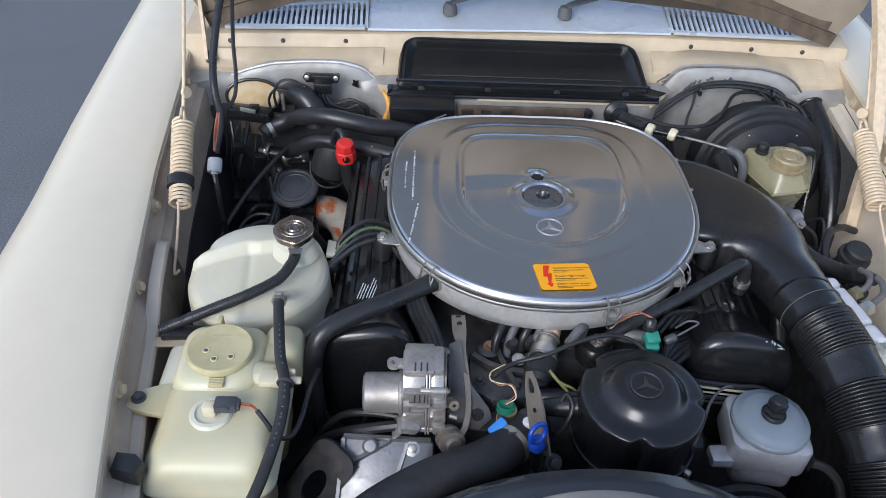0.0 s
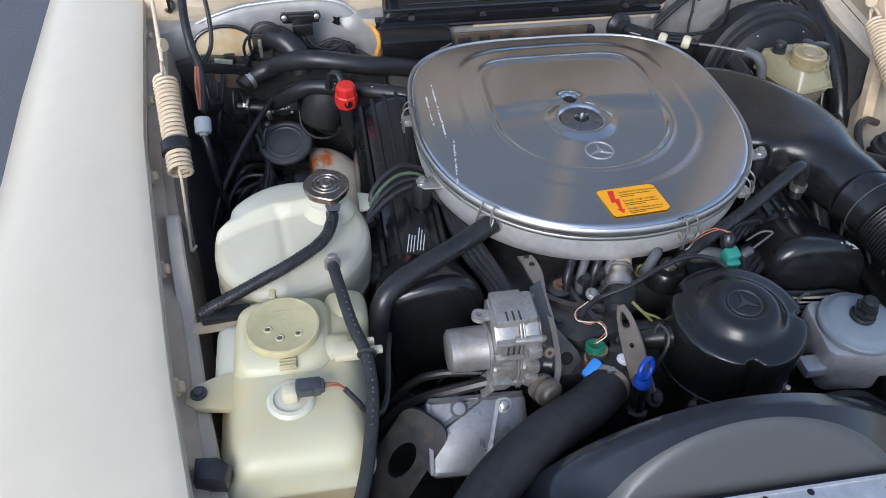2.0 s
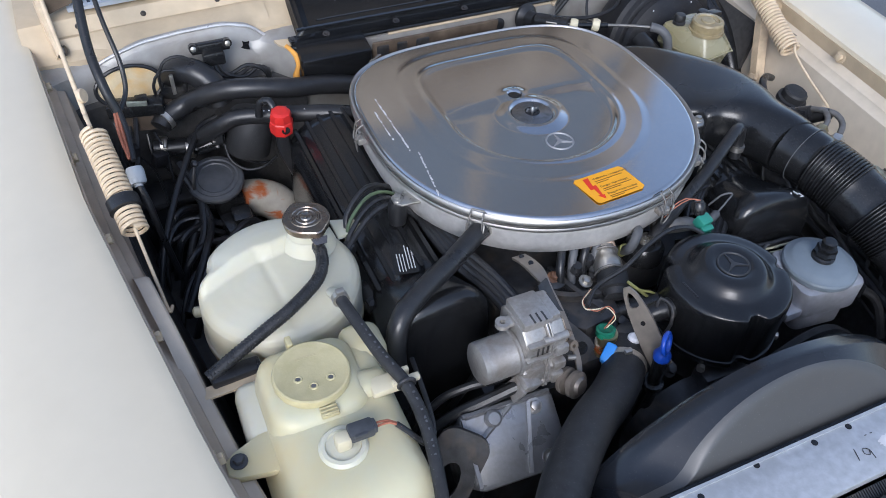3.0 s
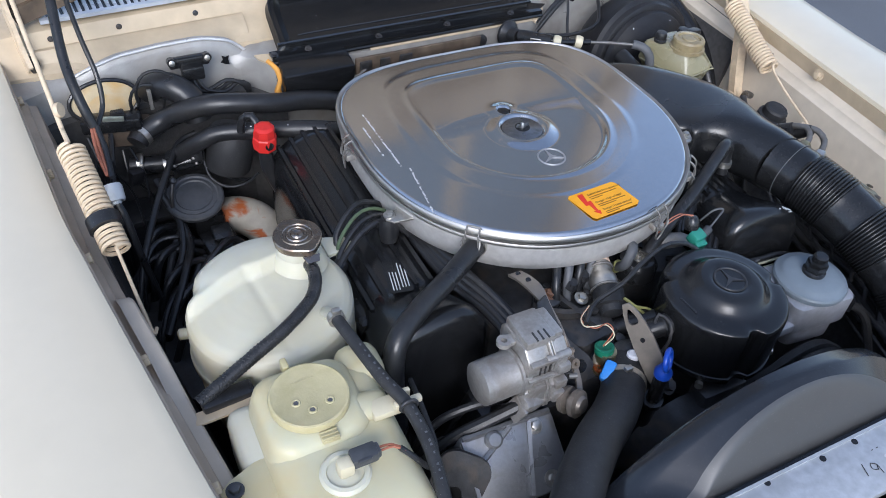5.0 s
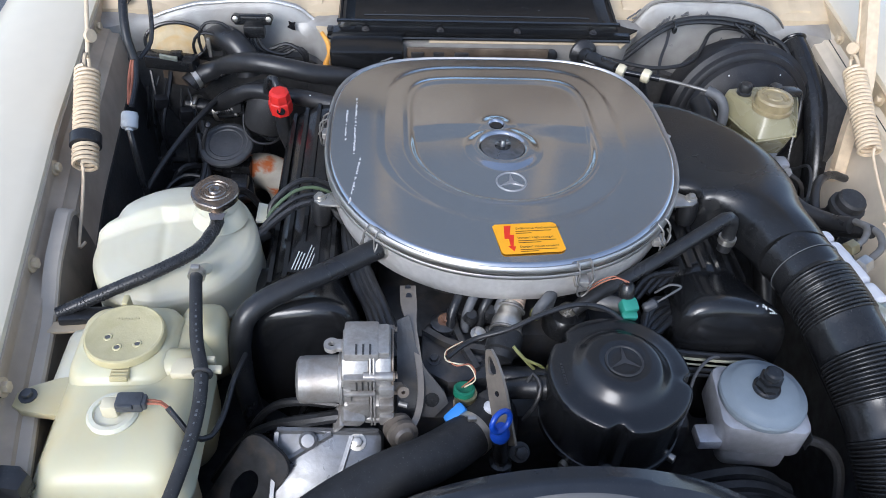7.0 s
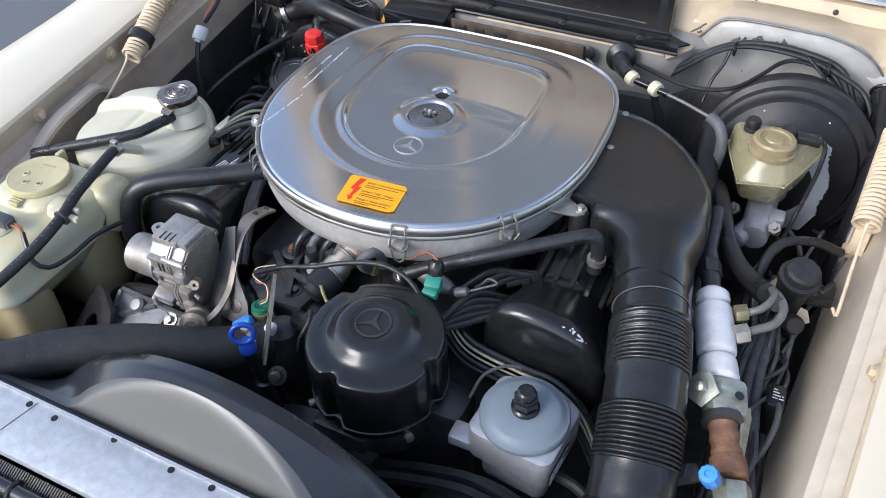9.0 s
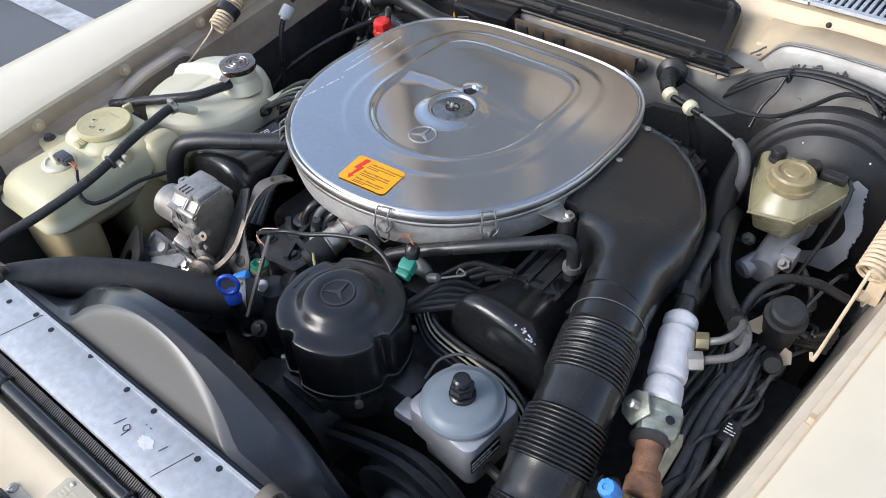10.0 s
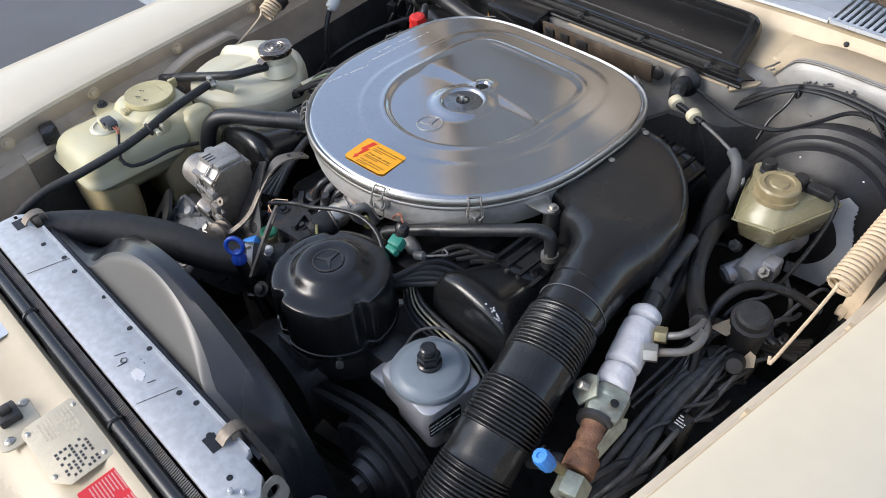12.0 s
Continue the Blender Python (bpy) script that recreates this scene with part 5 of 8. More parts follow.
# ---- power steering reservoir ----
ps = thing("steering_pump_reservoir", (0.265, 0.624, 0.70), "silver power steering pump reservoir with a blue grey cap", "reservoir")
PS = Vector((0.267, 0.621, 0))
PT = Matrix.Translation((PS.x, PS.y, 0.815)) @ turn(1, 0, -6) @ Matrix.Scale(0.92, 4) @ Matrix.Translation((0, 0, -0.80))
part("body", prism(round_outline(0.108, 0.096, 0.016), 0.052, PT @ Matrix.Translation((0, 0, 0.736)), 0.006), M_PSBODY, ps)
part("foot", join(prism(round_outline(0.085, 0.08, 0.014), 0.04, PT @ Matrix.Translation((0.004, 0, 0.698)), 0.004), box(PS + Vector((-0.060, -0.025, 0.768)), (0.028, 0.026, 0.016), 0.004)), M_PSBODY, ps)
part("cap", lathe([(0.0510, 0.788), (0.0525, 0.790), (0.0528, 0.796), (0.051, 0.799), (0.0455, 0.801), (0.043, 0.8035), (0.038, 0.8055), (0.026, 0.8075), (0.016, 0.808)], PT, 48), M_PSCAP, ps, "round blue grey painted cap", 30)
part("cap_nut", join(lathe([(0.0165, 0.806), (0.0165, 0.812), (0.014, 0.814)], PT, 20), prism(circle(0.0150, 6), 0.018, PT @ Matrix.Translation((0, 0, 0.812)), 0.002), lathe([(0.0105, 0.829), (0.0105, 0.839), (0.008, 0.841)], PT, 16)), M_BLACK, ps, "black hexagonal plastic nut")
tagm = PT @ Matrix.Translation((0.0545, -0.021, 0.763)) @ turn(90, 0, 90)
part("type_plate", prism(round_outline(0.050, 0.026, 0.002, 2), 0.001, tagm), M_BLACK, ps, "small black type plate with print")
text_bars(ps, [(x, y + 0.001, w, h) for x, y, w, h in print_lines(-0.024, 0.004, 0.023, 3, 0.0024, 0.0045, random.Random(4))], tagm @ Matrix.Translation((0, 0, 0.001)), M_WHITEINK)

pulley = thing("crank_pulley", (0.20, 0.53, 0.45), "black drive pulley with fan belt", "pulley")
part("pulley", lathe([(0.02, -0.024), (0.075, -0.024), (0.066, -0.014), (0.075, -0.006), (0.075, -0.002), (0.066, 0.006), (0.075, 0.016), (0.070, 0.018), (0.060, 0.010), (0.036, 0.010), (0.034, 0.022), (0.026, 0.024), (0.024, 0.036), (0.012, 0.036)], facing((0.245, 0.55, 0.665), (0, -1, 0)), 48), M_PULLEY, pulley, "worn grey double groove pulley", 30)
part("hub_bolt", bolt((0.245, 0.514, 0.665), (0, -1, 0), 0.012), M_PULLEY, pulley)
for y in (0.546, 0.562):
    belt = spline([(0.31, y, 0.71), (0.255, y, 0.745), (0.19, y, 0.735), (0.05, y, 0.66), (-0.08, y, 0.56), (-0.08, y, 0.50), (0.0, y, 0.48), (0.2, y, 0.57), (0.29, y, 0.61), (0.32, y, 0.66), (0.31, y, 0.71)], 0.01)
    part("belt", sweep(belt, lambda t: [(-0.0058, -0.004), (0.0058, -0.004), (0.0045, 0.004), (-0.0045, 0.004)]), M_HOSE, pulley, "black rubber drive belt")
p2 = thing("water_pump_pulley", (0.035, 0.53, 0.55), "black water pump pulley behind the fan", "pulley")
part("pulley", lathe([(0.02, -0.02), (0.085, -0.02), (0.08, 0.0), (0.085, 0.02), (0.03, 0.02)], facing((0.035, 0.55, 0.66), (0, -1, 0)), 40), M_DARKSTEEL, p2)

# ---- coolant expansion tank ----
tank = thing("expansion_tank", (-0.41, 0.84, 0.60), "milky white plastic coolant expansion tank", "coolant tank")
TC = (-0.408, 0.824)


def tank_ring(r, z, dent=0.0):
    """The outline is nearly round, with a dip on the fender side; the top falls to a lower lobe in front."""
    out = []
    for k in range(144):
        a = 2 * math.pi * k / 144
        q = math.atan2(math.sin(a - radians(158)), math.cos(a - radians(158))) / 0.16
        rr_ = r * (1 + 0.03 * math.cos(2 * (a - 0.6)) - 0.085 * math.exp(-q * q) * smooth(0.02, 0.06, r))
        x, y = TC[0] + rr_ * math.cos(a), TC[1] + rr_ * 1.04 * math.sin(a)
        u, v = x - TC[0], y - TC[1]
        zz = z
        if dent:
            ridge = v - 0.030 - 0.35 * min(0.0, u + 0.02) - 0.25 * max(0.0, u)
            zz -= dent * (1.0 - smooth(-0.006, 0.006, ridge)) * 2.0
            zz -= dent * 0.22 * math.exp(-((u + 0.012 + 0.1 * v) / 0.006) ** 2) * (1 - smooth(-0.01, 0.01, ridge))
        out.append((x, y, zz))
    return out


TANK_TOP = [(0.0985, 0.798, 0.0), (0.0985, 0.802, 0.0), (0.0968, 0.805, 0.0), (0.0965, 0.838, 0.001), (0.0955, 0.854, 0.003), (0.0920, 0.866, 0.006), (0.085, 0.8735, 0.007), (0.074, 0.878, 0.0078), (0.060, 0.8815, 0.008), (0.046, 0.8835, 0.008), (0.034, 0.8845, 0.008), (0.022, 0.885, 0.008), (0.012, 0.885, 0.008), (0.004, 0.885, 0.008)]
rows_t = []
for a, b in zip(TANK_TOP, TANK_TOP[1:]):
    for q in (0.0, 0.25, 0.5, 0.75):
        rows_t.append(tank_ring(*[u + (v - u) * q for u, v in zip(a, b)]))
rows_t.append(tank_ring(*TANK_TOP[-1]))
part("body", rings(rows_t), M_TANK, tank, "milky upper shell of the tank", 60)
part("lower_shell", rings([tank_ring(0.072, 0.67), tank_ring(0.084, 0.69), tank_ring(0.090, 0.73), tank_ring(0.0945, 0.777), tank_ring(0.0950, 0.790), tank_ring(0.0982, 0.793), tank_ring(0.0985, 0.798)]), M_TANKLOW, tank, "yellow brown lower shell of the tank", 60)
NK = Vector((-0.360, 0.859, 0.002))
part("neck", lathe([(0.034, 0.864), (0.030, 0.875), (0.0268, 0.881), (0.0250, 0.886), (0.0240, 0.888), (0.0255, 0.882), (0.0255, 0.896)], Matrix.Translation(NK), 32), M_TANK, tank)


def cap_lobe(a):
    return 1 + 0.16 * math.exp(-((math.atan2(math.sin(a + 1.35), math.cos(a + 1.35)) / 0.30) ** 2)) + 0.14 * math.exp(-((math.atan2(math.sin(a - 1.8), math.cos(a - 1.8)) / 0.30) ** 2))


part("filler_cap", lathe([(0.0255, 0.8965), (0.0275, 0.8975), (0.0285, 0.9040), (0.0285, 0.9060), (0.0275, 0.9075), (0.0260, 0.9078), (0.0205, 0.9078), (0.0, 0.9078)], Matrix.Translation(NK), 72, cap_lobe), M_CAPMETAL, tank, "weathered chromed metal filler cap, brown reflection painted in", 30)
part("cap_emboss", lathe([(0.0198, 0.9076), (0.0190, 0.9092), (0.0170, 0.9092), (0.0160, 0.9080), (0.0142, 0.9080), (0.0132, 0.9094), (0.0114, 0.9094), (0.0104, 0.9080), (0.0080, 0.9080), (0.0068, 0.9098), (0.0052, 0.9104), (0.0035, 0.9096), (0.0, 0.9092)], Matrix.Translation(NK), 56), M_CAPMETAL, tank, "", 30)
part("cap_tab", prism([(-0.010, 0), (0.010, 0), (0.007, -0.009), (-0.007, -0.009)], 0.0015, Matrix.Translation(NK + Vector((0.006, -0.030, 0.897))) @ turn(25)), M_CAPMETAL, tank)
part("side_tab", prism([(0, -0.014), (0.028, -0.010), (0.036, 0), (0.030, 0.012), (0, 0.022)], 0.006, Matrix.Translation((-0.320, 0.885, 0.846)), 0.001), M_TANK, tank)
part("left_nub", lathe([(0.007, 0), (0.007, 0.014), (0.004, 0.016)], facing((-0.498, 0.86, 0.80), (-1, 0.2, 0)), 14), M_TANK, tank)

# ---- washer tank ----
wash = thing("washer_tank", (-0.41, 0.58, 0.665), "yellowed white plastic windscreen washer tank", "washer tank")


def wring(z, x0, x1, y0, y1, r, tilt=0.0):
    pts = round_outline(x1 - x0, y1 - y0, r, 7, (x0 + x1) / 2, (y0 + y1) / 2)
    return [(x, y, z + tilt * (y - 0.58)) for x, y in pts]


main = [wring(0.786, -0.474, -0.356, 0.520, 0.640, 0.028), wring(0.800, -0.482, -0.348, 0.505, 0.650, 0.027), wring(0.817, -0.486, -0.342, 0.495, 0.66, 0.026), wring(0.820, -0.491, -0.336, 0.488, 0.664, 0.026), wring(0.8255, -0.491, -0.336, 0.488, 0.666, 0.026), wring(0.8285, -0.487, -0.339, 0.492, 0.672, 0.025),
        wring(0.842, -0.481, -0.341, 0.494, 0.690, 0.024), wring(0.853, -0.476, -0.343, 0.498, 0.698, 0.024), wring(0.861, -0.470, -0.347, 0.504, 0.696, 0.024, 0.01), wring(0.867, -0.461, -0.354, 0.514, 0.690, 0.022, 0.02), wring(0.8695, -0.450, -0.363, 0.527, 0.680, 0.020, 0.02), wring(0.870, -0.44, -0.37, 0.54, 0.66, 0.02, 0.02)]
for y0, y1 in ((0.500, 0.566), (0.612, 0.690)):
    leg = [wring(z, -0.452 - 0.035 * q, -0.382 + 0.036 * q, y0 + 0.022 * (1 - q), y1 - 0.016 * (1 - q), 0.022) for z, q in ((0.672, 0.2), (0.679, 0.55), (0.70, 0.8), (0.74, 0.95), (0.818, 1.0))]
    part("lower_lobe", rings(leg), M_TANKLOW, wash, "yellow brown lower lobe of the tank", 60)
part("body", rings(main), M_TANKY, wash, "", 60)
block = [wring(z, -0.472 + d, -0.368 - d, 0.598 + 1.3 * d, 0.702 - d, max(0.016, 0.026 - d)) for z, d in ((0.840, -0.004), (0.858, -0.003), (0.868, 0.0), (0.874, 0.002), (0.8785, 0.006), (0.881, 0.012), (0.8815, 0.020))]
part("shoulder", join(rings(block), box((-0.352, 0.690, 0.836), (0.05, 0.055, 0.074), 0.018, Matrix(), 3), box((-0.366, 0.628, 0.862), (0.042, 0.036, 0.034), 0.012, turn(0, 8, 0), 3)), M_TANKY, wash, "raised yellowed shoulder that carries the cap", 60)
part("side_ear", prism([(0, -0.018), (0.045, -0.026), (0.045, 0.030), (0, 0.012), (-0.010, 0.004), (-0.010, -0.012)], 0.010, Matrix.Translation((-0.514, 0.602, 0.842)), 0.002), M_TANKY, wash)
part("ear_bolt", bolt((-0.511, 0.601, 0.853), (0, 0, 1), 0.0055), M_DUSTY, wash)
WX, WY2, WZ = -0.420, 0.650, 0.8805
part("cap", lathe([(0.0365, WZ - 0.002), (0.0375, WZ), (0.0400, WZ + 0.002), (0.0403, WZ + 0.008), (0.0393, WZ + 0.0105), (0.0375, WZ + 0.0112), (0.0350, WZ + 0.0104), (0.004, WZ + 0.0102)], Matrix.Translation((WX, WY2, 0)), 56), M_CAPY, wash, "round yellowed filler cap with three holes", 30)
for a, r in ((200, 0.016), (318, 0.022), (262, 0.019)):
    at = Vector((WX + r * math.cos(radians(a)), WY2 + r * math.sin(radians(a)), WZ + 0.0104))
    part("cap_hole", donut(at, (0, 0, 1), 0.0036, 0.0012, 18, 6), M_CAPY, wash)
    part("hole_shadow", lathe([(0.0030, 0), (0.0030, 0.0004), (0.001, 0.0005)], Matrix.Translation(at - Vector((0, 0, 0.0001))), 14), M_GREY, wash, "dark bottom of a cap hole")
part("cap_hinge", join(box((-0.416, 0.6045, WZ - 0.001), (0.018, 0.014, 0.005), 0.0015), *[box((-0.416, 0.600 + 0.004 * k, WZ + 0.002), (0.017, 0.0016, 0.002), 0.0005) for k in range(4)]), M_CAPY, wash)
part("sensor_ring", lathe([(0.0235, 0.866), (0.0245, 0.871), (0.022, 0.874), (0.018, 0.8745), (0.017, 0.872), (0.012, 0.872)], Matrix.Translation((-0.415, 0.566, 0.0)), 40), M_TANK, wash)
plug = part("sensor_plug", box((-0.415, 0.566, 0.880), (0.016, 0.015, 0.018), 0.004), M_IVORY, wash)
part("plug_socket", join(box((-0.396, 0.568, 0.885), (0.026, 0.017, 0.013), 0.003), box((-0.383, 0.568, 0.885), (0.006, 0.013, 0.010), 0.002), box((-0.398, 0.559, 0.889), (0.014, 0.003, 0.006), 0.001)), M_DUSTY, plug, "dark grey electric plug")
part("lead", join(tube([(-0.380, 0.570, 0.885), (-0.368, 0.569, 0.884), (-0.357, 0.562, 0.879)], 0.0014, 6), tube([(-0.380, 0.566, 0.885), (-0.367, 0.566, 0.884), (-0.357, 0.560, 0.879)], 0.0014, 6)), M_COPPER, plug)
part("sleeve", tube([(-0.361, 0.564, 0.881), (-0.350, 0.555, 0.871), (-0.338, 0.547, 0.857), (-0.325, 0.554, 0.846), (-0.316, 0.580, 0.846), (-0.311, 0.620, 0.850), (-0.305, 0.660, 0.843)], 0.0030, 8), M_RUBBER, plug)
part("hose_holder", join(box((-0.352, 0.617, 0.874), (0.034, 0.022, 0.010), 0.003), box((-0.332, 0.610, 0.880), (0.030, 0.008, 0.007), 0.002), box((-0.330, 0.621, 0.880), (0.010, 0.006, 0.012), 0.002)), M_IVORY, wash)
part("rear_chamber", box((-0.468, 0.655, 0.815), (0.060, 0.085, 0.075), 0.014, Matrix(), 3), M_TANK, wash, "milky rear chamber of the tank")
part("cap_print", join(*[prism([(x, 0), (x + 0.0022, 0), (x + 0.0022, 0.003), (x, 0.003)], 0.0004, Matrix.Translation((-0.432, 0.668, WZ + 0.0103))) for x in [0.0034 * k for k in range(7)]]), M_CAPY, wash)
part("tag", box((-0.430, 0.697, 0.884), (0.007, 0.014, 0.016), 0.002), M_CAPY, wash)
trayb = thing("tank_bracket", (-0.50, 0.70, 0.80), "pale painted sheet metal bracket beside the tanks", "bracket")
part("strap", join(strip([(-0.545, 0.703, 0.838), (-0.515, 0.703, 0.840), (-0.462, 0.706, 0.840)], 0.016, 0.003), strip([(-0.545, 0.703, 0.838), (-0.545, 0.69, 0.80), (-0.545, 0.66, 0.76)], 0.014, 0.003)), M_BAY, trayb)
pad = thing("rubber_pad", (-0.490, 0.716, 0.835), "black rubber pad on the bracket under the hose end", "pad")
part("pad", box((-0.488, 0.716, 0.8445), (0.056, 0.020, 0.011), 0.003, turn(0, 4, 6)), M_RUBBER, pad)
stop = thing("rubber_stop", (-0.500, 0.50, 0.84), "black rubber hood stop on the fender edge", "rubber stop")
part("stop", prism([(0, 0), (0.030, -0.006), (0.034, 0.012), (0.022, 0.022), (0.0, 0.024)], 0.026, Matrix.Translation((-0.508, 0.492, 0.842)), 0.005), M_RUBBER, stop)

# ---- aluminium pump and its bracket ----
pump = thing("vacuum_pump", (-0.18, 0.61, 0.72), "bare cast aluminium pump with a round motor", "pump")
part("motor", lathe([(0.020, 0), (0.0245, 0.003), (0.0250, 0.010), (0.0250, 0.050), (0.0258, 0.052), (0.0258, 0.056)], facing((-0.246, 0.621, 0.848), (1, 0.02, 0)), 40), M_CAST, pump, "pale round aluminium motor housing")
PB = Matrix.Translation((-0.170, 0.628, 0.849))
PX = turn(90, 0, 90)
SIDE = [(-0.033, -0.045), (-0.028, -0.050), (0.028, -0.050), (0.034, -0.044), (0.034, -0.016), (0.031, -0.011), (0.031, 0.010), (0.034, 0.015), (0.034, 0.036), (0.026, 0.046), (-0.018, 0.046), (-0.029, 0.036), (-0.033, 0.026), (-0.033, 0.014), (-0.029, 0.009), (-0.029, -0.008), (-0.034, -0.014)]


def slab(k, x, depth, bevel):
    """One layer of the pump: its side outline, drawn in by k, from x on."""
    return prism([(u * k, v * k) for u, v in SIDE], depth, PB @ Matrix.Translation((x, 0, 0)) @ PX, bevel)


def pump_box(at, size, bevel):
    return box((0, 0, 0), size, bevel, PB @ Matrix.Translation(at))


part("housing", slab(0.95, -0.028, 0.028, 0.003), M_CAST, pump, "bare cast aluminium pump housing")
part("parting_flange", slab(1.03, 0.0, 0.0022, 0.0006), M_CAST, pump, "thin parting flange")
part("parting_flange", slab(1.03, 0.0034, 0.0022, 0.0006), M_CAST, pump, "thin parting flange")
part("cover_half", slab(0.97, 0.0022, 0.0200, 0.003), M_CAST, pump, "outer half of the pump housing")
part("side_plate", slab(0.93, 0.0222, 0.0025, 0.001), M_PUMPSIDE, pump, "brown stained flat side of the pump")
for u, v in ((-0.029, 0.031), (0.029, 0.036), (0.030, -0.040), (-0.029, -0.040)):
    part("screw_column", lathe([(0.0046, -0.006), (0.0050, -0.004), (0.0050, 0.022), (0.0042, 0.0245), (0.0028, 0.0246)], PB @ Matrix.Translation((0, u, v)) @ turn(0, 90, 0), 16), M_CAST, pump)
    part("column_screw", bolt(PB @ Vector((0.0245, u, v)), (1, 0, 0), 0.0030), M_PUMPSIDE, pump)
part("top_block", join(pump_box((-0.008, 0.004, 0.047), (0.036, 0.046, 0.012), 0.003), pump_box((0.008, 0.004, 0.047), (0.026, 0.040, 0.010), 0.003)), M_CAST, pump, "stepped top block on the housing")
for k in range(3):
    part("top_groove", pump_box((-0.013 + 0.007 * k, -0.012, 0.0531), (0.0020, 0.013, 0.0010), 0), M_DARKSTEEL, pump)
    part("face_slot", pump_box((-0.013 + 0.006 * k, -0.0318, 0.020), (0.0018, 0.0012, 0.015), 0), M_DARKSTEEL, pump)
part("face_shelf", pump_box((-0.010, -0.030, 0.031), (0.032, 0.010, 0.005), 0.0015), M_CAST, pump)
part("face_shelf", pump_box((-0.010, -0.031, 0.006), (0.032, 0.006, 0.004), 0.001), M_CAST, pump)
part("face_panel", pump_box((-0.012, -0.029, -0.022), (0.024, 0.008, 0.026), 0.0025), M_CAST, pump)
for v, w in ((0.012, 0.014), (-0.014, 0.014), (-0.036, 0.016)):
    part("lug", pump_box((0.017, -0.031, v), (0.016, 0.012, w), 0.003), M_CAST, pump)
part("motor_ring", lathe([(0.0255, 0), (0.028, 0.001), (0.028, 0.004), (0.0255, 0.005)], facing((-0.203, 0.622, 0.848), (1, 0.02, 0)), 36), M_CAST, pump)
part("top_ear", join(ring_plate(circle(0.0082, 20), circle(0.0033, 20), 0.006, Matrix.Translation((-0.209, 0.634, 0.884))), box((-0.193, 0.634, 0.8872), (0.024, 0.014, 0.006), 0.002)), M_CAST, pump, "round ear with a hole")
part("side_ear", join(ring_plate(circle(0.0062, 20), circle(0.0022, 20), 0.007, facing((-0.137, 0.602, 0.853), (0.2, -0.8, 0.5))), box((-0.144, 0.606, 0.851), (0.016, 0.012, 0.010), 0.003)), M_PUMPSIDE, pump)
part("spigot", tube([(-0.140, 0.598, 0.836), (-0.131, 0.595, 0.836)], 0.0032, 10), M_DULL, pump)
part("pulley", lathe([(0.004, -0.012), (0.016, -0.012), (0.0165, -0.006), (0.010, -0.004), (0.010, 0), (0.0165, 0.002), (0.0165, 0.008), (0.011, 0.010), (0.009, 0.014), (0.004, 0.0145)], facing((-0.138, 0.583, 0.806), (0.35, -0.85, 0.30)), 32), M_STRAP, pump, "small steel roller")
part("hose_clamp", join(box((-0.190, 0.598, 0.816), (0.026, 0.020, 0.020), 0.004, turn(20, 20, 10)), box((-0.204, 0.598, 0.811), (0.006, 0.024, 0.024), 0.002, turn(20, 20, 10))), M_CAST, pump, "cast clamp holding a rubber line")
brk = thing("strap_bracket", (-0.12, 0.66, 0.78), "grey bent steel strap bracket beside the pump", "bracket")
part("strap", sweep(spline([(-0.129, 0.742, 0.862), (-0.129, 0.720, 0.872), (-0.128, 0.692, 0.876), (-0.121, 0.658, 0.856), (-0.1165, 0.628, 0.828), (-0.119, 0.604, 0.814), (-0.127, 0.588, 0.807), (-0.137, 0.581, 0.806)], 0.005), lambda t: [(-0.009 + 0.0055 * smooth(0.2, 0.42, t), -0.0016), (0.009 - 0.0055 * smooth(0.2, 0.42, t), -0.0016), (0.009 - 0.0055 * smooth(0.2, 0.42, t), 0.0016), (-0.009 + 0.0055 * smooth(0.2, 0.42, t), 0.0016)]), M_STRAP, brk)
for x, y, z in ((-0.129, 0.735, 0.8680), (-0.1285, 0.714, 0.8762)):
    part("hole", lathe([(0.0034, 0), (0.0034, 0.0006), (0.001, 0.0007)], facing((x, y, z), (0, -0.35, 0.93)), 12), M_BLACK, brk)
WM = Matrix(((1, 0, 0, -0.112), (0, 0.6, -0.8, 0.632), (0, 0.8, 0.6, 0.822), (0, 0, 0, 1)))
part("web_plate", prism([(-0.030, 0.072), (-0.017, 0.078), (-0.009, 0.043), (0.000, 0.020), (0.022, -0.008), (0.026, -0.020), (0.010, -0.036), (-0.030, -0.030), (-0.030, 0.040)], 0.003, WM), M_DARKSTEEL, brk, "dark stained web plate of the bracket")
part("web_hole", lathe([(0.008, 0), (0.008, 0.0006), (0.002, 0.0007)], WM @ Matrix.Translation((0.008, -0.016, 0.003)), 24), M_BLACK, brk)

casing = thing("alternator_housing", (-0.22, 0.56, 0.60), "silver cast aluminium housing below the pump", "casing")
CM = Matrix.Translation((-0.216, 0.5945, 0.722)) @ turn(35, 0, -3)
part("body", prism(round_outline(0.118, 0.090, 0.012, 8), 0.110, CM @ Matrix.Translation((0, 0, -0.055)), 0.006), M_CASTDARK, casing)
for a, b in (((-0.054, 0.040), (0.054, 0.041)), ((-0.040, 0.010), (0.004, 0.038)), ((0.006, -0.040), (0.026, 0.036)), ((-0.054, 0.038), (-0.055, -0.040))):
    part("cast_rib", strip([CM @ Vector((*a, 0.0565)), CM @ Vector((*b, 0.0565))], 0.0045, 0.006), M_CASTDARK, casing)
part("cast_boss", lathe([(0.010, 0), (0.010, 0.006), (0.007, 0.009), (0.003, 0.0092)], CM @ Matrix.Translation((-0.020, 0.030, 0.055)), 20), M_CASTDARK, casing)
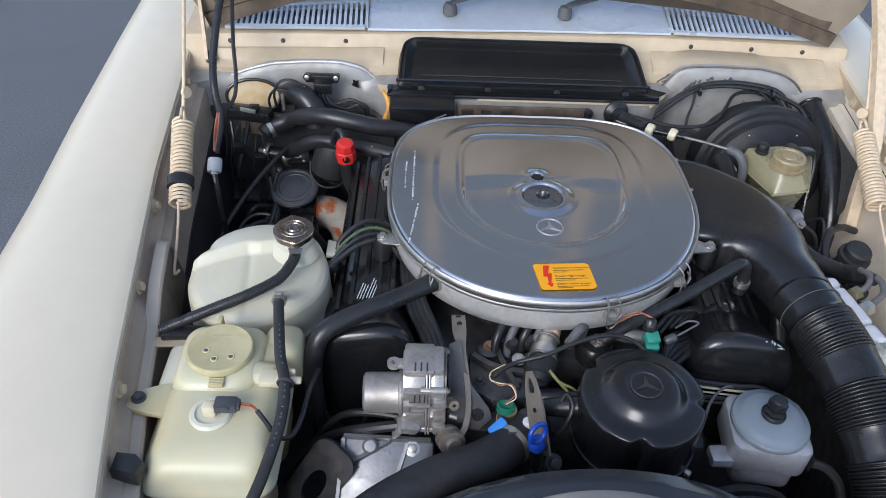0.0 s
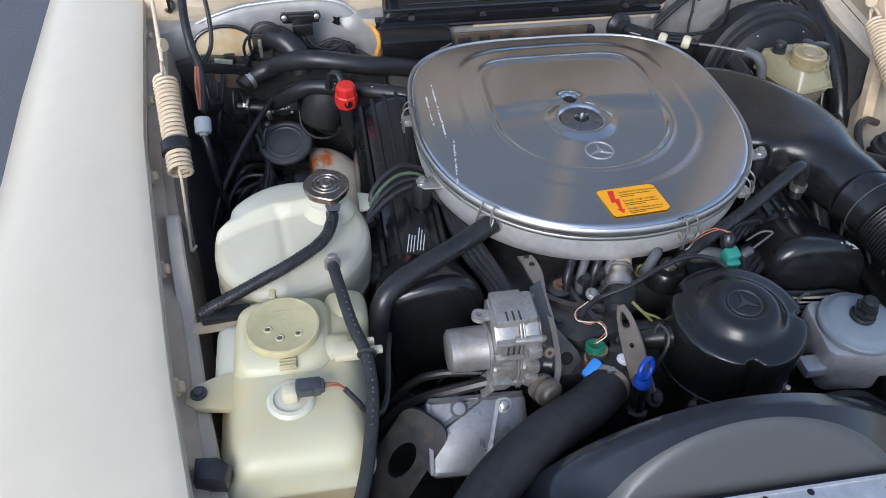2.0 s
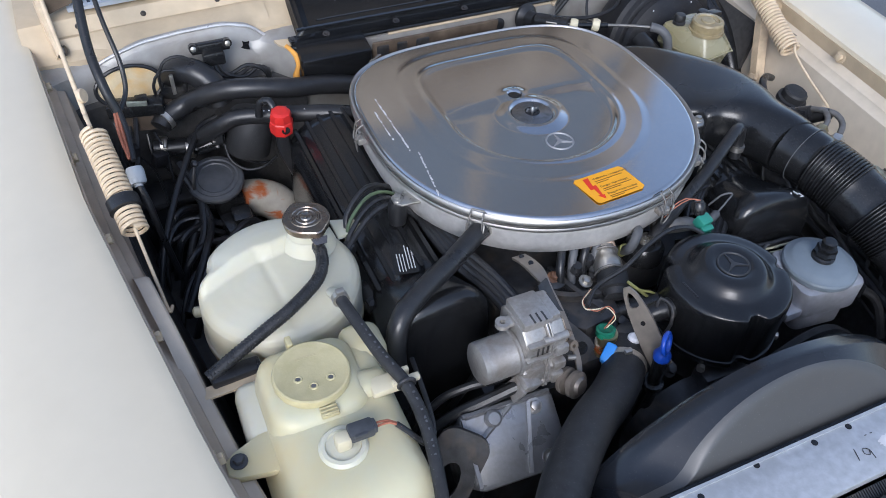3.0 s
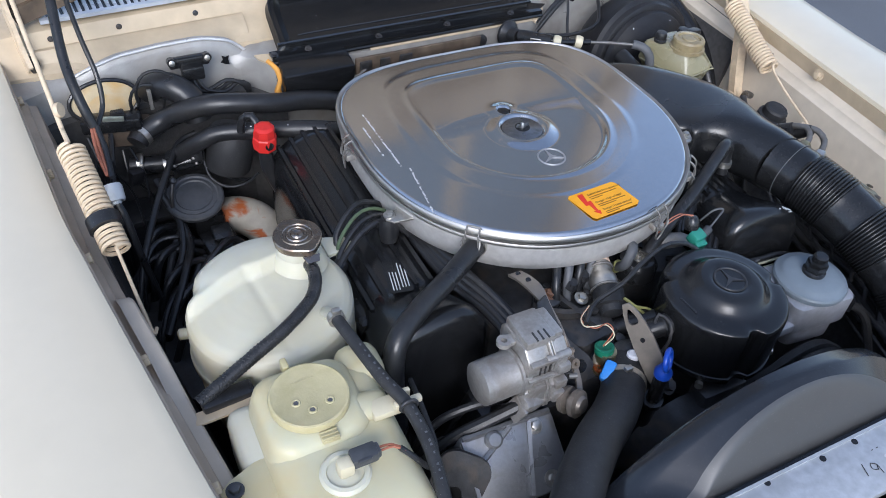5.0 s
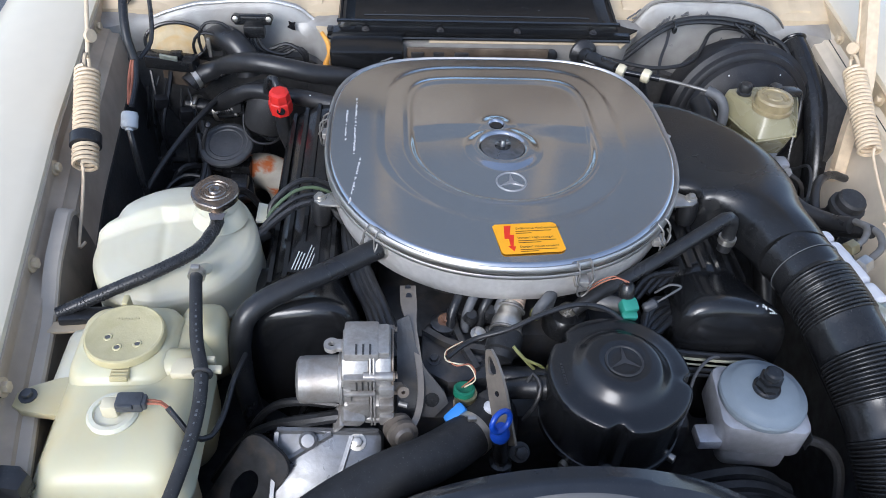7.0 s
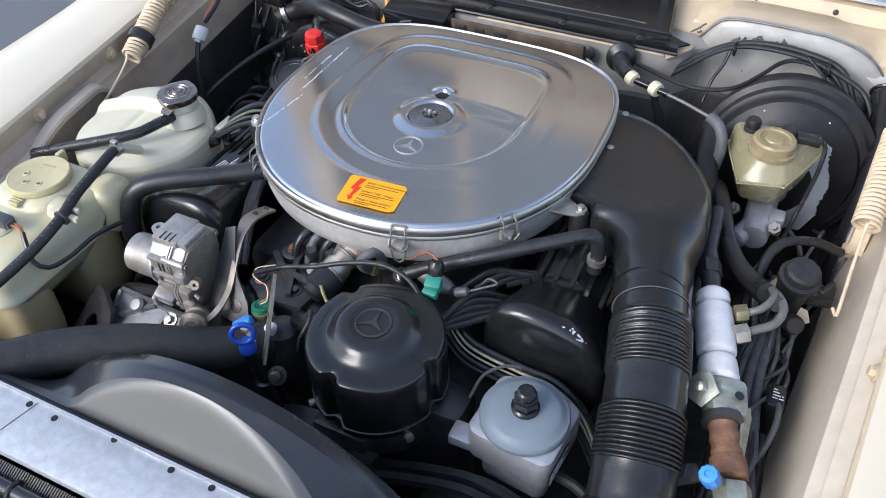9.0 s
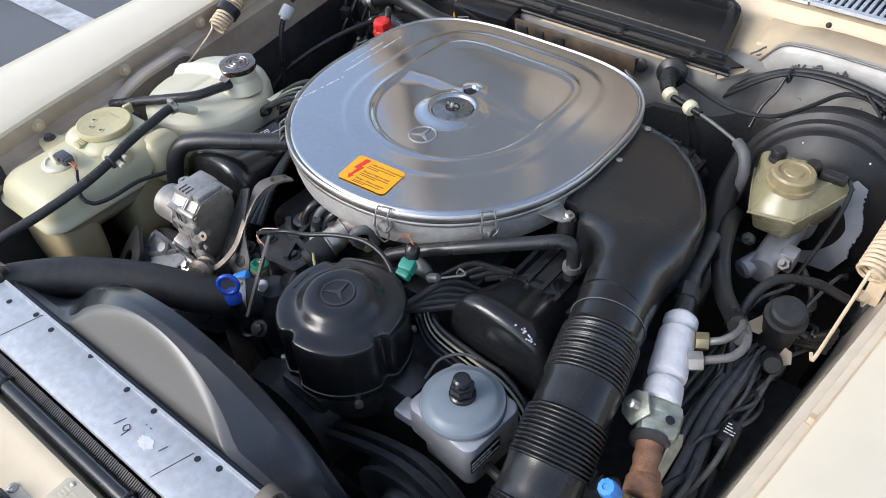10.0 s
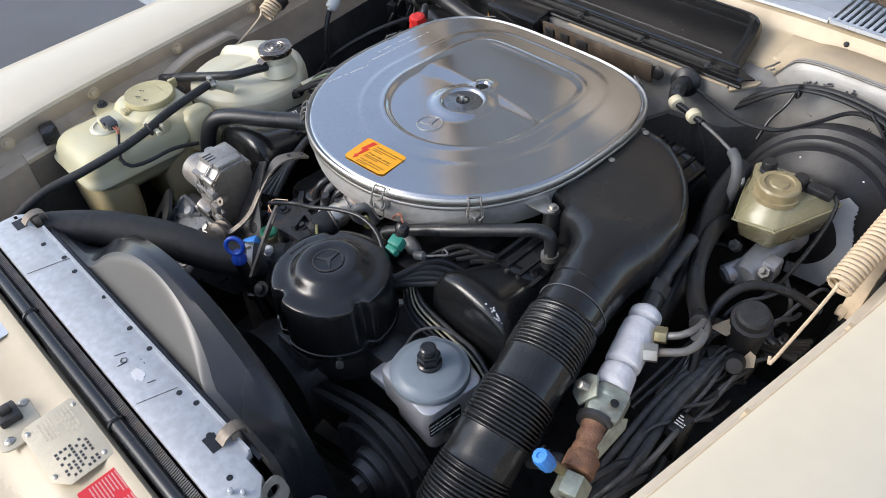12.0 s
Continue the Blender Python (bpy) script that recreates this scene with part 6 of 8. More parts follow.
part("flange_plate", ring_plate(round_outline(0.060, 0.140, 0.020, 6), [(0.013 * c, 0.026 * q + 0.004) for c, q in circle(1, 28)], 0.005, Matrix.Translation((-0.306, 0.560, 0.738)) @ turn(52, -38, 0) @ turn(0, 0, -66)), M_DARKSTEEL, casing, "dark grey steel plate with an oval hole")
for x, y in ((0.032, 0.030), (0.034, -0.030)):
    part("bolt", bolt(CM @ Vector((x, y, 0.056)), CM.to_3x3() @ Vector((0, 0, 1)), 0.006), M_STEEL, casing)

# ---- hoses ----


def hose(name, pts, r, material, label, category="hose", ends=None, group="", seg=14):
    """A bent hose; ends: clamps as (place, axis, radius)."""
    h = thing(name, pts[-1], label, category, group)
    part("tube", tube(pts, r, seg), material, h)
    for at, axis, rr_ in ends or ():
        part("clamp", join(lathe([(rr_, -0.004), (rr_ + 0.0015, -0.004), (rr_ + 0.0015, 0.004), (rr_, 0.004)], facing(at, axis), 28), box(Vector(at) + Vector((0, 0, rr_ + 0.003)), (0.010, 0.007, 0.006), 0.0015)), M_STEEL, h, "shiny hose clamp")
    return h


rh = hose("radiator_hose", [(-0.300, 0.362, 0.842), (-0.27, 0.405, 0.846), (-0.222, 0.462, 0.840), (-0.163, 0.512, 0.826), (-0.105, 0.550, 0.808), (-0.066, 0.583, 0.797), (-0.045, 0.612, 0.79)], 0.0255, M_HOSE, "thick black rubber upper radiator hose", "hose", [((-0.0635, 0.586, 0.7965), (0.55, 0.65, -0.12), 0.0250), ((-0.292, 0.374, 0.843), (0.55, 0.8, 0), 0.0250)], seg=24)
part("blue_clamp_screw", box((-0.079, 0.600, 0.811), (0.026, 0.014, 0.015), 0.004, turn(0, -25, 35)), M_BLUELIGHT, rh)
th = thing("thermostat_housing", (-0.04, 0.61, 0.70), "cast thermostat housing with sensors", "housing")
part("body", join(lathe([(0.032, 0), (0.030, 0.05), (0.026, 0.07), (0.020, 0.085), (0.010, 0.09)], Matrix.Translation((-0.036, 0.615, 0.725)), 24), box((-0.03, 0.65, 0.76), (0.07, 0.06, 0.05), 0.012)), M_DARKSTEEL, th)
part("white_sensor", lathe([(0.0075, 0), (0.0075, 0.012), (0.005, 0.014)], Matrix.Translation((-0.042, 0.604, 0.808)), 16), M_WHITE, th, "white plastic sensor head")
part("green_sensor", lathe([(0.0095, -0.002), (0.0118, 0.0), (0.0118, 0.008), (0.009, 0.009), (0.006, 0.007)], Matrix.Translation((-0.069, 0.624, 0.816)) @ turn(-10, 0), 20), M_GREEN, th, "green collar of a temperature sensor")
part("sensor_base", lathe([(0.013, 0), (0.012, 0.035)], Matrix.Translation((-0.067, 0.622, 0.785)), 16), M_BRASS, th)
for k in range(2):
    o = 0.003 * k
    part("sensor_lead", tube([(-0.069 - o, 0.625, 0.826), (-0.058, 0.626 + o, 0.838 + o), (-0.064, 0.636, 0.848 + o), (-0.078, 0.640 - o, 0.848), (-0.089 + o, 0.645, 0.848), (-0.088, 0.655, 0.852), (-0.070, 0.666, 0.854)], 0.0008, 6, 0.002), (M_IVORY, M_COPPER)[k], th, "thin pale sensor wire")
part("sensor_wrap", lathe([(0.0125, 0), (0.0132, 0.004), (0.0126, 0.008), (0.0132, 0.012), (0.012, 0.018)], Matrix.Translation((-0.067, 0.621, 0.790)) @ turn(-10), 18), M_CERAM, th)
ln = Vector((-0.80, -0.52, 0.30)).normalized()
lu = (Vector((-0.020, 0.597, 0.825)) - Vector((-0.041, 0.624, 0.865)))
lu = (lu - ln * lu.dot(ln)).normalized()
LS = Matrix((ln.cross(lu), lu, ln)).transposed().to_4x4()
LS.translation = Vector((-0.041, 0.624, 0.865))
part("lifting_strap", ring_plate([(-0.003, -0.017), (0.003, -0.017), (0.007, -0.006), (0.0095, 0.010), (0.011, 0.030), (0.0105, 0.055), (0.010, 0.085), (-0.010, 0.085), (-0.0105, 0.060), (-0.010, 0.035), (-0.0085, 0.012), (-0.006, -0.006)], [(0.0, -0.010), (0.0015, -0.0085), (0.003, -0.004), (0.0042, 0.002), (0.0045, 0.006), (0.0035, 0.009), (0.0, 0.010), (-0.0035, 0.009), (-0.0045, 0.006), (-0.0042, 0.002), (-0.003, -0.004), (-0.0015, -0.0085)], 0.0032, LS @ Matrix.Diagonal((1.35, 1, 1, 1))), M_STRAP, th, "grey steel lifting strap with an oval eye")
part("strap_hole", lathe([(0.003, 0), (0.003, 0.0005), (0.001, 0.0006)], LS @ Matrix.Translation((0.001, 0.030, 0.0032)), 12), M_BLACK, th)
dip = thing("dipstick", (-0.036, 0.560, 0.70), "blue oil dipstick with a ring handle", "dipstick")
part("ring_handle", donut((-0.039, 0.558, 0.858), (0.55, -0.75, 0.25), 0.0118, 0.0031, 32, 10), M_BLUE, dip, "bright blue plastic ring")
part("collar", lathe([(0.0045, -0.014), (0.0100, -0.014), (0.0105, -0.008), (0.008, -0.004), (0.005, 0.004)], Matrix.Translation((-0.038, 0.559, 0.845)), 20), M_BLUE, dip)
part("guide_tube", tube([(-0.038, 0.559, 0.832), (-0.034, 0.562, 0.80), (-0.026, 0.570, 0.74), (-0.02, 0.58, 0.68)], 0.0085, 12), M_BLACK, dip)
part("guide_flange", lathe([(0.0085, -0.006), (0.0130, -0.005), (0.0130, 0.004), (0.0085, 0.006)], facing((-0.0305, 0.566, 0.772), (0.12, 0.12, -1)), 22), M_BLACK, dip)
part("guide_bolt", bolt((-0.012, 0.566, 0.79), (0.2, -0.6, 0.7), 0.007), M_DARKSTEEL, dip)
hose("breather_hose", [(-0.150, 0.792, 0.882), (-0.167, 0.780, 0.885), (-0.215, 0.749, 0.883), (-0.272, 0.716, 0.880), (-0.303, 0.696, 0.870), (-0.315, 0.683, 0.840), (-0.316, 0.672, 0.78), (-0.308, 0.665, 0.68)], 0.0125, M_RUBBER, "black bent breather hose from the air cleaner", "hose", [((-0.160, 0.785, 0.8845), (0.8, 0.6, 0), 0.0125)], seg=18)
hose("breather_pipe", [(0.066, 0.727, 0.836), (0.089, 0.737, 0.848), (0.165, 0.769, 0.874), (0.235, 0.806, 0.892), (0.261, 0.820, 0.898), (0.273, 0.825, 0.892), (0.276, 0.825, 0.872), (0.275, 0.822, 0.845)], 0.0086, M_RUBBER, "black breather pipe leading to the valve cover", "hose", [((0.2755, 0.8235, 0.862), (0, 0, 1), 0.0096)], seg=18)
BL = [(-0.356, 0.834, 0.884), (-0.358, 0.808, 0.888), (-0.372, 0.778, 0.886), (-0.41, 0.752, 0.880), (-0.45, 0.737, 0.870), (-0.49, 0.724, 0.858), (-0.517, 0.715, 0.850)]
ovh = hose("tank_overflow_hose", BL, 0.0072, M_RUBBER, "braided black overflow hose on the expansion tank", "hose", seg=14)
strands = []
path = spline(BL, 0.004)
for turns, k in [(q, j) for q in (9, -9) for j in range(7)]:
    coil = []
    for i, p in enumerate(path):
        d = (path[min(i + 1, len(path) - 1)] - path[max(i - 1, 0)]).normalized()
        side = d.cross(Vector((0, 0, 1))).normalized()
        a = 2 * math.pi * (turns * i / len(path) + k / 7)
        coil.append(p + 0.0073 * (side * math.cos(a) + side.cross(d) * math.sin(a)))
    strands.append(sweep(coil, lambda t: [(-0.0009, 0), (0.0, 0.0005), (0.0009, 0), (0, -0.0005)]))
braid = part("braid", join(*strands), M_BRAID, ovh, "woven grey black textile braid", 60)
tagged(braid, "woven grey black textile braid", kind="stuff")
rth = hose("tank_return_hose", [(-0.361, 0.742, 0.888), (-0.361, 0.728, 0.895), (-0.355, 0.690, 0.893), (-0.346, 0.640, 0.889), (-0.335, 0.600, 0.884), (-0.334, 0.55, 0.874), (-0.345, 0.49, 0.860), (-0.362, 0.43, 0.845), (-0.365, 0.37, 0.82)], 0.0068, M_HOSE, "black rubber hose clipped to the washer tank", "hose", [((-0.361, 0.731, 0.894), (0, -1, 0.1), 0.0080)], seg=14)
rth_path = spline([(-0.355, 0.690, 0.893), (-0.346, 0.640, 0.889), (-0.335, 0.600, 0.884), (-0.334, 0.55, 0.874), (-0.345, 0.49, 0.860)], 0.002)
rq = random.Random(8)
for k in range(18):
    i = 4 + 4 * k + (12 if k > 7 else 0) + rq.randint(0, 2)
    if i < len(rth_path) - 1:
        d = rth_path[i + 1] - rth_path[i]
        part("print_mark", box((0, 0, 0), (rq.uniform(0.0016, 0.0034), rq.uniform(0.0012, 0.0030), 0.0005), 0, Matrix.Translation(rth_path[i] + Vector((0.0008, 0.0004, 0.0069))) @ turn(0, 0, math.degrees(math.atan2(d.y, d.x)))), M_DUSTHAZE, rth)
hose("tank_spigot", [(-0.361, 0.765, 0.870), (-0.361, 0.748, 0.884), (-0.361, 0.736, 0.892)], 0.007, M_TANK, "white plastic outlet spigot of the expansion tank", "spigot")
wc = thing("hose_clip", (-0.336, 0.602, 0.884), "black metal spring clip round a hose", "clip")
part("band", donut((-0.3345, 0.602, 0.884), (0, -1, -0.1), 0.0085, 0.0022, 24, 8), M_DARKSTEEL, wc)

# heater hoses at the firewall
hose("heater_hose", [(-0.484, 1.270, 0.806), (-0.468, 1.282, 0.816), (-0.435, 1.285, 0.828), (-0.40, 1.265, 0.850), (-0.36, 1.245, 0.862), (-0.31, 1.235, 0.858), (-0.27, 1.237, 0.848), (-0.22, 1.245, 0.838), (-0.16, 1.252, 0.815), (-0.11, 1.25, 0.76)], 0.0158, M_RUBBER, "fat black heater hose along the firewall", "hose", [((-0.474, 1.279, 0.814), (0.8, 0.5, 0.3), 0.018)], seg=20)
hose("heater_hose", [(-0.440, 1.255, 0.775), (-0.40, 1.228, 0.812), (-0.37, 1.218, 0.828), (-0.32, 1.200, 0.832), (-0.27, 1.175, 0.838), (-0.22, 1.155, 0.838), (-0.16, 1.15, 0.82)], 0.0130, M_RUBBER, "thin black heater hose beside the valve cover", "hose", seg=18)
hose("heater_hose", [(-0.445, 1.345, 0.85), (-0.430, 1.325, 0.865), (-0.410, 1.305, 0.868), (-0.39, 1.29, 0.850), (-0.385, 1.28, 0.82)], 0.021, M_RUBBER, "short black elbow hose at the firewall", "hose", seg=18)
hl_ = [Vector(p) for p in ((-0.37, 1.218, 0.828), (-0.32, 1.200, 0.832), (-0.27, 1.175, 0.838))]
pr = thing("hose_print", (-0.33, 1.196, 0.84), "row of white printed marks along a heater hose", "print")
rp_ = random.Random(14)
for k in range(13):
    p = spline(hl_, 0.002)[4 + 4 * k]
    part("mark", box(p + Vector((0, -0.0062, 0.0117)), (rp_.uniform(0.002, 0.005), 0.0016, 0.0006), 0, turn(28, 0, -24)), M_WHITEINK, pr)
hv = thing("heater_valve", (-0.40, 1.26, 0.70), "black heater valve with metal clamps", "valve")
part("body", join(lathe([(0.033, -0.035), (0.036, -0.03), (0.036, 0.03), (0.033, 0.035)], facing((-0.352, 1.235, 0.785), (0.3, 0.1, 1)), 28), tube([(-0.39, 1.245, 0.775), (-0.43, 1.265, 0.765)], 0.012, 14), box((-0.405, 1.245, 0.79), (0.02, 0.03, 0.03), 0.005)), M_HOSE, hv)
for at, axis in (((-0.481, 1.295, 0.803), (0.8, 0.5, 0.3)), ((-0.483, 1.290, 0.754), (0.9, -0.2, 0.1)), ((-0.445, 1.279, 0.749), (0.9, -0.2, 0.1))):
    part("clamp", lathe([(0.0155, -0.0045), (0.017, -0.0045), (0.017, 0.0045), (0.0155, 0.0045)], facing(at, axis), 24), M_STEEL, hv, "zinc plated hose clamp")
    part("clamp_screw", lathe([(0.0035, -0.006), (0.0035, 0.006), (0.002, 0.008)], facing(Vector(at) + Vector((0, -0.012, 0.014)), (0.2, 0.6, 0.5)), 10), M_STEEL, hv)
part("stub_pipe", tube([(-0.50, 1.293, 0.753), (-0.46, 1.284, 0.751), (-0.42, 1.272, 0.756)], 0.0145, 14), M_RUBBER, hv)
part("solenoid", join(lathe([(0.010, -0.022), (0.012, -0.02), (0.012, 0.014), (0.009, 0.016), (0.009, 0.026)], facing((-0.418, 1.248, 0.770), (1, -0.15, 0.2)), 20), box((-0.400, 1.245, 0.781), (0.016, 0.022, 0.012), 0.002)), M_BLACK, hv, "small black solenoid")
for p in ((-0.437, 1.246, 0.766), (-0.409, 1.236, 0.780), (-0.405, 1.238, 0.768)):
    part("terminal", lathe([(0.0028, 0), (0.0028, 0.008), (0.0015, 0.009)], facing(p, (-0.3, -0.7, 0.6)), 10), M_DULL, hv)
hn = thing("vacuum_diaphragm", (-0.424, 1.21, 0.66), "round black ribbed vacuum diaphragm housing", "diaphragm")
part("disc", lathe([(0.030, -0.035), (0.044, -0.012), (0.050, -0.010), (0.050, -0.004), (0.047, -0.001), (0.041, 0.0005), (0.038, -0.001), (0.032, 0.0005), (0.030, -0.001), (0.018, 0.0002), (0.006, 0.0015), (0.002, 0.001)], facing((-0.424, 1.202, 0.736), (-0.05, -0.30, 0.95)) @ Matrix.Scale(0.90, 4), 48), M_DUSTY, hn, "", 30)
part("bracket", box((-0.41, 1.20, 0.685), (0.05, 0.04, 0.035), 0.008), M_BLACK, hn)
sep = thing("exhaust_pipe_shield", (-0.355, 1.21, 0.60), "cream metal elbow heavily stained with orange rust", "pipe")
part("elbow", tube([(-0.40, 1.225, 0.650), (-0.375, 1.215, 0.668), (-0.345, 1.20, 0.668), (-0.325, 1.175, 0.655), (-0.32, 1.15, 0.62), (-0.32, 1.13, 0.56)], 0.032, 24), M_CERAM, sep)
rc = thing("red_test_cap", (-0.317, 1.148, 0.80), "red plastic cap with a dark hole on a black hose", "cap")
part("cap", join(lathe([(0.0175, 0), (0.0185, 0.012), (0.0175, 0.020), (0.0160, 0.022), (0.0165, 0.028), (0.0150, 0.036), (0.010, 0.0385)], Matrix.Translation((-0.317, 1.148, 0.836)) @ turn(8, 0), 8)), M_RED, rc, "faceted red plastic cap", 25)
part("hole", lathe([(0.0062, 0), (0.0062, 0.002), (0.004, 0.0022)], facing((-0.315, 1.1308, 0.846), (0.05, -1, 0.05)), 16), M_BLACK, rc)
part("hose", tube([(-0.317, 1.149, 0.838), (-0.316, 1.147, 0.80), (-0.308, 1.145, 0.775), (-0.296, 1.138, 0.74), (-0.285, 1.13, 0.71)], 0.011, 14), M_RUBBER, rc)
part("hook_tube", tube([(-0.322, 1.160, 0.862), (-0.326, 1.172, 0.876), (-0.338, 1.182, 0.868), (-0.342, 1.184, 0.845)], 0.006, 10), M_RUBBER, rc)
rl = thing("relay_connector", (-0.377, 1.335, 0.87), "black plug socket screwed to the firewall", "connector")
part("body", join(box((-0.377, 1.333, 0.893), (0.062, 0.014, 0.016), 0.003), box((-0.375, 1.325, 0.878), (0.034, 0.020, 0.022), 0.003), *[lathe([(0.007, 0), (0.007, 0.012)], facing((x, 1.335, 0.896), (0, -1, 0.2)), 12) for x in (-0.404, -0.35)]), M_BLACK, rl)
for k in range(3):
    part("wire", tube([(-0.383 + 0.006 * k, 1.322, 0.868), (-0.378 + 0.008 * k, 1.315, 0.850), (-0.355 + 0.012 * k, 1.318, 0.846 - 0.004 * k), (-0.325 + 0.008 * k, 1.322, 0.855 - 0.004 * k), (-0.300 + 0.004 * k, 1.318, 0.842), (-0.292, 1.315, 0.815)], 0.0032, 7), M_RUBBER, rl)
for x in (-0.404, -0.35):
    part("screw", lathe([(0.0045, 0), (0.0045, 0.001), (0.002, 0.002)], facing((x, 1.3225, 0.8985), (0, -1, 0.2)), 12), M_STEEL, rl)
part("spare_hole", prism([(-0.007, 0.0), (-0.003, 0.004), (-0.004, 0.011), (0.002, 0.008), (0.008, 0.009), (0.006, 0.003), (0.007, -0.006), (0.0, -0.004)], 0.001, facing((-0.318, 1.353, 0.870), (0.05, -1, 0.1))), M_BLACK, rl, "torn dark hole in the panel")
fu = thing("rubber_grommet_hatch", (-0.515, 1.31, 0.82), "orange cream round opening with black edge on the firewall", "hatch")
part("disc", prism([(0.050 * c, 0.031 * q) for c, q in circle(1, 36)], 0.004, facing((-0.511, 1.343, 0.846), (0.05, -0.95, 0.28))), M_HATCH, fu, "cream primer patch with orange stains")
part("edge", tube([facing((-0.511, 1.338, 0.847), (0.05, -0.95, 0.28)) @ Vector((0.051 * c, 0.032 * q, 0)) for c, q in circle(1, 28) + circle(1, 28)[:1]], 0.0032, 8), M_RUBBER, fu)
fuse = thing("cable_block", (-0.50, 1.285, 0.80), "dark terminal block with cables below the hatch", "connector")
part("body", join(box((-0.510, 1.290, 0.838), (0.085, 0.03, 0.022), 0.004, turn(0, 0, -12)), box((-0.50, 1.283, 0.852), (0.02, 0.02, 0.012), 0.003)), M_BLACK, fuse)
part("dirty_case", box((-0.492, 1.300, 0.812), (0.075, 0.030, 0.040), 0.005, turn(0, 0, -12)), M_BROWN, fuse, "brown dirt covered relay case")
part("clip_pin", box((-0.448, 1.30, 0.858), (0.006, 0.006, 0.034), 0.001), M_STEEL, fuse)
for k, (r, cx, cz) in enumerate(((0.030, -0.435, 0.872), (0.024, -0.452, 0.858))):
    hose("loop_cable", [(cx - r, 1.315, cz - r), (cx - r, 1.310, cz), (cx - r * 0.5, 1.310, cz + r * 0.8), (cx + r * 0.4, 1.310, cz + r * 0.8), (cx + r, 1.31, cz), (cx + r * 0.9, 1.31, cz - r * 1.2)], 0.0026, M_RUBBER, "thin black cable loop at the firewall", "cable", group="firewall cables", seg=8)

# ---- hood springs ----


def spring(side, top, bottom, hook, arm):
    s = thing("hood_spring", bottom, "cream painted coil spring of the hood with wire hook", "spring", "hood springs")
    a, b = Vector(top), Vector(bottom)
    d = (b - a).normalized()
    u = d.cross(Vector((1, 0, 0))).normalized()
    v = d.cross(u)
    turns, R = 22, 0.0150
    line = [a + (b - a) * (k / (turns * 14)) + (u * math.cos(2 * math.pi * k / 14) + v * math.sin(2 * math.pi * k / 14)) * R for k in range(turns * 14 + 1)]
    cs6 = [(0.0027 * math.cos(2 * math.pi * k / 6), 0.0027 * math.sin(2 * math.pi * k / 6)) for k in range(6)]
    part("coil", sweep(line, lambda t: cs6), M_SPRING, s)
    if side < 0:
        c = a.lerp(b, 0.74)
        part("rubber_band", lathe([(0.017, -0.009), (0.0205, -0.008), (0.0205, 0.008), (0.017, 0.009)], facing(c, d), 28), M_RUBBER, s)
    part("lower_hook", tube([b + u * 0.013, b + d * 0.012 + u * 0.006, Vector(hook).lerp(b, 0.5), Vector(hook), Vector(hook) + Vector((-side * 0.002, -0.006, -0.004)), Vector(hook) + Vector((-side * 0.006, 0.003, -0.003))], 0.0022, 8, 0.004), M_SPRING, s)
    part("upper_hook", tube([a - u * 0.013, a - d * 0.010 - u * 0.010, a - d * 0.026, a - d * 0.020 + u * 0.010, a + u * 0.013], 0.0026, 8, 0.004), M_SPRING, s)
    part("pull_rod", tube([a - d * 0.022] + [Vector(p) for p in arm], 0.0031, 10), M_SPRING, s)
    e = (a - d * 0.022).lerp(Vector(arm[0]), 0.45)
    part("rod_eye", lathe([(0.009, -0.003), (0.010, 0), (0.009, 0.003)], facing(e + Vector((-side * 0.005, -0.003, 0)), (-side, -0.5, 0.3)), 16), M_SPRING, s)
    return s


spring(-1, (-0.571, 1.100, 0.929), (-0.552, 0.962, 0.866), (-0.540, 0.857, 0.828), [(-0.580, 1.18, 0.985), (-0.592, 1.30, 1.09), (-0.600, 1.44, 1.24)])
spring(1, (0.566, 1.150, 0.916), (0.556, 1.020, 0.857), (0.548, 0.905, 0.818), [(0.580, 1.20, 0.955), (0.592, 1.30, 1.06), (0.600, 1.44, 1.24)])
for s in (-1, 1):
    hg = thing("hinge_arm", (s * 0.575, 1.09, 0.76), "cream painted steel hood hinge arm", "hinge", "hood hinges")
    if s > 0:
        part("link", sweep(spline([(0.566, 1.080, 0.766), (0.568, 1.098, 0.82), (0.573, 1.115, 0.865), (0.583, 1.135, 0.90), (0.590, 1.19, 0.96), (0.597, 1.26, 1.03), (0.602, 1.36, 1.12)], 0.01), lambda t: [(-0.010, -0.0075), (0.010, -0.0075), (0.010, 0.0075), (-0.010, 0.0075)]), M_SPRING, hg)
        part("pivot_bolt", bolt((0.561, 1.082, 0.769), (-1, -0.2, 0.2), 0.008), M_SPRING, hg)
        part("pivot_bolt", bolt((0.577, 1.137, 0.898), (-1, -0.2, 0.2), 0.008), M_SPRING, hg)
    else:
        part("link", sweep(spline([(-0.598, 1.37, 0.90), (-0.604, 1.40, 0.94), (-0.610, 1.43, 1.02)], 0.01), lambda t: [(-0.003, -0.016), (0.003, -0.016), (0.003, 0.016), (-0.003, 0.016)]), M_SPRING, hg)
        part("pivot_bolt", bolt((-0.594, 1.378, 0.905), (1, -0.3, 0.2), 0.008), M_DARKSTEEL, hg)

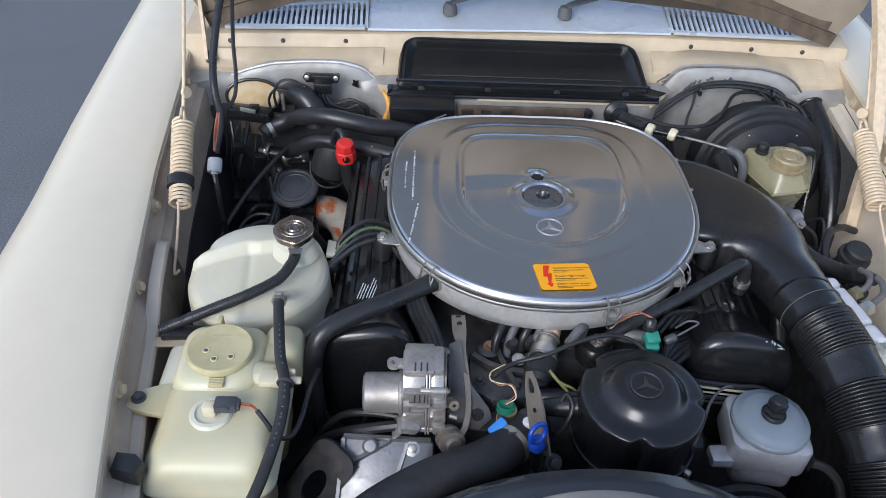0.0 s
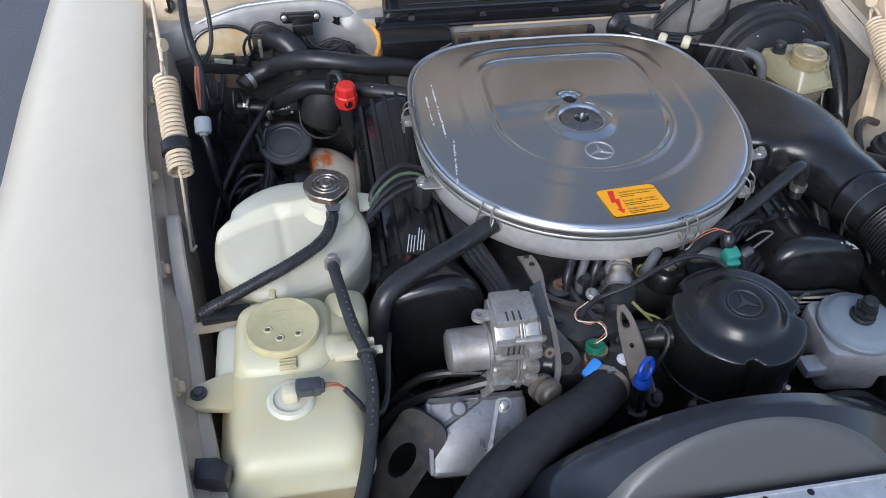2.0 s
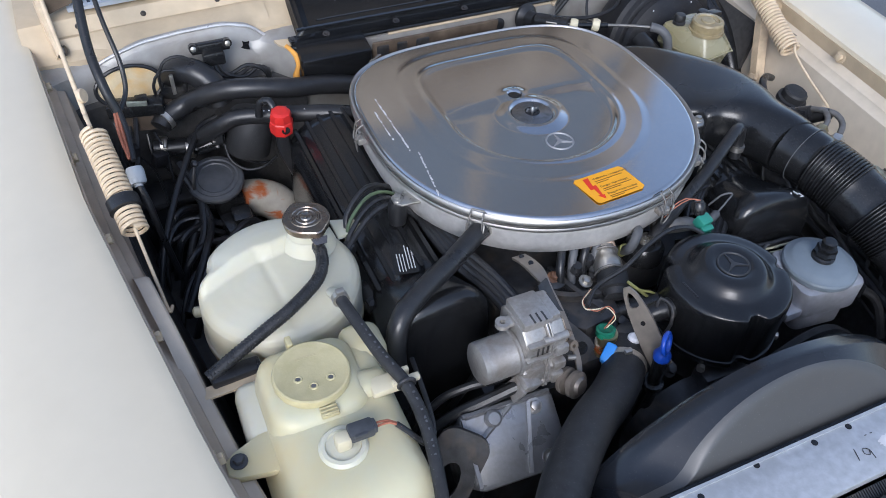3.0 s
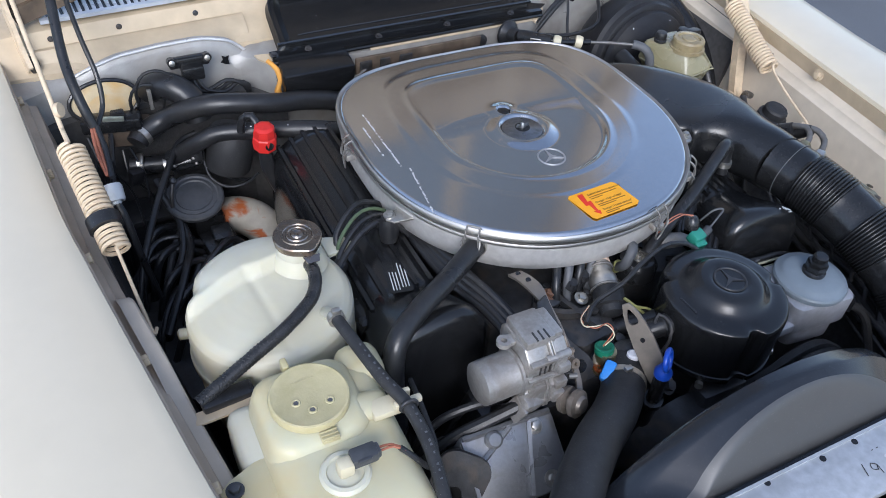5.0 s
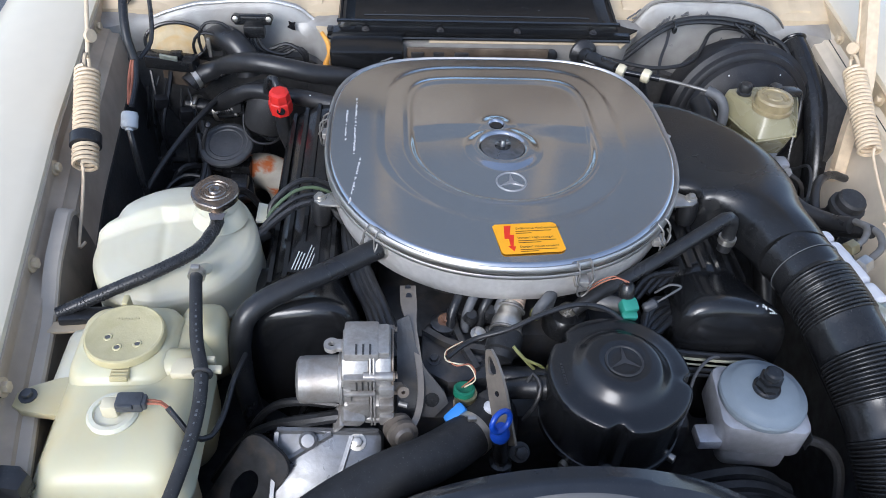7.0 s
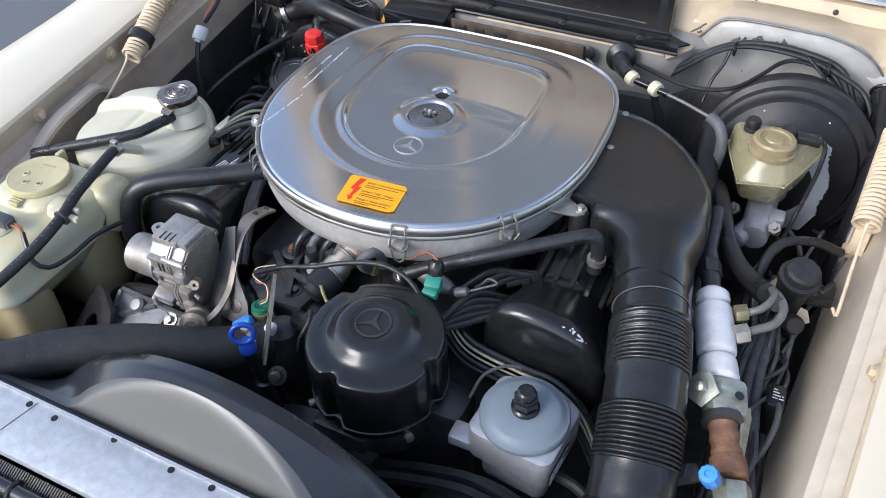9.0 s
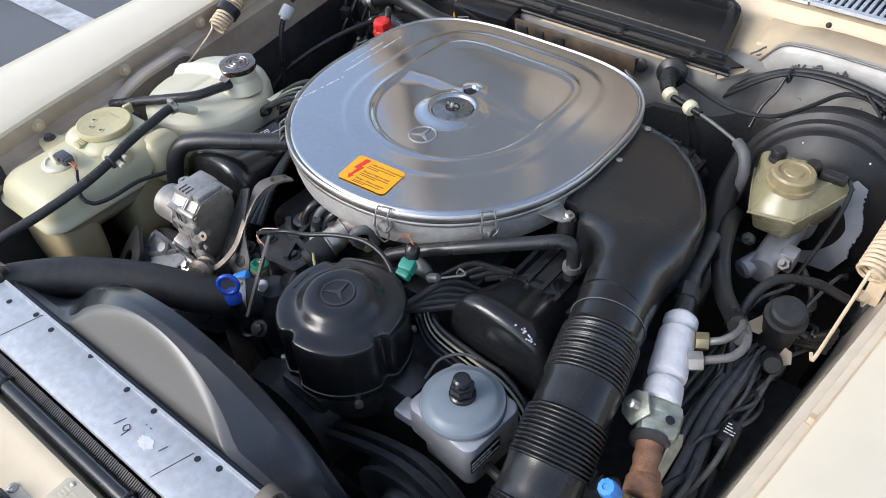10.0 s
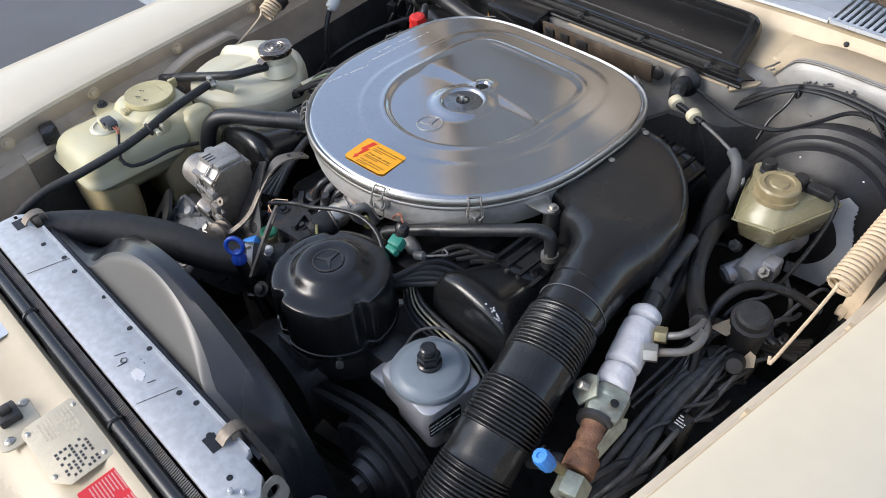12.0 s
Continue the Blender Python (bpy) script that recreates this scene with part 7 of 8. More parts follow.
# ---- wire loom on the left ----
lm = thing("wire_loom", (-0.535, 1.112, 0.80), "black wire loom with a white plug hanging down", "wire loom")
part("sleeve", tube([(-0.535, 1.40, 1.10), (-0.545, 1.31, 1.03), (-0.550, 1.25, 0.97), (-0.545, 1.21, 0.93), (-0.537, 1.195, 0.895)], 0.0068, 12), M_RUBBER, lm)
part("side_cable", tube([(-0.530, 1.37, 1.06), (-0.522, 1.29, 0.985), (-0.515, 1.25, 0.94), (-0.518, 1.23, 0.905), (-0.532, 1.205, 0.89)], 0.0035, 8), M_RUBBER, lm)
for k in (-1, 0):
    part("bare_wire", tube([(-0.537 + 0.003 * k, 1.196, 0.897), (-0.537 + 0.005 * k, 1.165, 0.875), (-0.536 + 0.002 * k, 1.13, 0.856)], 0.0026, 7), M_COPPER, lm, "bare red brown wire")
part("dark_wire", tube([(-0.534, 1.196, 0.897), (-0.531, 1.160, 0.873), (-0.533, 1.125, 0.856)], 0.004, 8), M_RUBBER, lm)
part("plug", join(lathe([(0.011, 0), (0.0125, 0.003), (0.0125, 0.020), (0.011, 0.024)], facing((-0.536, 1.102, 0.832), (0, 0.75, 0.65)), 12), lathe([(0.006, -0.004), (0.006, 0.0)], facing((-0.536, 1.102, 0.832), (0, 0.75, 0.65)), 12)), M_CLEAR, lm, "cloudy white plastic plug")
part("tail", tube([(-0.536, 1.102, 0.832), (-0.530, 1.085, 0.81), (-0.525, 1.07, 0.76), (-0.515, 1.06, 0.68)], 0.005, 8), M_RUBBER, lm)

# ---- brake booster and reservoir ----
bo = thing("brake_booster", (0.455, 1.24, 0.65), "black round brake booster on the firewall", "brake booster")
part("drum", lathe([(0.118, -0.085), (0.122, -0.075), (0.122, -0.035), (0.128, -0.033), (0.128, -0.022), (0.120, -0.018), (0.116, -0.010), (0.112, -0.008), (0.106, -0.008), (0.102, 0.0), (0.080, 0.012), (0.050, 0.022), (0.03, 0.024)], facing((0.448, 1.205, 0.785), (0.05, -0.97, 0.20)), 72), M_BOOST, bo, "stepped black drum", 30)
rp = random.Random(21)
edge_r = [(0.515 + 0.0016 * rp.uniform(-1, 1) + 0.002 * math.sin(90 * z), z) for z in np.linspace(0.735, 0.845, 70)]
edge_r = [(x - 0.22 * max(0, z - 0.79), z) for x, z in edge_r]
patch = [(0.445, 0.700), (0.500, 0.705)] + edge_r + [(0.488, 0.853), (0.470, 0.835), (0.44, 0.80)]
part("bare_patch", prism([(x - 0.47, z - 0.78) for x, z in patch], 0.002, Matrix.Translation((0.47, 1.186, 0.78)) @ turn(82)), M_SILVERCOWL, bo, "bare pale metal patch with flaked ragged edge")
for a in (62, 118):
    q = facing((0.448, 1.205, 0.785), (0.05, -0.97, 0.20)) @ Vector((0.094 * math.cos(radians(a)), 0.094 * math.sin(radians(a)), 0.004))
    part("paint_chip", lathe([(0.0016, 0), (0.0012, 0.0008), (0.0003, 0.0009)], facing(q, (0.05, -0.97, 0.20)), 7), M_WHITE, bo)
mc = thing("brake_fluid_reservoir", (0.425, 1.085, 0.75), "yellowed translucent brake fluid reservoir on its cylinder", "reservoir")
RES_TOP = [(0.372, 1.143), (0.386, 1.112), (0.408, 1.082), (0.416, 1.077), (0.443, 1.078), (0.449, 1.083), (0.474, 1.133), (0.479, 1.150), (0.44, 1.160), (0.376, 1.150)]
RES_RIM = [(0.369, 1.146), (0.379, 1.112), (0.397, 1.060), (0.402, 1.055), (0.450, 1.056), (0.457, 1.061), (0.487, 1.135), (0.492, 1.154), (0.44, 1.166), (0.372, 1.154)]


def rring(table, z, sc=1.0, rise=0.0):
    """One outline of the reservoir, drawn in towards its middle and rising to its tip."""
    return [(0.428 + (x - 0.428) * sc, 1.110 + (y - 1.110) * sc, z + rise * max(0.0, x - 0.40)) for x, y in table]


part("tank", rings([rring(RES_RIM, 0.816, 0.70), rring(RES_RIM, 0.821, 0.80), rring(RES_RIM, 0.844, 0.93, 0.08), rring(RES_RIM, 0.847, 0.985, 0.15), rring(RES_RIM, 0.8505, 1.0, 0.18), rring(RES_RIM, 0.8535, 0.985, 0.18), rring(RES_TOP, 0.878, 1.0, 0.02), rring(RES_TOP, 0.8825, 0.965), rring(RES_TOP, 0.884, 0.88)]), M_RES, mc, "", 40)
part("weld_seam", tube([(x + (x - 0.428) * 0.01, y + (y - 1.11) * 0.01, 0.8505 + 0.18 * max(0.0, x - 0.40)) for x, y in RES_RIM[:8]], 0.0016, 7, 0.004), M_RES, mc, "raised pale weld seam")
part("screw_cap", lathe([(0.0300, 0.880), (0.0300, 0.886), (0.0275, 0.887), (0.0275, 0.8985), (0.0255, 0.9015), (0.0195, 0.9020), (0.0185, 0.8995), (0.0125, 0.8995), (0.0110, 0.9015), (0.004, 0.902)], Matrix.Translation((0.427, 1.099, 0)), 40, lambda a: 1 + 0.010 * math.cos(24 * a)), M_RESCAP, mc, "round ambered screw cap", 30)
for x, y in ((0.395, 1.134), (0.441, 1.131)):
    part("rubber_plug", lathe([(0.0100, 0.880), (0.0112, 0.884), (0.0112, 0.888), (0.0098, 0.889), (0.0104, 0.896), (0.0085, 0.901), (0.004, 0.9015)], Matrix.Translation((x, y, 0)), 20), M_RUBBER, mc)
part("sensor_plug", box((0.467, 1.134, 0.888), (0.034, 0.016, 0.012), 0.003, turn(0, 8, 12)), M_RUBBER, mc)
part("sensor_lead", tube([(0.484, 1.138, 0.887), (0.491, 1.138, 0.878), (0.492, 1.126, 0.85), (0.486, 1.105, 0.81), (0.476, 1.07, 0.77), (0.462, 1.03, 0.745)], 0.003, 8), M_RUBBER, mc)
part("master_cylinder", join(lathe([(0.018, -0.02), (0.020, 0.0), (0.020, 0.09), (0.028, 0.095), (0.028, 0.11)], facing((0.438, 1.055, 0.782), (0, 1, 0)), 24), lathe([(0.012, 0), (0.014, 0.004), (0.014, 0.03), (0.010, 0.034)], facing((0.430, 1.058, 0.782), (-0.4, -0.8, -0.2)), 20), box((0.46, 1.07, 0.79), (0.02, 0.025, 0.03), 0.004)), M_PSBODY, mc, "aluminium brake master cylinder")
for line in ([(0.40, 1.09, 0.77), (0.375, 1.08, 0.775), (0.36, 1.07, 0.75), (0.355, 1.05, 0.70)], [(0.48, 1.08, 0.775), (0.50, 1.06, 0.765), (0.51, 1.05, 0.73)]):
    part("outlet_pipe", tube(line, 0.0035, 8), M_DARKSTEEL, mc)
for q in ((0.405, 1.075, 0.790), (0.462, 1.052, 0.792)):
    part("bleed_nut", join(prism(circle(0.0085, 6), 0.010, facing(q, (-0.2, -0.6, 0.7))), lathe([(0.004, 0.01), (0.004, 0.018)], facing(q, (-0.2, -0.6, 0.7)), 10)), M_DULL, mc)

# throttle link and its rubber boot
lk = thing("vacuum_line", (0.33, 1.12, 0.80), "black plastic vacuum line with ivory fittings and grey hose", "vacuum line")
part("grommet", lathe([(0.024, 0), (0.024, 0.005), (0.019, 0.009), (0.014, 0.012), (0.013, 0.03)], facing((0.172, 1.284, 0.866), (0.25, -0.95, 0.15)), 28), M_RUBBER, lk)
part("boot", tube([(0.180, 1.25, 0.874), (0.196, 1.215, 0.884), (0.208, 1.193, 0.889)], lambda t: 0.013 - 0.003 * t, 16), M_RUBBER, lk)
part("line", tube([(0.200, 1.200, 0.890), (0.213, 1.188, 0.889), (0.232, 1.182, 0.888), (0.270, 1.170, 0.887)], 0.0052, 12), M_SATIN, lk)
part("bare_pipe", tube([(0.262, 1.173, 0.887), (0.300, 1.157, 0.8865), (0.346, 1.134, 0.885)], 0.0026, 10), M_DULL, lk, "thin bare steel pipe")
part("hanging_tube", tube([(0.250, 1.180, 0.884), (0.252, 1.186, 0.862), (0.262, 1.190, 0.835), (0.266, 1.192, 0.80)], lambda t: 0.0055 + 0.004 * t, 12), M_RUBBER, lk)
for p in ((0.213, 1.188, 0.889), (0.251, 1.177, 0.887)):
    part("fitting", lathe([(0.006, -0.007), (0.0105, -0.006), (0.0115, 0.0), (0.010, 0.006), (0.006, 0.007)], facing(p, (0.83, -0.55, -0.1)), 20), M_IVORY, lk, "ivory plastic fitting")
part("grey_elbow", tube([(0.338, 1.138, 0.886), (0.352, 1.127, 0.883), (0.361, 1.117, 0.872), (0.364, 1.111, 0.848), (0.360, 1.108, 0.82), (0.350, 1.104, 0.79)], 0.0078, 14), M_GREY, lk)
part("side_grommet", lathe([(0.012, 0), (0.012, 0.002), (0.008, 0.004), (0.005, 0.0045)], facing((0.118, 1.282, 0.862), (0.1, -1, 0.1)), 24), M_RUBBER, lk)
ws = thing("white_plug", (0.352, 1.142, 0.82), "white wrapped plug beside the booster", "plug")
part("plug", box((0.352, 1.142, 0.838), (0.022, 0.02, 0.024), 0.006, turn(20, 10, 30)), M_WHITE, ws)

# cables over the right firewall
FW = [[(0.245, 1.315, 0.835), (0.28, 1.322, 0.870), (0.325, 1.335, 0.895), (0.37, 1.34, 0.905), (0.43, 1.338, 0.905), (0.49, 1.33, 0.892), (0.52, 1.31, 0.85), (0.53, 1.29, 0.79)],
      [(0.24, 1.31, 0.828), (0.31, 1.325, 0.885), (0.36, 1.335, 0.899), (0.43, 1.333, 0.899), (0.48, 1.325, 0.885), (0.515, 1.305, 0.84), (0.52, 1.28, 0.78)],
      [(0.20, 1.275, 0.865), (0.272, 1.252, 0.860), (0.320, 1.250, 0.862), (0.355, 1.262, 0.868), (0.382, 1.300, 0.874), (0.405, 1.336, 0.881), (0.428, 1.340, 0.888), (0.458, 1.335, 0.886), (0.49, 1.325, 0.872), (0.515, 1.30, 0.84)],
      [(0.33, 1.335, 0.895), (0.325, 1.318, 0.87), (0.315, 1.30, 0.85), (0.31, 1.28, 0.82)],
      [(0.44, 1.33, 0.902), (0.475, 1.315, 0.875), (0.478, 1.30, 0.84)],
      [(0.47, 1.325, 0.895), (0.53, 1.31, 0.87), (0.555, 1.28, 0.82), (0.56, 1.24, 0.75)]]
for k, p in enumerate(FW):
    hose("firewall_cable", p, (0.0044, 0.0038, 0.0034, 0.0026, 0.0026, 0.0042)[k], M_RUBBER, "black cable strapped along the pale firewall", "cable", group="firewall cables", seg=9)
for p in ((0.335, 1.328, 0.894), (0.472, 1.322, 0.893)):
    single("cable_tie", donut(p, (1, 0, 0.1), 0.0095, 0.0022, 18, 6), M_BLACK, "black cable tie round the firewall cables", "cable tie", group="cable ties")

# ---- air conditioning line on the right ----
ac = thing("refrigerant_line", (0.44, 0.72, 0.70), "air conditioning line with white insulation and rusty fittings", "pipe")
P0, P1 = Vector((0.406, 0.859, 0.840)), Vector((0.443, 0.733, 0.825))
ax = (P1 - P0).normalized()
part("white_insulation", tube([P0 + ax * 0.008, P0 + ax * 0.02, P0.lerp(P1, 0.25), P0.lerp(P1, 0.6), P1 - ax * 0.022, P1], lambda t: 0.0188 + 0.0026 * math.sin(math.pi * t) + 0.0020 * smooth(0.74, 0.95, t) - 0.0075 * math.exp(-((t - 0.73) / 0.022) ** 2) - 0.0065 * math.exp(-((t - 0.17) / 0.020) ** 2) + 0.0004 * math.sin(31 * t) * math.sin(11 * t) - 0.003 * smooth(0.97, 1, t) - 0.006 * (1 - smooth(0, 0.05, t)), 28, 0.002), M_WHITE, ac, "white foam sleeve tied with string")
part("upper_fitting", join(tube([P0 - ax * 0.05, P0 + ax * 0.010], 0.011, 14), prism(circle(0.014, 6), 0.02, facing(P0 - ax * 0.035, ax)), tube([P0 - ax * 0.05, P0 - ax * 0.09 + Vector((0.005, 0.03, 0.01))], 0.009, 12)), M_DARKSTEEL, ac)
blk = part("block", join(box(P1 + ax * 0.020 + Vector((0.004, 0, 0.0)), (0.042, 0.046, 0.038), 0.010, turn(8, 8, 15)), lathe([(0.019, 0), (0.021, 0.004), (0.021, 0.012), (0.018, 0.016)], facing(P1 + ax * 0.004, ax), 20)), M_ZINC, ac, "weathered greenish zinc block")
part("lug_plate", prism([(-0.020, -0.014), (-0.004, -0.022), (0.018, -0.018), (0.020, 0.012), (-0.008, 0.022), (-0.020, 0.010)], 0.005, facing(P1 + Vector((-0.014, -0.024, 0.014)), (-0.4, -0.5, 0.75)) @ Matrix.Scale(0.8, 4), 0.001), M_ZINC, blk)
part("stud", join(*[lathe([(0.0052, 0.0022 * k), (0.0052, 0.0022 * k + 0.0012), (0.0044, 0.0022 * k + 0.0018)], facing(P1 + Vector((-0.014, -0.024, 0.016)), (-0.4, -0.6, 0.70)), 12) for k in range(7)]), M_STEEL, blk)
part("bore", lathe([(0.005, 0), (0.005, 0.001), (0.002, 0.0012)], facing(P1 + ax * 0.024 + Vector((0.014, 0.0, 0.022)), (0.25, 0.0, 1)), 14), M_BLACK, blk)
part("side_strap", prism([(-0.004, -0.05), (0.004, -0.046), (0.008, 0.02), (0.002, 0.03), (-0.008, 0.02)], 0.003, Matrix.Translation(P1 + Vector((0.034, -0.045, -0.005))) @ turn(10, 55, 12)), M_ZINC, ac)
part("rusty_pipe", tube([P1 + ax * 0.035, P1 + ax * 0.06 + Vector((0.002, 0, -0.002)), P1 + ax * 0.085 + Vector((0.004, 0, -0.004))], lambda t: 0.0150 - 0.0008 * math.sin(21 * t), 20, 0.003), M_RUST, ac, "rusted pipe")
part("dark_collar", lathe([(0.017, -0.005), (0.0215, -0.004), (0.0215, 0.003), (0.017, 0.005)], facing(P1 + ax * 0.044, ax), 24), M_DARKSTEEL, ac)
part("rusty_nut", prism(circle(0.0186, 10), 0.022, facing(P1 + ax * 0.082 + Vector((0.004, 0, -0.004)), ax), 0.002), M_RUST, ac)
part("end_nut", prism(circle(0.0185, 6), 0.026, facing(P1 + ax * 0.108 + Vector((0.006, 0, -0.006)), ax), 0.002), M_ZINC, ac, "greenish zinc hexagon nut")
part("end_fitting", lathe([(0.013, 0), (0.014, 0.012), (0.017, 0.014), (0.017, 0.03), (0.013, 0.034), (0.012, 0.07)], facing(P1 + ax * 0.134 + Vector((0.008, 0, -0.008)), ax + Vector((0, 0, -0.25))), 24), M_STEEL, ac)
part("blue_cap", lathe([(0.0080, 0), (0.0092, 0.003), (0.0092, 0.022), (0.0080, 0.0245), (0.0035, 0.025), (0.003, 0.0235)], facing((0.459, 0.609, 0.834), (-0.25, -0.35, 0.85)), 40, lambda a: 1 + 0.045 * math.cos(10 * a)), M_BLUELIGHT, ac, "light blue ribbed valve cap")
part("valve_stem", tube([(0.468, 0.622, 0.818), (0.459, 0.611, 0.836)], 0.0055, 10), M_BRASS, ac)
part("pipe_bend", tube([(0.450, 0.796, 0.843), (0.466, 0.806, 0.848), (0.481, 0.818, 0.852), (0.486, 0.838, 0.856), (0.478, 0.862, 0.852), (0.464, 0.888, 0.838)], 0.0048, 12), M_DULL, ac, "bent aluminium pipe")
part("pipe_bend", tube([(0.446, 0.824, 0.846), (0.463, 0.832, 0.853), (0.473, 0.850, 0.858), (0.470, 0.872, 0.850)], 0.0045, 10), M_DULL, ac)
part("bend_nut", prism(circle(0.0115, 6), 0.016, facing((0.443, 0.792, 0.842), (0.85, 0.5, 0.1)), 0.001), M_STEEL, ac)
part("bend_nut", prism(circle(0.0105, 6), 0.014, facing((0.438, 0.821, 0.845), (0.85, 0.4, 0.1)), 0.001), M_BRASS, ac, "brass coloured hexagon nut")
hose("refrigerant_hose", [(0.466, 0.868, 0.846), (0.452, 0.895, 0.83), (0.425, 0.93, 0.825), (0.402, 0.97, 0.835), (0.385, 1.03, 0.835), (0.37, 1.10, 0.80), (0.36, 1.15, 0.72)], 0.0115, M_RUBBER, "thick black refrigerant hose beside the duct", "hose", seg=16)
hose("refrigerant_hose", [(0.478, 0.845, 0.855), (0.47, 0.88, 0.825), (0.45, 0.92, 0.80), (0.44, 0.96, 0.76), (0.43, 1.0, 0.70)], 0.009, M_RUBBER, "black refrigerant hose running down into the bay", "hose", seg=14)
LOOP = [(0.52, 0.62, 0.66), (0.515, 0.70, 0.70), (0.505, 0.78, 0.72), (0.475, 0.86, 0.755), (0.455, 0.92, 0.805), (0.466, 0.973, 0.830), (0.505, 1.01, 0.822), (0.545, 1.03, 0.80)]
hose("loom_hose", LOOP, 0.0062, M_RUBBER, "black ribbed loom along the inner fender", "hose", seg=14)
hose("loom_hose", [(0.50, 0.50, 0.60), (0.50, 0.62, 0.64), (0.495, 0.74, 0.68), (0.48, 0.84, 0.70), (0.46, 0.95, 0.70)], 0.014, M_DUSTHAZE, "fat black hose low beside the inner fender", "hose", seg=14)
rg = thing("air_regulator", (0.505, 0.925, 0.70), "dusty black round plastic regulator valve beside the fender", "valve")
RG = Matrix.Translation((0.500, 0.938, 0.822)) @ turn(12, 6) @ Matrix.Scale(0.86, 4)
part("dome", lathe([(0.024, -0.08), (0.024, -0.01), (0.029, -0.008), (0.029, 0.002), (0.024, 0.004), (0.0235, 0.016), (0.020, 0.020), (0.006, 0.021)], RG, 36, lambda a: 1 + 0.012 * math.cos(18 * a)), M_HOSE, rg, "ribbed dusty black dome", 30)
part("base", box((0.496, 0.942, 0.745), (0.05, 0.05, 0.03), 0.008), M_BLACK, rg)
for at, axis, r in (((0.478, 0.925, 0.748), (-0.4, -0.7, 0.3), 0.014), ((0.505, 0.915, 0.768), (0.2, -0.7, 0.5), 0.012)):
    part("spout", lathe([(r, 0), (r, 0.022), (r * 0.8, 0.026), (r * 0.4, 0.0265)], facing(at, axis), 18), M_HOSE, rg)
part("white_tag", prism([(0, 0), (0.022, 0.006), (0.026, 0.026), (0.012, 0.030), (0.006, 0.016)], 0.002, Matrix.Translation((0.458, 0.922, 0.790)) @ turn(40, 20)), M_BAY, rg, "torn cream paper tag")
part("white_tag", prism([(0, 0), (0.010, -0.016), (0.024, -0.008), (0.018, 0.012), (0.006, 0.016)], 0.002, Matrix.Translation((0.510, 0.920, 0.775)) @ turn(35, -10) @ Matrix.Scale(0.7, 4)), M_BAY, rg)
pl = thing("printed_hose_sleeve", (0.52, 0.75, 0.66), "black box with small white print low in the bay", "box")
part("body", box((0.508, 0.788, 0.745), (0.020, 0.036, 0.06), 0.006), M_BLACK, pl)
text_bars(pl, print_lines(0.503, 0.794, 0.515, 4, 0.0016, 0.0026, random.Random(8)), Matrix.Translation((0, 0, 0.7754)), M_WHITEINK)

# ---- fuel and ignition parts before the air cleaner ----
ig = thing("injection_valve", (0.0, 0.73, 0.78), "worn metal injection valve with a paper band", "valve")
VL = [(0.004, 0.775, 0.850), (-0.006, 0.738, 0.842), (-0.015, 0.706, 0.832), (-0.022, 0.682, 0.822)]
part("body", tube(VL, lambda t: 0.0150 + (0.003 if 0.62 < t < 0.82 else 0), 20, 0.004), M_STEEL, ig)
part("paper_band", tube([(0.001, 0.764, 0.8475), (-0.008, 0.731, 0.840)], lambda t: 0.0158 + 0.0008 * math.sin(9 * t), 20), M_PAPER, ig, "peeling cream and red paper band")
for at, r in (((0.003, 0.771, 0.849), 0.0155), ((-0.0095, 0.726, 0.8385), 0.0162), ((-0.0165, 0.700, 0.8300), 0.0182)):
    part("hose_band", donut(at, (0.29, 0.92, 0.25), r, 0.0018, 26, 7), M_DULL, ig)
part("plug", lathe([(0.018, -0.012), (0.0200, -0.008), (0.0200, 0.012), (0.016, 0.014), (0.014, 0.022), (0.008, 0.024)], facing((-0.019, 0.688, 0.826), (-0.3, -0.85, -0.3)), 22, lambda a: 1 + 0.02 * math.cos(12 * a)), M_HOSE, ig)
hose("hook_hose", [(0.024, 0.74, 0.82), (0.022, 0.722, 0.835), (0.020, 0.712, 0.853), (0.028, 0.716, 0.866), (0.037, 0.728, 0.862), (0.037, 0.735, 0.835)], 0.0065, M_GREY, "grey rubber hook shaped hose", "hose", seg=12)
for k in range(5):
    x = -0.066 + 0.018 * k
    hose("injector_line", [(x - 0.014, 0.712 + 0.003 * k, 0.815), (x - 0.012, 0.722 + 0.002 * k, 0.838), (x - 0.004, 0.735, 0.851 + 0.002 * (k % 2)), (x + 0.003, 0.752, 0.848), (x + 0.006, 0.770, 0.832), (x + 0.01, 0.80, 0.82)], 0.0056, M_GREY if k % 2 else M_RUBBER, "grey rubber injector line below the air cleaner", "hose", group="injector lines", seg=10)
fd = thing("fuel_distributor", (-0.05, 0.70, 0.74), "dark cast fuel distributor with bolts", "fuel distributor")
part("casting", prism([(-0.115, 0.660), (-0.085, 0.640), (-0.030, 0.648), (-0.022, 0.690), (-0.040, 0.735), (-0.085, 0.752), (-0.112, 0.720)], 0.030, Matrix.Translation((0, 0, 0.785)), 0.004), M_DARKSTEEL, fd, "uneven dark cast flange plate")
part("raised_web", strip([(-0.108, 0.712, 0.818), (-0.080, 0.690, 0.820), (-0.040, 0.682, 0.818)], 0.008, 0.010), M_DARKSTEEL, fd)
part("raised_web", strip([(-0.078, 0.745, 0.818), (-0.070, 0.700, 0.820), (-0.052, 0.655, 0.818)], 0.007, 0.010), M_DARKSTEEL, fd)
part("round_boss", lathe([(0.016, 0), (0.016, 0.010), (0.012, 0.013), (0.006, 0.013)], Matrix.Translation((-0.086, 0.722, 0.813)), 22), M_DARKSTEEL, fd)
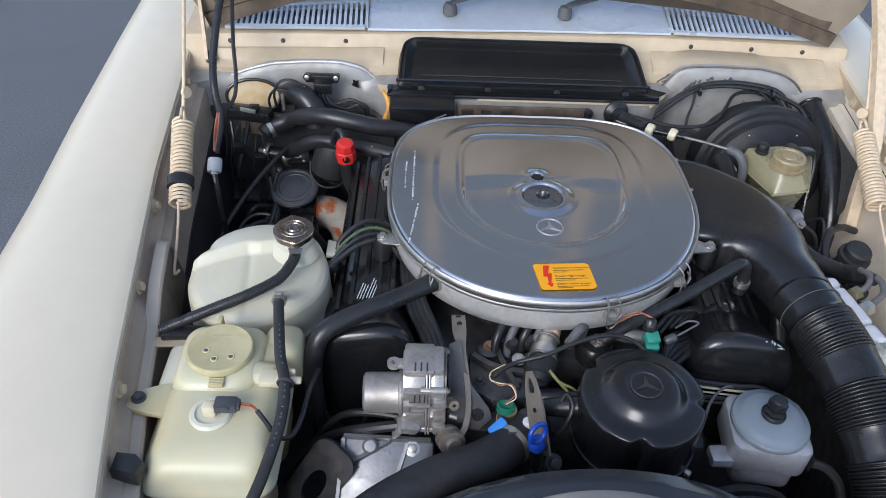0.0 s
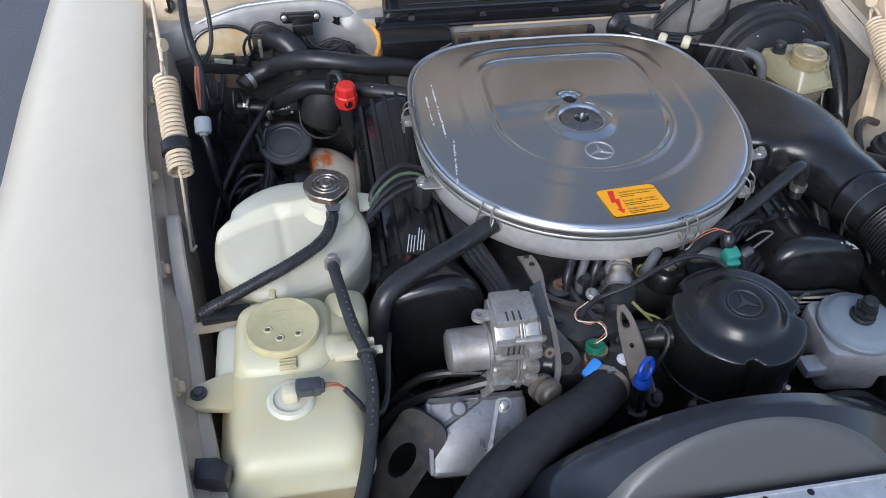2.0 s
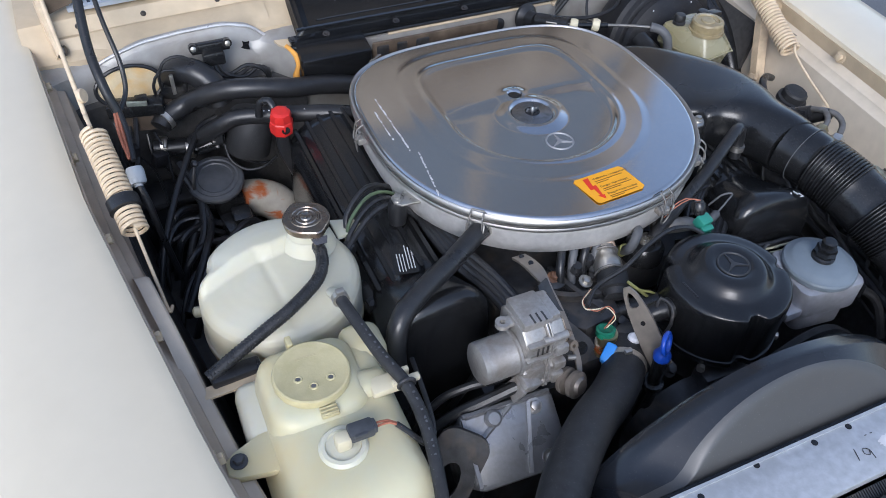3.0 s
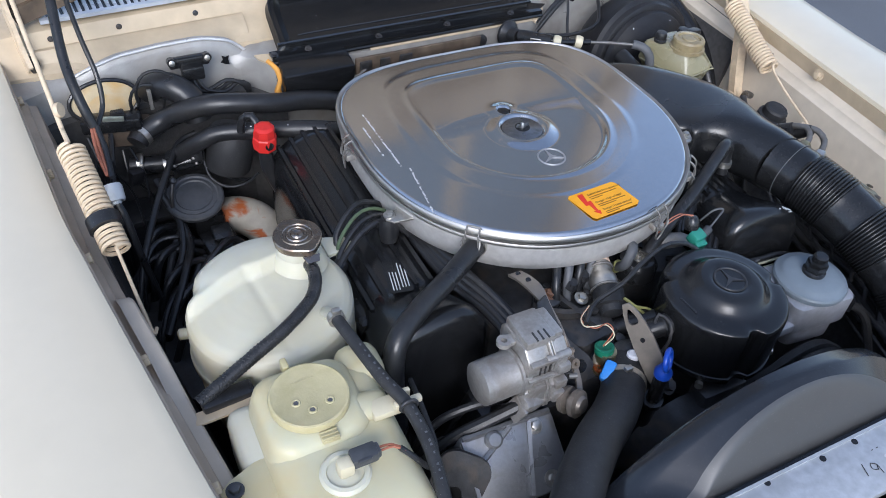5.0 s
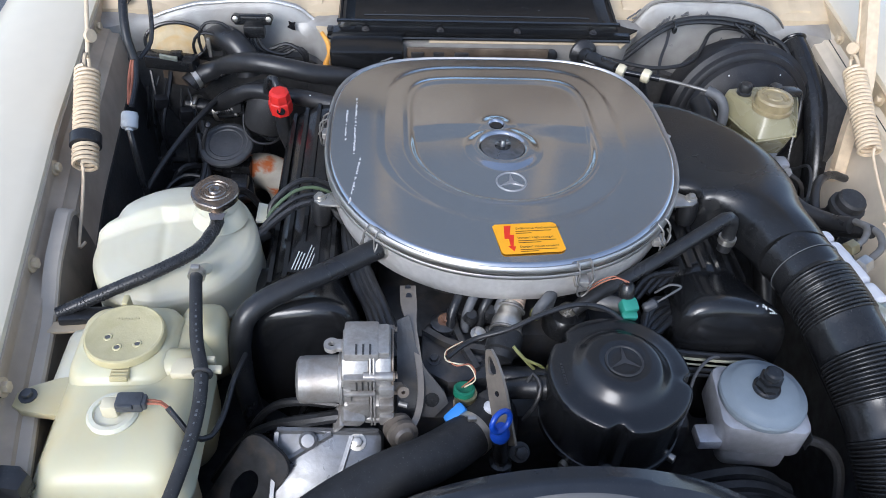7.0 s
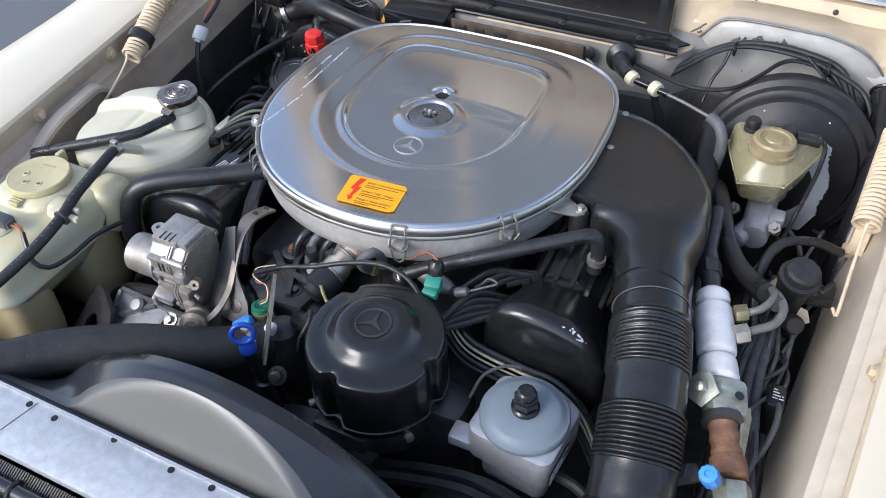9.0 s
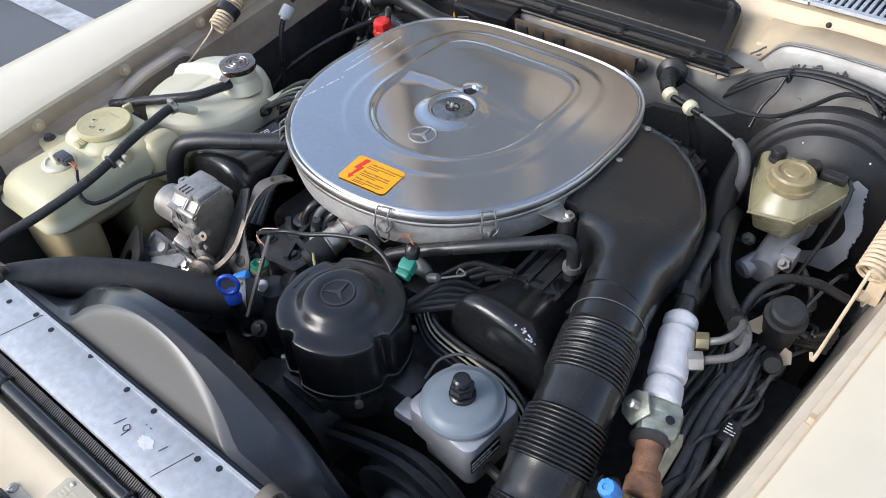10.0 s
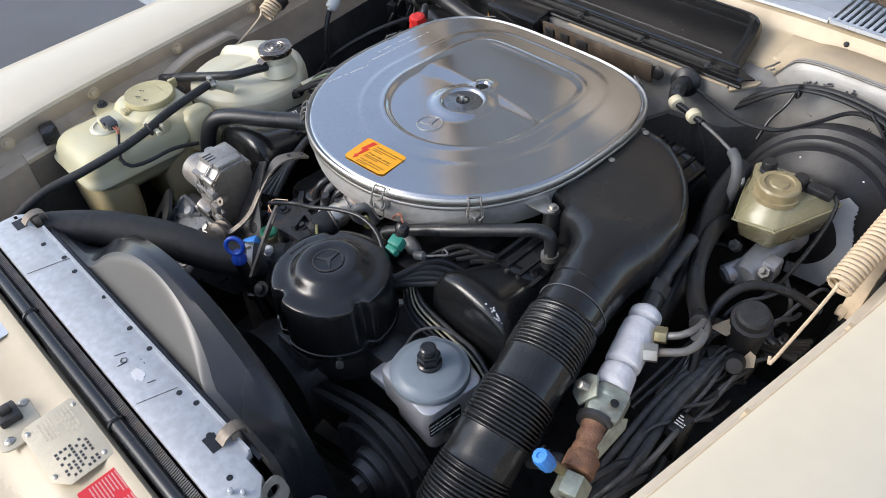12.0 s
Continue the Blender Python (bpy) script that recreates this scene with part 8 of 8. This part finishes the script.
for x, y, z in ((-0.050, 0.668, 0.816), (-0.034, 0.712, 0.816), (-0.100, 0.672, 0.816), (-0.064, 0.740, 0.816)):
    part("bolt", bolt((x, y, z), (0, -0.15, 1), 0.0050), M_DARKSTEEL, fd)
part("bright_bolt", bolt((-0.047, 0.706, 0.820), (0.1, -0.3, 1), 0.0058), M_STEEL, fd, "bright hexagon bolt")
part("rust_bolt", bolt((-0.084, 0.722, 0.826), (0, -0.15, 1), 0.0062), M_RUST, fd, "rusty hexagon bolt")
tp = thing("teal_plug", (0.122, 0.709, 0.84), "teal electric plug with red white wires", "plug")
part("plug", join(box((0.121, 0.704, 0.867), (0.019, 0.016, 0.017), 0.003, turn(20, 0, 10)), box((0.121, 0.695, 0.860), (0.018, 0.008, 0.012), 0.002, turn(20))), M_TEAL, tp)
part("cap", lathe([(0.009, 0), (0.0095, 0.012), (0.006, 0.017)], Matrix.Translation((0.119, 0.714, 0.874)) @ turn(-15), 16), M_BLACK, tp)
part("wires", join(tube([(0.117, 0.718, 0.892), (0.105, 0.728, 0.892), (0.090, 0.732, 0.880), (0.080, 0.735, 0.865)], 0.0008, 6), tube([(0.120, 0.718, 0.892), (0.107, 0.724, 0.893), (0.091, 0.728, 0.881), (0.080, 0.731, 0.865)], 0.0008, 6)), M_COPPER, tp, "thin red and white wires")
part("brass_body", lathe([(0.009, -0.03), (0.011, -0.01), (0.010, 0.02), (0.006, 0.03)], facing((0.105, 0.735, 0.840), (1, -0.3, 0.05)), 20), M_DULL, tp)
sp = thing("sensor_lead", (0.16, 0.72, 0.84), "grey cable lug with a bent pale lead", "lead")
part("lug", lathe([(0.004, 0), (0.006, 0.003), (0.006, 0.015), (0.003, 0.018)], facing((0.143, 0.713, 0.854), (0.9, 0.3, 0.25)), 14), M_DUSTY, sp)
part("lead", tube([(0.158, 0.718, 0.858), (0.175, 0.724, 0.866), (0.188, 0.730, 0.872), (0.176, 0.735, 0.870), (0.165, 0.742, 0.85)], 0.0014, 8, 0.003), M_GREY, sp)
hose("coil_lead", [(-0.088, 0.645, 0.852), (-0.060, 0.668, 0.853), (-0.02, 0.672, 0.866), (0.02, 0.686, 0.876), (0.06, 0.696, 0.880), (0.095, 0.694, 0.872), (0.125, 0.68, 0.85)], 0.0030, M_RUBBER, "black coil lead crossing before the air cleaner", "cable", seg=10)
for k in range(5):
    o = 0.010 * k
    hose("ignition_lead", [(0.12 + 0.004 * k, 0.672 + o * 0.2, 0.815 + 0.004 * k), (0.16, 0.700 + o * 0.9, 0.822 + 0.004 * k), (0.20, 0.735 + o, 0.826 - 0.004 * k), (0.23, 0.775 + o * 1.6, 0.812), (0.245, 0.83 + o * 2, 0.80)], 0.0045, M_RUBBER, "black ignition lead to the valve cover side", "cable", group="ignition leads", seg=9)
for k, (r, mt) in enumerate(((0.0042, M_RUBBER), (0.0018, M_PALE), (0.0013, M_PALE), (0.0030, M_RUBBER), (0.0022, M_RUBBER))):
    o = 0.006 * k
    hose("front_lead", [(0.122, 0.738 - o, 0.800 - o), (0.140, 0.716 - o, 0.812 - 0.7 * o), (0.175, 0.692 - o * 0.8, 0.806 - 0.7 * o), (0.239, 0.686 - o * 0.8, 0.799 - 0.6 * o), (0.280, 0.683 - o, 0.798 - 0.5 * o), (0.318, 0.674 - o, 0.778 - 0.4 * o), (0.345, 0.655 - o, 0.745)], r, mt, "thin pale cable between distributor cover and reservoir" if mt is M_PALE else "thin black cable between distributor cover and reservoir", "cable", group="front leads", seg=8)
for k, (r, mt) in enumerate(((0.002, M_YELLOW), (0.0018, M_YELLOW))):
    hose("front_lead", [(-0.012, 0.67, 0.84), (0.0, 0.66, 0.83), (0.012 + 0.012 * k, 0.655, 0.818), (0.03, 0.65 - 0.01 * k, 0.80)], r, mt, "thin yellow green wire near the valve", "cable", group="front leads", seg=8)
for k in range(4):
    hose("left_bank_lead", [(-0.135 - 0.008 * k, 0.68 - 0.004 * k, 0.815), (-0.155 - 0.006 * k, 0.73, 0.838 - 0.004 * k), (-0.178 - 0.006 * k, 0.79, 0.850 - 0.005 * k), (-0.192 - 0.005 * k, 0.86, 0.845), (-0.20, 0.94, 0.83)], 0.005, M_RUBBER, "black ignition lead beside the valve cover", "cable", group="ignition leads", seg=9)
for k in range(4):
    hose("tank_lead", [(-0.330 + 0.010 * k, 0.838 + 0.012 * k, 0.836), (-0.302, 0.862 + 0.010 * k, 0.850 + 0.003 * k), (-0.270, 0.880 + 0.012 * k, 0.866 + 0.004 * k), (-0.240, 0.885 + 0.014 * k, 0.870), (-0.212, 0.875 + 0.016 * k, 0.850), (-0.200, 0.862 + 0.016 * k, 0.82)], (0.0042, 0.0034, 0.0024, 0.0038)[k], (M_RUBBER, M_RUBBER, M_GREENLEAD, M_RUBBER)[k], "thin cable bending over the valve cover", "cable", group="tank leads", seg=8)
cf = thing("fuse_sleeve", (-0.328, 0.855, 0.80), "black plastic cable splitter beside the tank", "connector")
part("body", join(box((-0.318, 0.853, 0.838), (0.035, 0.018, 0.014), 0.004, turn(0, -20, 30)), box((-0.30, 0.80, 0.80), (0.03, 0.05, 0.03), 0.006)), M_BLACK, cf)
for k, p in enumerate(([(-0.50, 1.09, 0.66), (-0.465, 1.13, 0.69), (-0.455, 1.19, 0.72), (-0.47, 1.25, 0.745)], [(-0.52, 1.0, 0.66), (-0.47, 1.08, 0.70), (-0.45, 1.15, 0.70), (-0.47, 1.22, 0.74)], [(-0.50, 1.02, 0.62), (-0.44, 1.05, 0.68), (-0.40, 1.10, 0.69), (-0.38, 1.15, 0.66)], [(-0.48, 1.06, 0.66), (-0.43, 1.09, 0.70), (-0.39, 1.12, 0.70), (-0.36, 1.12, 0.66)])):
    hose("dark_cable", p, 0.006, M_RUBBER, "dark cable in the shaded corner of the bay", "cable", group="dark cables", seg=9)
dk = thing("black_relay_box", (-0.42, 1.15, 0.60), "black plastic box in the shaded corner", "box")
part("body", join(box((-0.405, 1.155, 0.66), (0.055, 0.05, 0.05), 0.008, turn(15, 0, 12)), box((-0.40, 1.15, 0.69), (0.03, 0.03, 0.02), 0.004, turn(15))), M_BLACK, dk)


# ---- clutter in the shaded parts of the bay ----
big = thing("intake_hose", (0.57, 1.20, 0.62), "fat black rubber hose beside the brake booster", "hose")
part("tube", tube([(0.560, 1.335, 0.862), (0.566, 1.29, 0.845), (0.572, 1.22, 0.81), (0.568, 1.15, 0.75), (0.56, 1.10, 0.67), (0.55, 1.07, 0.58)], 0.021, 20), M_BLACK, big)
part("mouth", donut((0.559, 1.340, 0.866), (-0.1, 0.8, 0.45), 0.020, 0.003, 28, 8), M_BLACK, big)
hose("fender_hose", [(0.525, 1.335, 0.845), (0.528, 1.31, 0.82), (0.53, 1.27, 0.76), (0.53, 1.24, 0.70)], 0.018, M_RUBBER, "black hose passing down behind the booster", "hose", seg=16)
hose("fender_hose", [(0.345, 1.17, 0.845), (0.352, 1.10, 0.83), (0.372, 1.03, 0.815), (0.385, 0.96, 0.79), (0.39, 0.90, 0.74), (0.39, 0.84, 0.68)], 0.016, M_RUBBER, "thick black hose between duct and booster", "hose", seg=16)
rnd2 = random.Random(21)
for k in range(9):
    x = 0.455 + 0.012 * (k % 5) + rnd2.uniform(-0.004, 0.004)
    z = 0.64 + 0.016 * (k % 4)
    hose("bay_cable", [(x + 0.02, 0.56, z - 0.05), (x + rnd2.uniform(-0.01, 0.015), 0.68, z), (x + rnd2.uniform(-0.012, 0.012), 0.79, z + rnd2.uniform(0.0, 0.03)), (x + rnd2.uniform(-0.012, 0.012), 0.89, z + rnd2.uniform(0.01, 0.05)), (x + rnd2.uniform(-0.03, 0.03), 1.00, z + 0.03)], rnd2.choice((0.0022, 0.003, 0.0036, 0.0052)), rnd2.choice((M_DUSTY, M_DUSTHAZE, M_RUBBER)), "black cable low between duct and inner fender", "cable", group="bay cables", seg=8)
for k in range(5):
    hose("bay_cable", [(0.42 + 0.02 * k, 1.02 + 0.01 * k, 0.70), (0.45 + 0.02 * k, 0.985, 0.745 + 0.008 * k), (0.50 + 0.008 * k, 0.965, 0.76 + 0.006 * k), (0.55, 0.985 + 0.01 * k, 0.75)], rnd2.choice((0.004, 0.006)), M_RUBBER, "black cable low between duct and inner fender", "cable", group="bay cables", seg=8)
wb = thing("wire_bundle_bracket", (0.35, 0.575, 0.72), "grey bent lever clamp beside the ribbed hose", "clamp")
part("lever", join(box((0.430, 0.640, 0.775), (0.045, 0.018, 0.016), 0.004, turn(0, -20, 25)), *[strip([(0.415 + 0.007 * q, 0.632, 0.786), (0.415 + 0.007 * q, 0.648, 0.788)], 0.002, 0.003) for q in range(5)]), M_GREY, wb)
# loops low in the shaded fender corner
for k in range(5):
    y = 0.97 + 0.045 * k
    hose("dark_cable", [(-0.53, y, 0.60), (-0.50, y + 0.02, 0.66 + 0.01 * k), (-0.455, y + 0.05, 0.685), (-0.41, y + 0.05, 0.66), (-0.38, y + 0.03, 0.60)], 0.006, M_RUBBER, "dark cable loop in the shaded corner of the bay", "cable", group="dark cables", seg=9)
# Added black box fills the shaded depth at the firewall.
hb = thing("corner_filler_box", (-0.46, 1.27, 0.45), "black box added for the dark firewall corner", "duct box")
part("body", box((-0.470, 1.285, 0.53), (0.20, 0.07, 0.26), 0.02), M_DEEPSHADE, hb)
part("lid", box((-0.470, 1.282, 0.665), (0.185, 0.066, 0.014), 0.005), M_DEEPSHADE, hb, "black lid of the added box")
for k in range(4):
    part("rib", box((-0.535 + 0.042 * k, 1.2475, 0.57), (0.006, 0.008, 0.15), 0.002), M_DEEPSHADE, hb)
part("clip", box((-0.44, 1.2475, 0.65), (0.020, 0.006, 0.034), 0.002), M_DARKSTEEL, hb, "dark metal clip")
# Added black box stands for deep shade beside the fender.
shade_box = thing("fender_filler_box", (-0.50, 1.02, 0.40), "black box added for the shade beside the inner fender", "cover")
part("body", box((-0.49, 1.02, 0.52), (0.11, 0.24, 0.22), 0.02), M_DEEPSHADE, shade_box)
# pipes and lines in front of the engine
for k, (p, r, mt) in enumerate((([(-0.335, 0.64, 0.68), (-0.290, 0.640, 0.765), (-0.250, 0.632, 0.795), (-0.19, 0.62, 0.80)], 0.005, M_RUBBER), ([(-0.350, 0.60, 0.69), (-0.310, 0.612, 0.750), (-0.275, 0.612, 0.778), (-0.235, 0.604, 0.800), (-0.190, 0.598, 0.818)], 0.0072, M_RUBBER), ([(-0.26, 0.66, 0.70), (-0.25, 0.645, 0.76), (-0.235, 0.635, 0.80), (-0.225, 0.63, 0.825)], 0.003, M_RUBBER), ([(0.195, 0.64, 0.775), (0.205, 0.660, 0.800), (0.232, 0.682, 0.803), (0.262, 0.685, 0.785)], 0.0020, M_GREY), ([(0.315, 0.60, 0.755), (0.345, 0.592, 0.755), (0.365, 0.575, 0.735), (0.37, 0.55, 0.69)], 0.0062, M_HOSE), ([(-0.005, 0.60, 0.80), (0.004, 0.598, 0.83), (0.010, 0.61, 0.845), (0.004, 0.625, 0.848), (-0.002, 0.622, 0.838)], 0.0022, M_DARKSTEEL))):
    hose("engine_line", p, r, mt, "thin line between the parts at the engine's front", "line", group="engine lines", seg=9)
for k in range(4):
    x = -0.135 + 0.035 * k
    single("engine_stud", bolt((x, 0.655 - 0.012 * (k % 2), 0.792 + 0.006 * (k % 2)), (0, -0.3, 1), 0.007), M_DARKSTEEL, "dark hexagon bolt on the engine front", "bolt", group="engine bolts")
bp = thing("coolant_pipe", (0.02, 0.65, 0.76), "black coolant pipe stub behind the distributor cover", "pipe")
part("tube", tube([(-0.045, 0.665, 0.79), (-0.01, 0.66, 0.80), (0.03, 0.645, 0.812), (0.05, 0.64, 0.815)], 0.012, 14), M_RUBBER, bp)
bh = thing("bleed_housing", (0.062, 0.735, 0.79), "round black bleed valve with a bolt head", "valve")
part("dome", lathe([(0.028, 0), (0.028, 0.018), (0.022, 0.026), (0.012, 0.028)], Matrix.Translation((0.062, 0.735, 0.80)), 24), M_BLACK, bh)
part("bolt", bolt((0.062, 0.735, 0.829), (0, 0, 1), 0.007), M_STEEL, bh)

cb = thing("distributor_lead_boot", (0.0, 0.60, 0.80), "thick black rubber boot entering the distributor cover", "boot")
part("boot", tube([(-0.02, 0.628, 0.818), (0.005, 0.622, 0.828), (0.028, 0.618, 0.832)], lambda t: 0.011 + 0.003 * t, 16), M_RUBBER, cb)
part("boot_ring", donut((0.012, 0.6205, 0.829), (0.9, -0.2, 0.2), 0.0125, 0.002, 22, 7), M_RUBBER, cb)
rb = random.Random(33)
for k in range(12):
    y = 0.60 + 0.04 * k
    x = 0.475 + rb.uniform(-0.02, 0.03)
    hose("bay_cable", [(x - 0.02, y - 0.05, 0.68), (x + rb.uniform(-0.02, 0.02), y, 0.735 + rb.uniform(0, 0.03)), (x + 0.02, y + 0.05, 0.75 + rb.uniform(0, 0.03)), (x + rb.uniform(0.0, 0.03), y + 0.10, 0.735), (x + 0.02, y + 0.15, 0.70)], rb.choice((0.0025, 0.0035, 0.005)), rb.choice((M_DUSTHAZE, M_DUSTY, M_GREY)), "black cable low between duct and inner fender", "cable", group="bay cables", seg=8)
for k in range(9):
    x, y, z = -0.56 + rb.uniform(0, 0.05), 0.98 + rb.uniform(0, 0.16), 0.60 + rb.uniform(0, 0.07)
    q = rb.uniform(-0.03, 0.03)
    hose("corner_cable", [(x, y - 0.06, z - 0.10), (x + 0.02 + q, y, z), (x + 0.05 + rb.uniform(0, 0.04), y + 0.04 + q, z + 0.03), (x + 0.10, y + 0.05 + rb.uniform(-0.04, 0.04), z + rb.uniform(-0.02, 0.03)), (x + 0.13 + q, y + 0.08, z - 0.06)], rb.choice((0.0025, 0.004, 0.0055)), rb.choice((M_RUBBER, M_RUBBER, M_HOSE)), "black cable tangled in the firewall corner", "cable", group="corner cables", seg=8)

# boots and fittings below the air cleaner's front
for k, (x, y) in enumerate(((-0.058, 0.728), (-0.036, 0.735), (-0.012, 0.742))):
    ib = thing("injector_boot", (x, y, 0.80), "ribbed black rubber boot on an injector line", "boot", "injector boots")
    part("boot", lathe([(0.0085, 0), (0.010, 0.004), (0.0085, 0.008), (0.010, 0.012), (0.0085, 0.016), (0.010, 0.020), (0.008, 0.024), (0.006, 0.028)], facing((x, y, 0.815), (0.1, -0.35, 0.93)), 16), M_RUBBER, ib)
    part("fitting", prism(circle(0.0075, 6), 0.008, facing((x, y + 0.003, 0.808), (0.1, -0.35, 0.93))), M_RUST if k == 1 else M_BRASS, ib, "stained hexagon fitting")
single("yellow_sleeve", lathe([(0.0062, -0.008), (0.0074, -0.007), (0.0074, 0.007), (0.0062, 0.008)], facing((0.0235, 0.730, 0.828), (0.05, 0.5, -0.8)), 16), M_YELLOW, "yellow green sleeve on a bent grey hose", "sleeve")
for k in range(5):
    x = 0.135 + 0.016 * k
    hose("bank_lead", [(x, 0.745 + 0.01 * k, 0.825), (x + 0.03, 0.775 + 0.008 * k, 0.842 - 0.004 * k), (x + 0.07, 0.79 + 0.012 * k, 0.838 - 0.003 * k), (x + 0.10, 0.82 + 0.012 * k, 0.825)], 0.004, M_RUBBER, "black ignition lead beside a black valve cover", "cable", group="ignition leads", seg=8)

# dusty cables, strap and tab low beside the inner fender
for k, r in enumerate((0.0065, 0.0065, 0.0045)):
    d = 0.014 * k
    hose("printed_cable", [(0.492 - d, 0.60, 0.70), (0.497 - d, 0.704, 0.745), (0.487 - 0.8 * d, 0.81, 0.757), (0.489 - 0.6 * d, 0.886, 0.760), (0.496 - 0.4 * d, 0.95, 0.745)], r, M_DUSTHAZE, "dusty dark cable with worn pale print", "cable", group="printed cables", seg=10)
rc2 = random.Random(77)
for k in range(7):
    x, y = 0.440 + 0.012 * k, 0.90 + 0.02 * rc2.random()
    hose("thin_wire", [(x - 0.012, y - 0.12, 0.715 + 0.01 * rc2.random()), (x, y - 0.05, 0.745 + 0.02 * rc2.random()), (x + 0.006 * rc2.uniform(-1, 1), y + 0.02, 0.752 + 0.02 * rc2.random()), (x + 0.02, y + 0.09, 0.735)], 0.0026, rc2.choice((M_DUSTHAZE, M_DUSTHAZE, M_DUSTY, M_GREY)), "thin dusty wire between the hoses", "wire", group="thin wires", seg=7)
sb = thing("strap_plate", (0.46, 0.91, 0.74), "scuffed dark steel strap with a bright worn edge", "strap")
part("plate", strip([(0.470, 0.862, 0.752), (0.462, 0.895, 0.762), (0.455, 0.930, 0.768), (0.448, 0.965, 0.764)], 0.016, 0.002), M_DARKSTEEL, sb)
part("worn_edge", tube([(0.4625, 0.860, 0.754), (0.4545, 0.894, 0.764), (0.447, 0.929, 0.770)], 0.0010, 6), M_STEEL, sb)

# dirt, lines and fittings in the shaded firewall corner
hose("slanting_line", [(-0.395, 1.275, 0.800), (-0.424, 1.265, 0.795), (-0.455, 1.205, 0.790), (-0.490, 1.140, 0.770), (-0.525, 1.075, 0.735), (-0.55, 1.03, 0.68)], 0.0048, M_RUBBER, "black rubber line slanting down to the fender", "hose", seg=12)
wl_ = thing("wire_harness", (-0.50, 1.25, 0.70), "dirty tangle of dark wires hanging at the firewall corner", "wire harness")
rk = random.Random(51)
for k in range(7):
    x, z = -0.56 + 0.011 * k, 0.80 + rk.uniform(-0.02, 0.02)
    part("wire", tube([(x, 1.292, z), (x + rk.uniform(-0.012, 0.012), 1.272, z - 0.035), (x + rk.uniform(-0.02, 0.03), 1.262 + rk.uniform(-0.02, 0.01), z - 0.085), (x + rk.uniform(-0.02, 0.04), 1.255 + rk.uniform(-0.03, 0.01), 0.66)], rk.choice((0.0022, 0.003, 0.0042)), 7), rk.choice((M_RUBBER, M_RUBBER, M_BOOST)), wl_)
for x, z in ((-0.535, 0.775), (-0.497, 0.752)):
    part("connector", box((x, 1.262, z), (0.022, 0.016, 0.026), 0.004, turn(10, 8, 20)), M_BOOST, wl_, "dirty black connector")
part("pale_tag", box((-0.508, 1.268, 0.8565), (0.030, 0.004, 0.008), 0.001, turn(0, 4, -12)), M_ZINC, wl_, "greenish metal tag")
ml = thing("linkage", (-0.40, 1.20, 0.70), "small greasy steel linkage beside the diaphragm", "linkage")
part("rod", tube([(-0.462, 1.192, 0.712), (-0.458, 1.196, 0.745), (-0.450, 1.21, 0.765)], 0.0032, 8), M_DARKSTEEL, ml)
part("lever", strip([(-0.388, 1.228, 0.762), (-0.372, 1.215, 0.752), (-0.352, 1.198, 0.748), (-0.335, 1.19, 0.752)], 0.005, 0.003), M_BLACK, ml)
part("loop", tube([(-0.395, 1.236, 0.770), (-0.392, 1.215, 0.752), (-0.372, 1.196, 0.742), (-0.345, 1.186, 0.748), (-0.325, 1.176, 0.770)], 0.0022, 7), M_RUBBER, ml)
part("ball_joint", lathe([(0.002, -0.005), (0.0055, -0.003), (0.0060, 0.001), (0.004, 0.005), (0.001, 0.006)], facing((-0.450, 1.21, 0.766), (0.2, -0.6, 0.6)), 16), M_DARKSTEEL, ml)
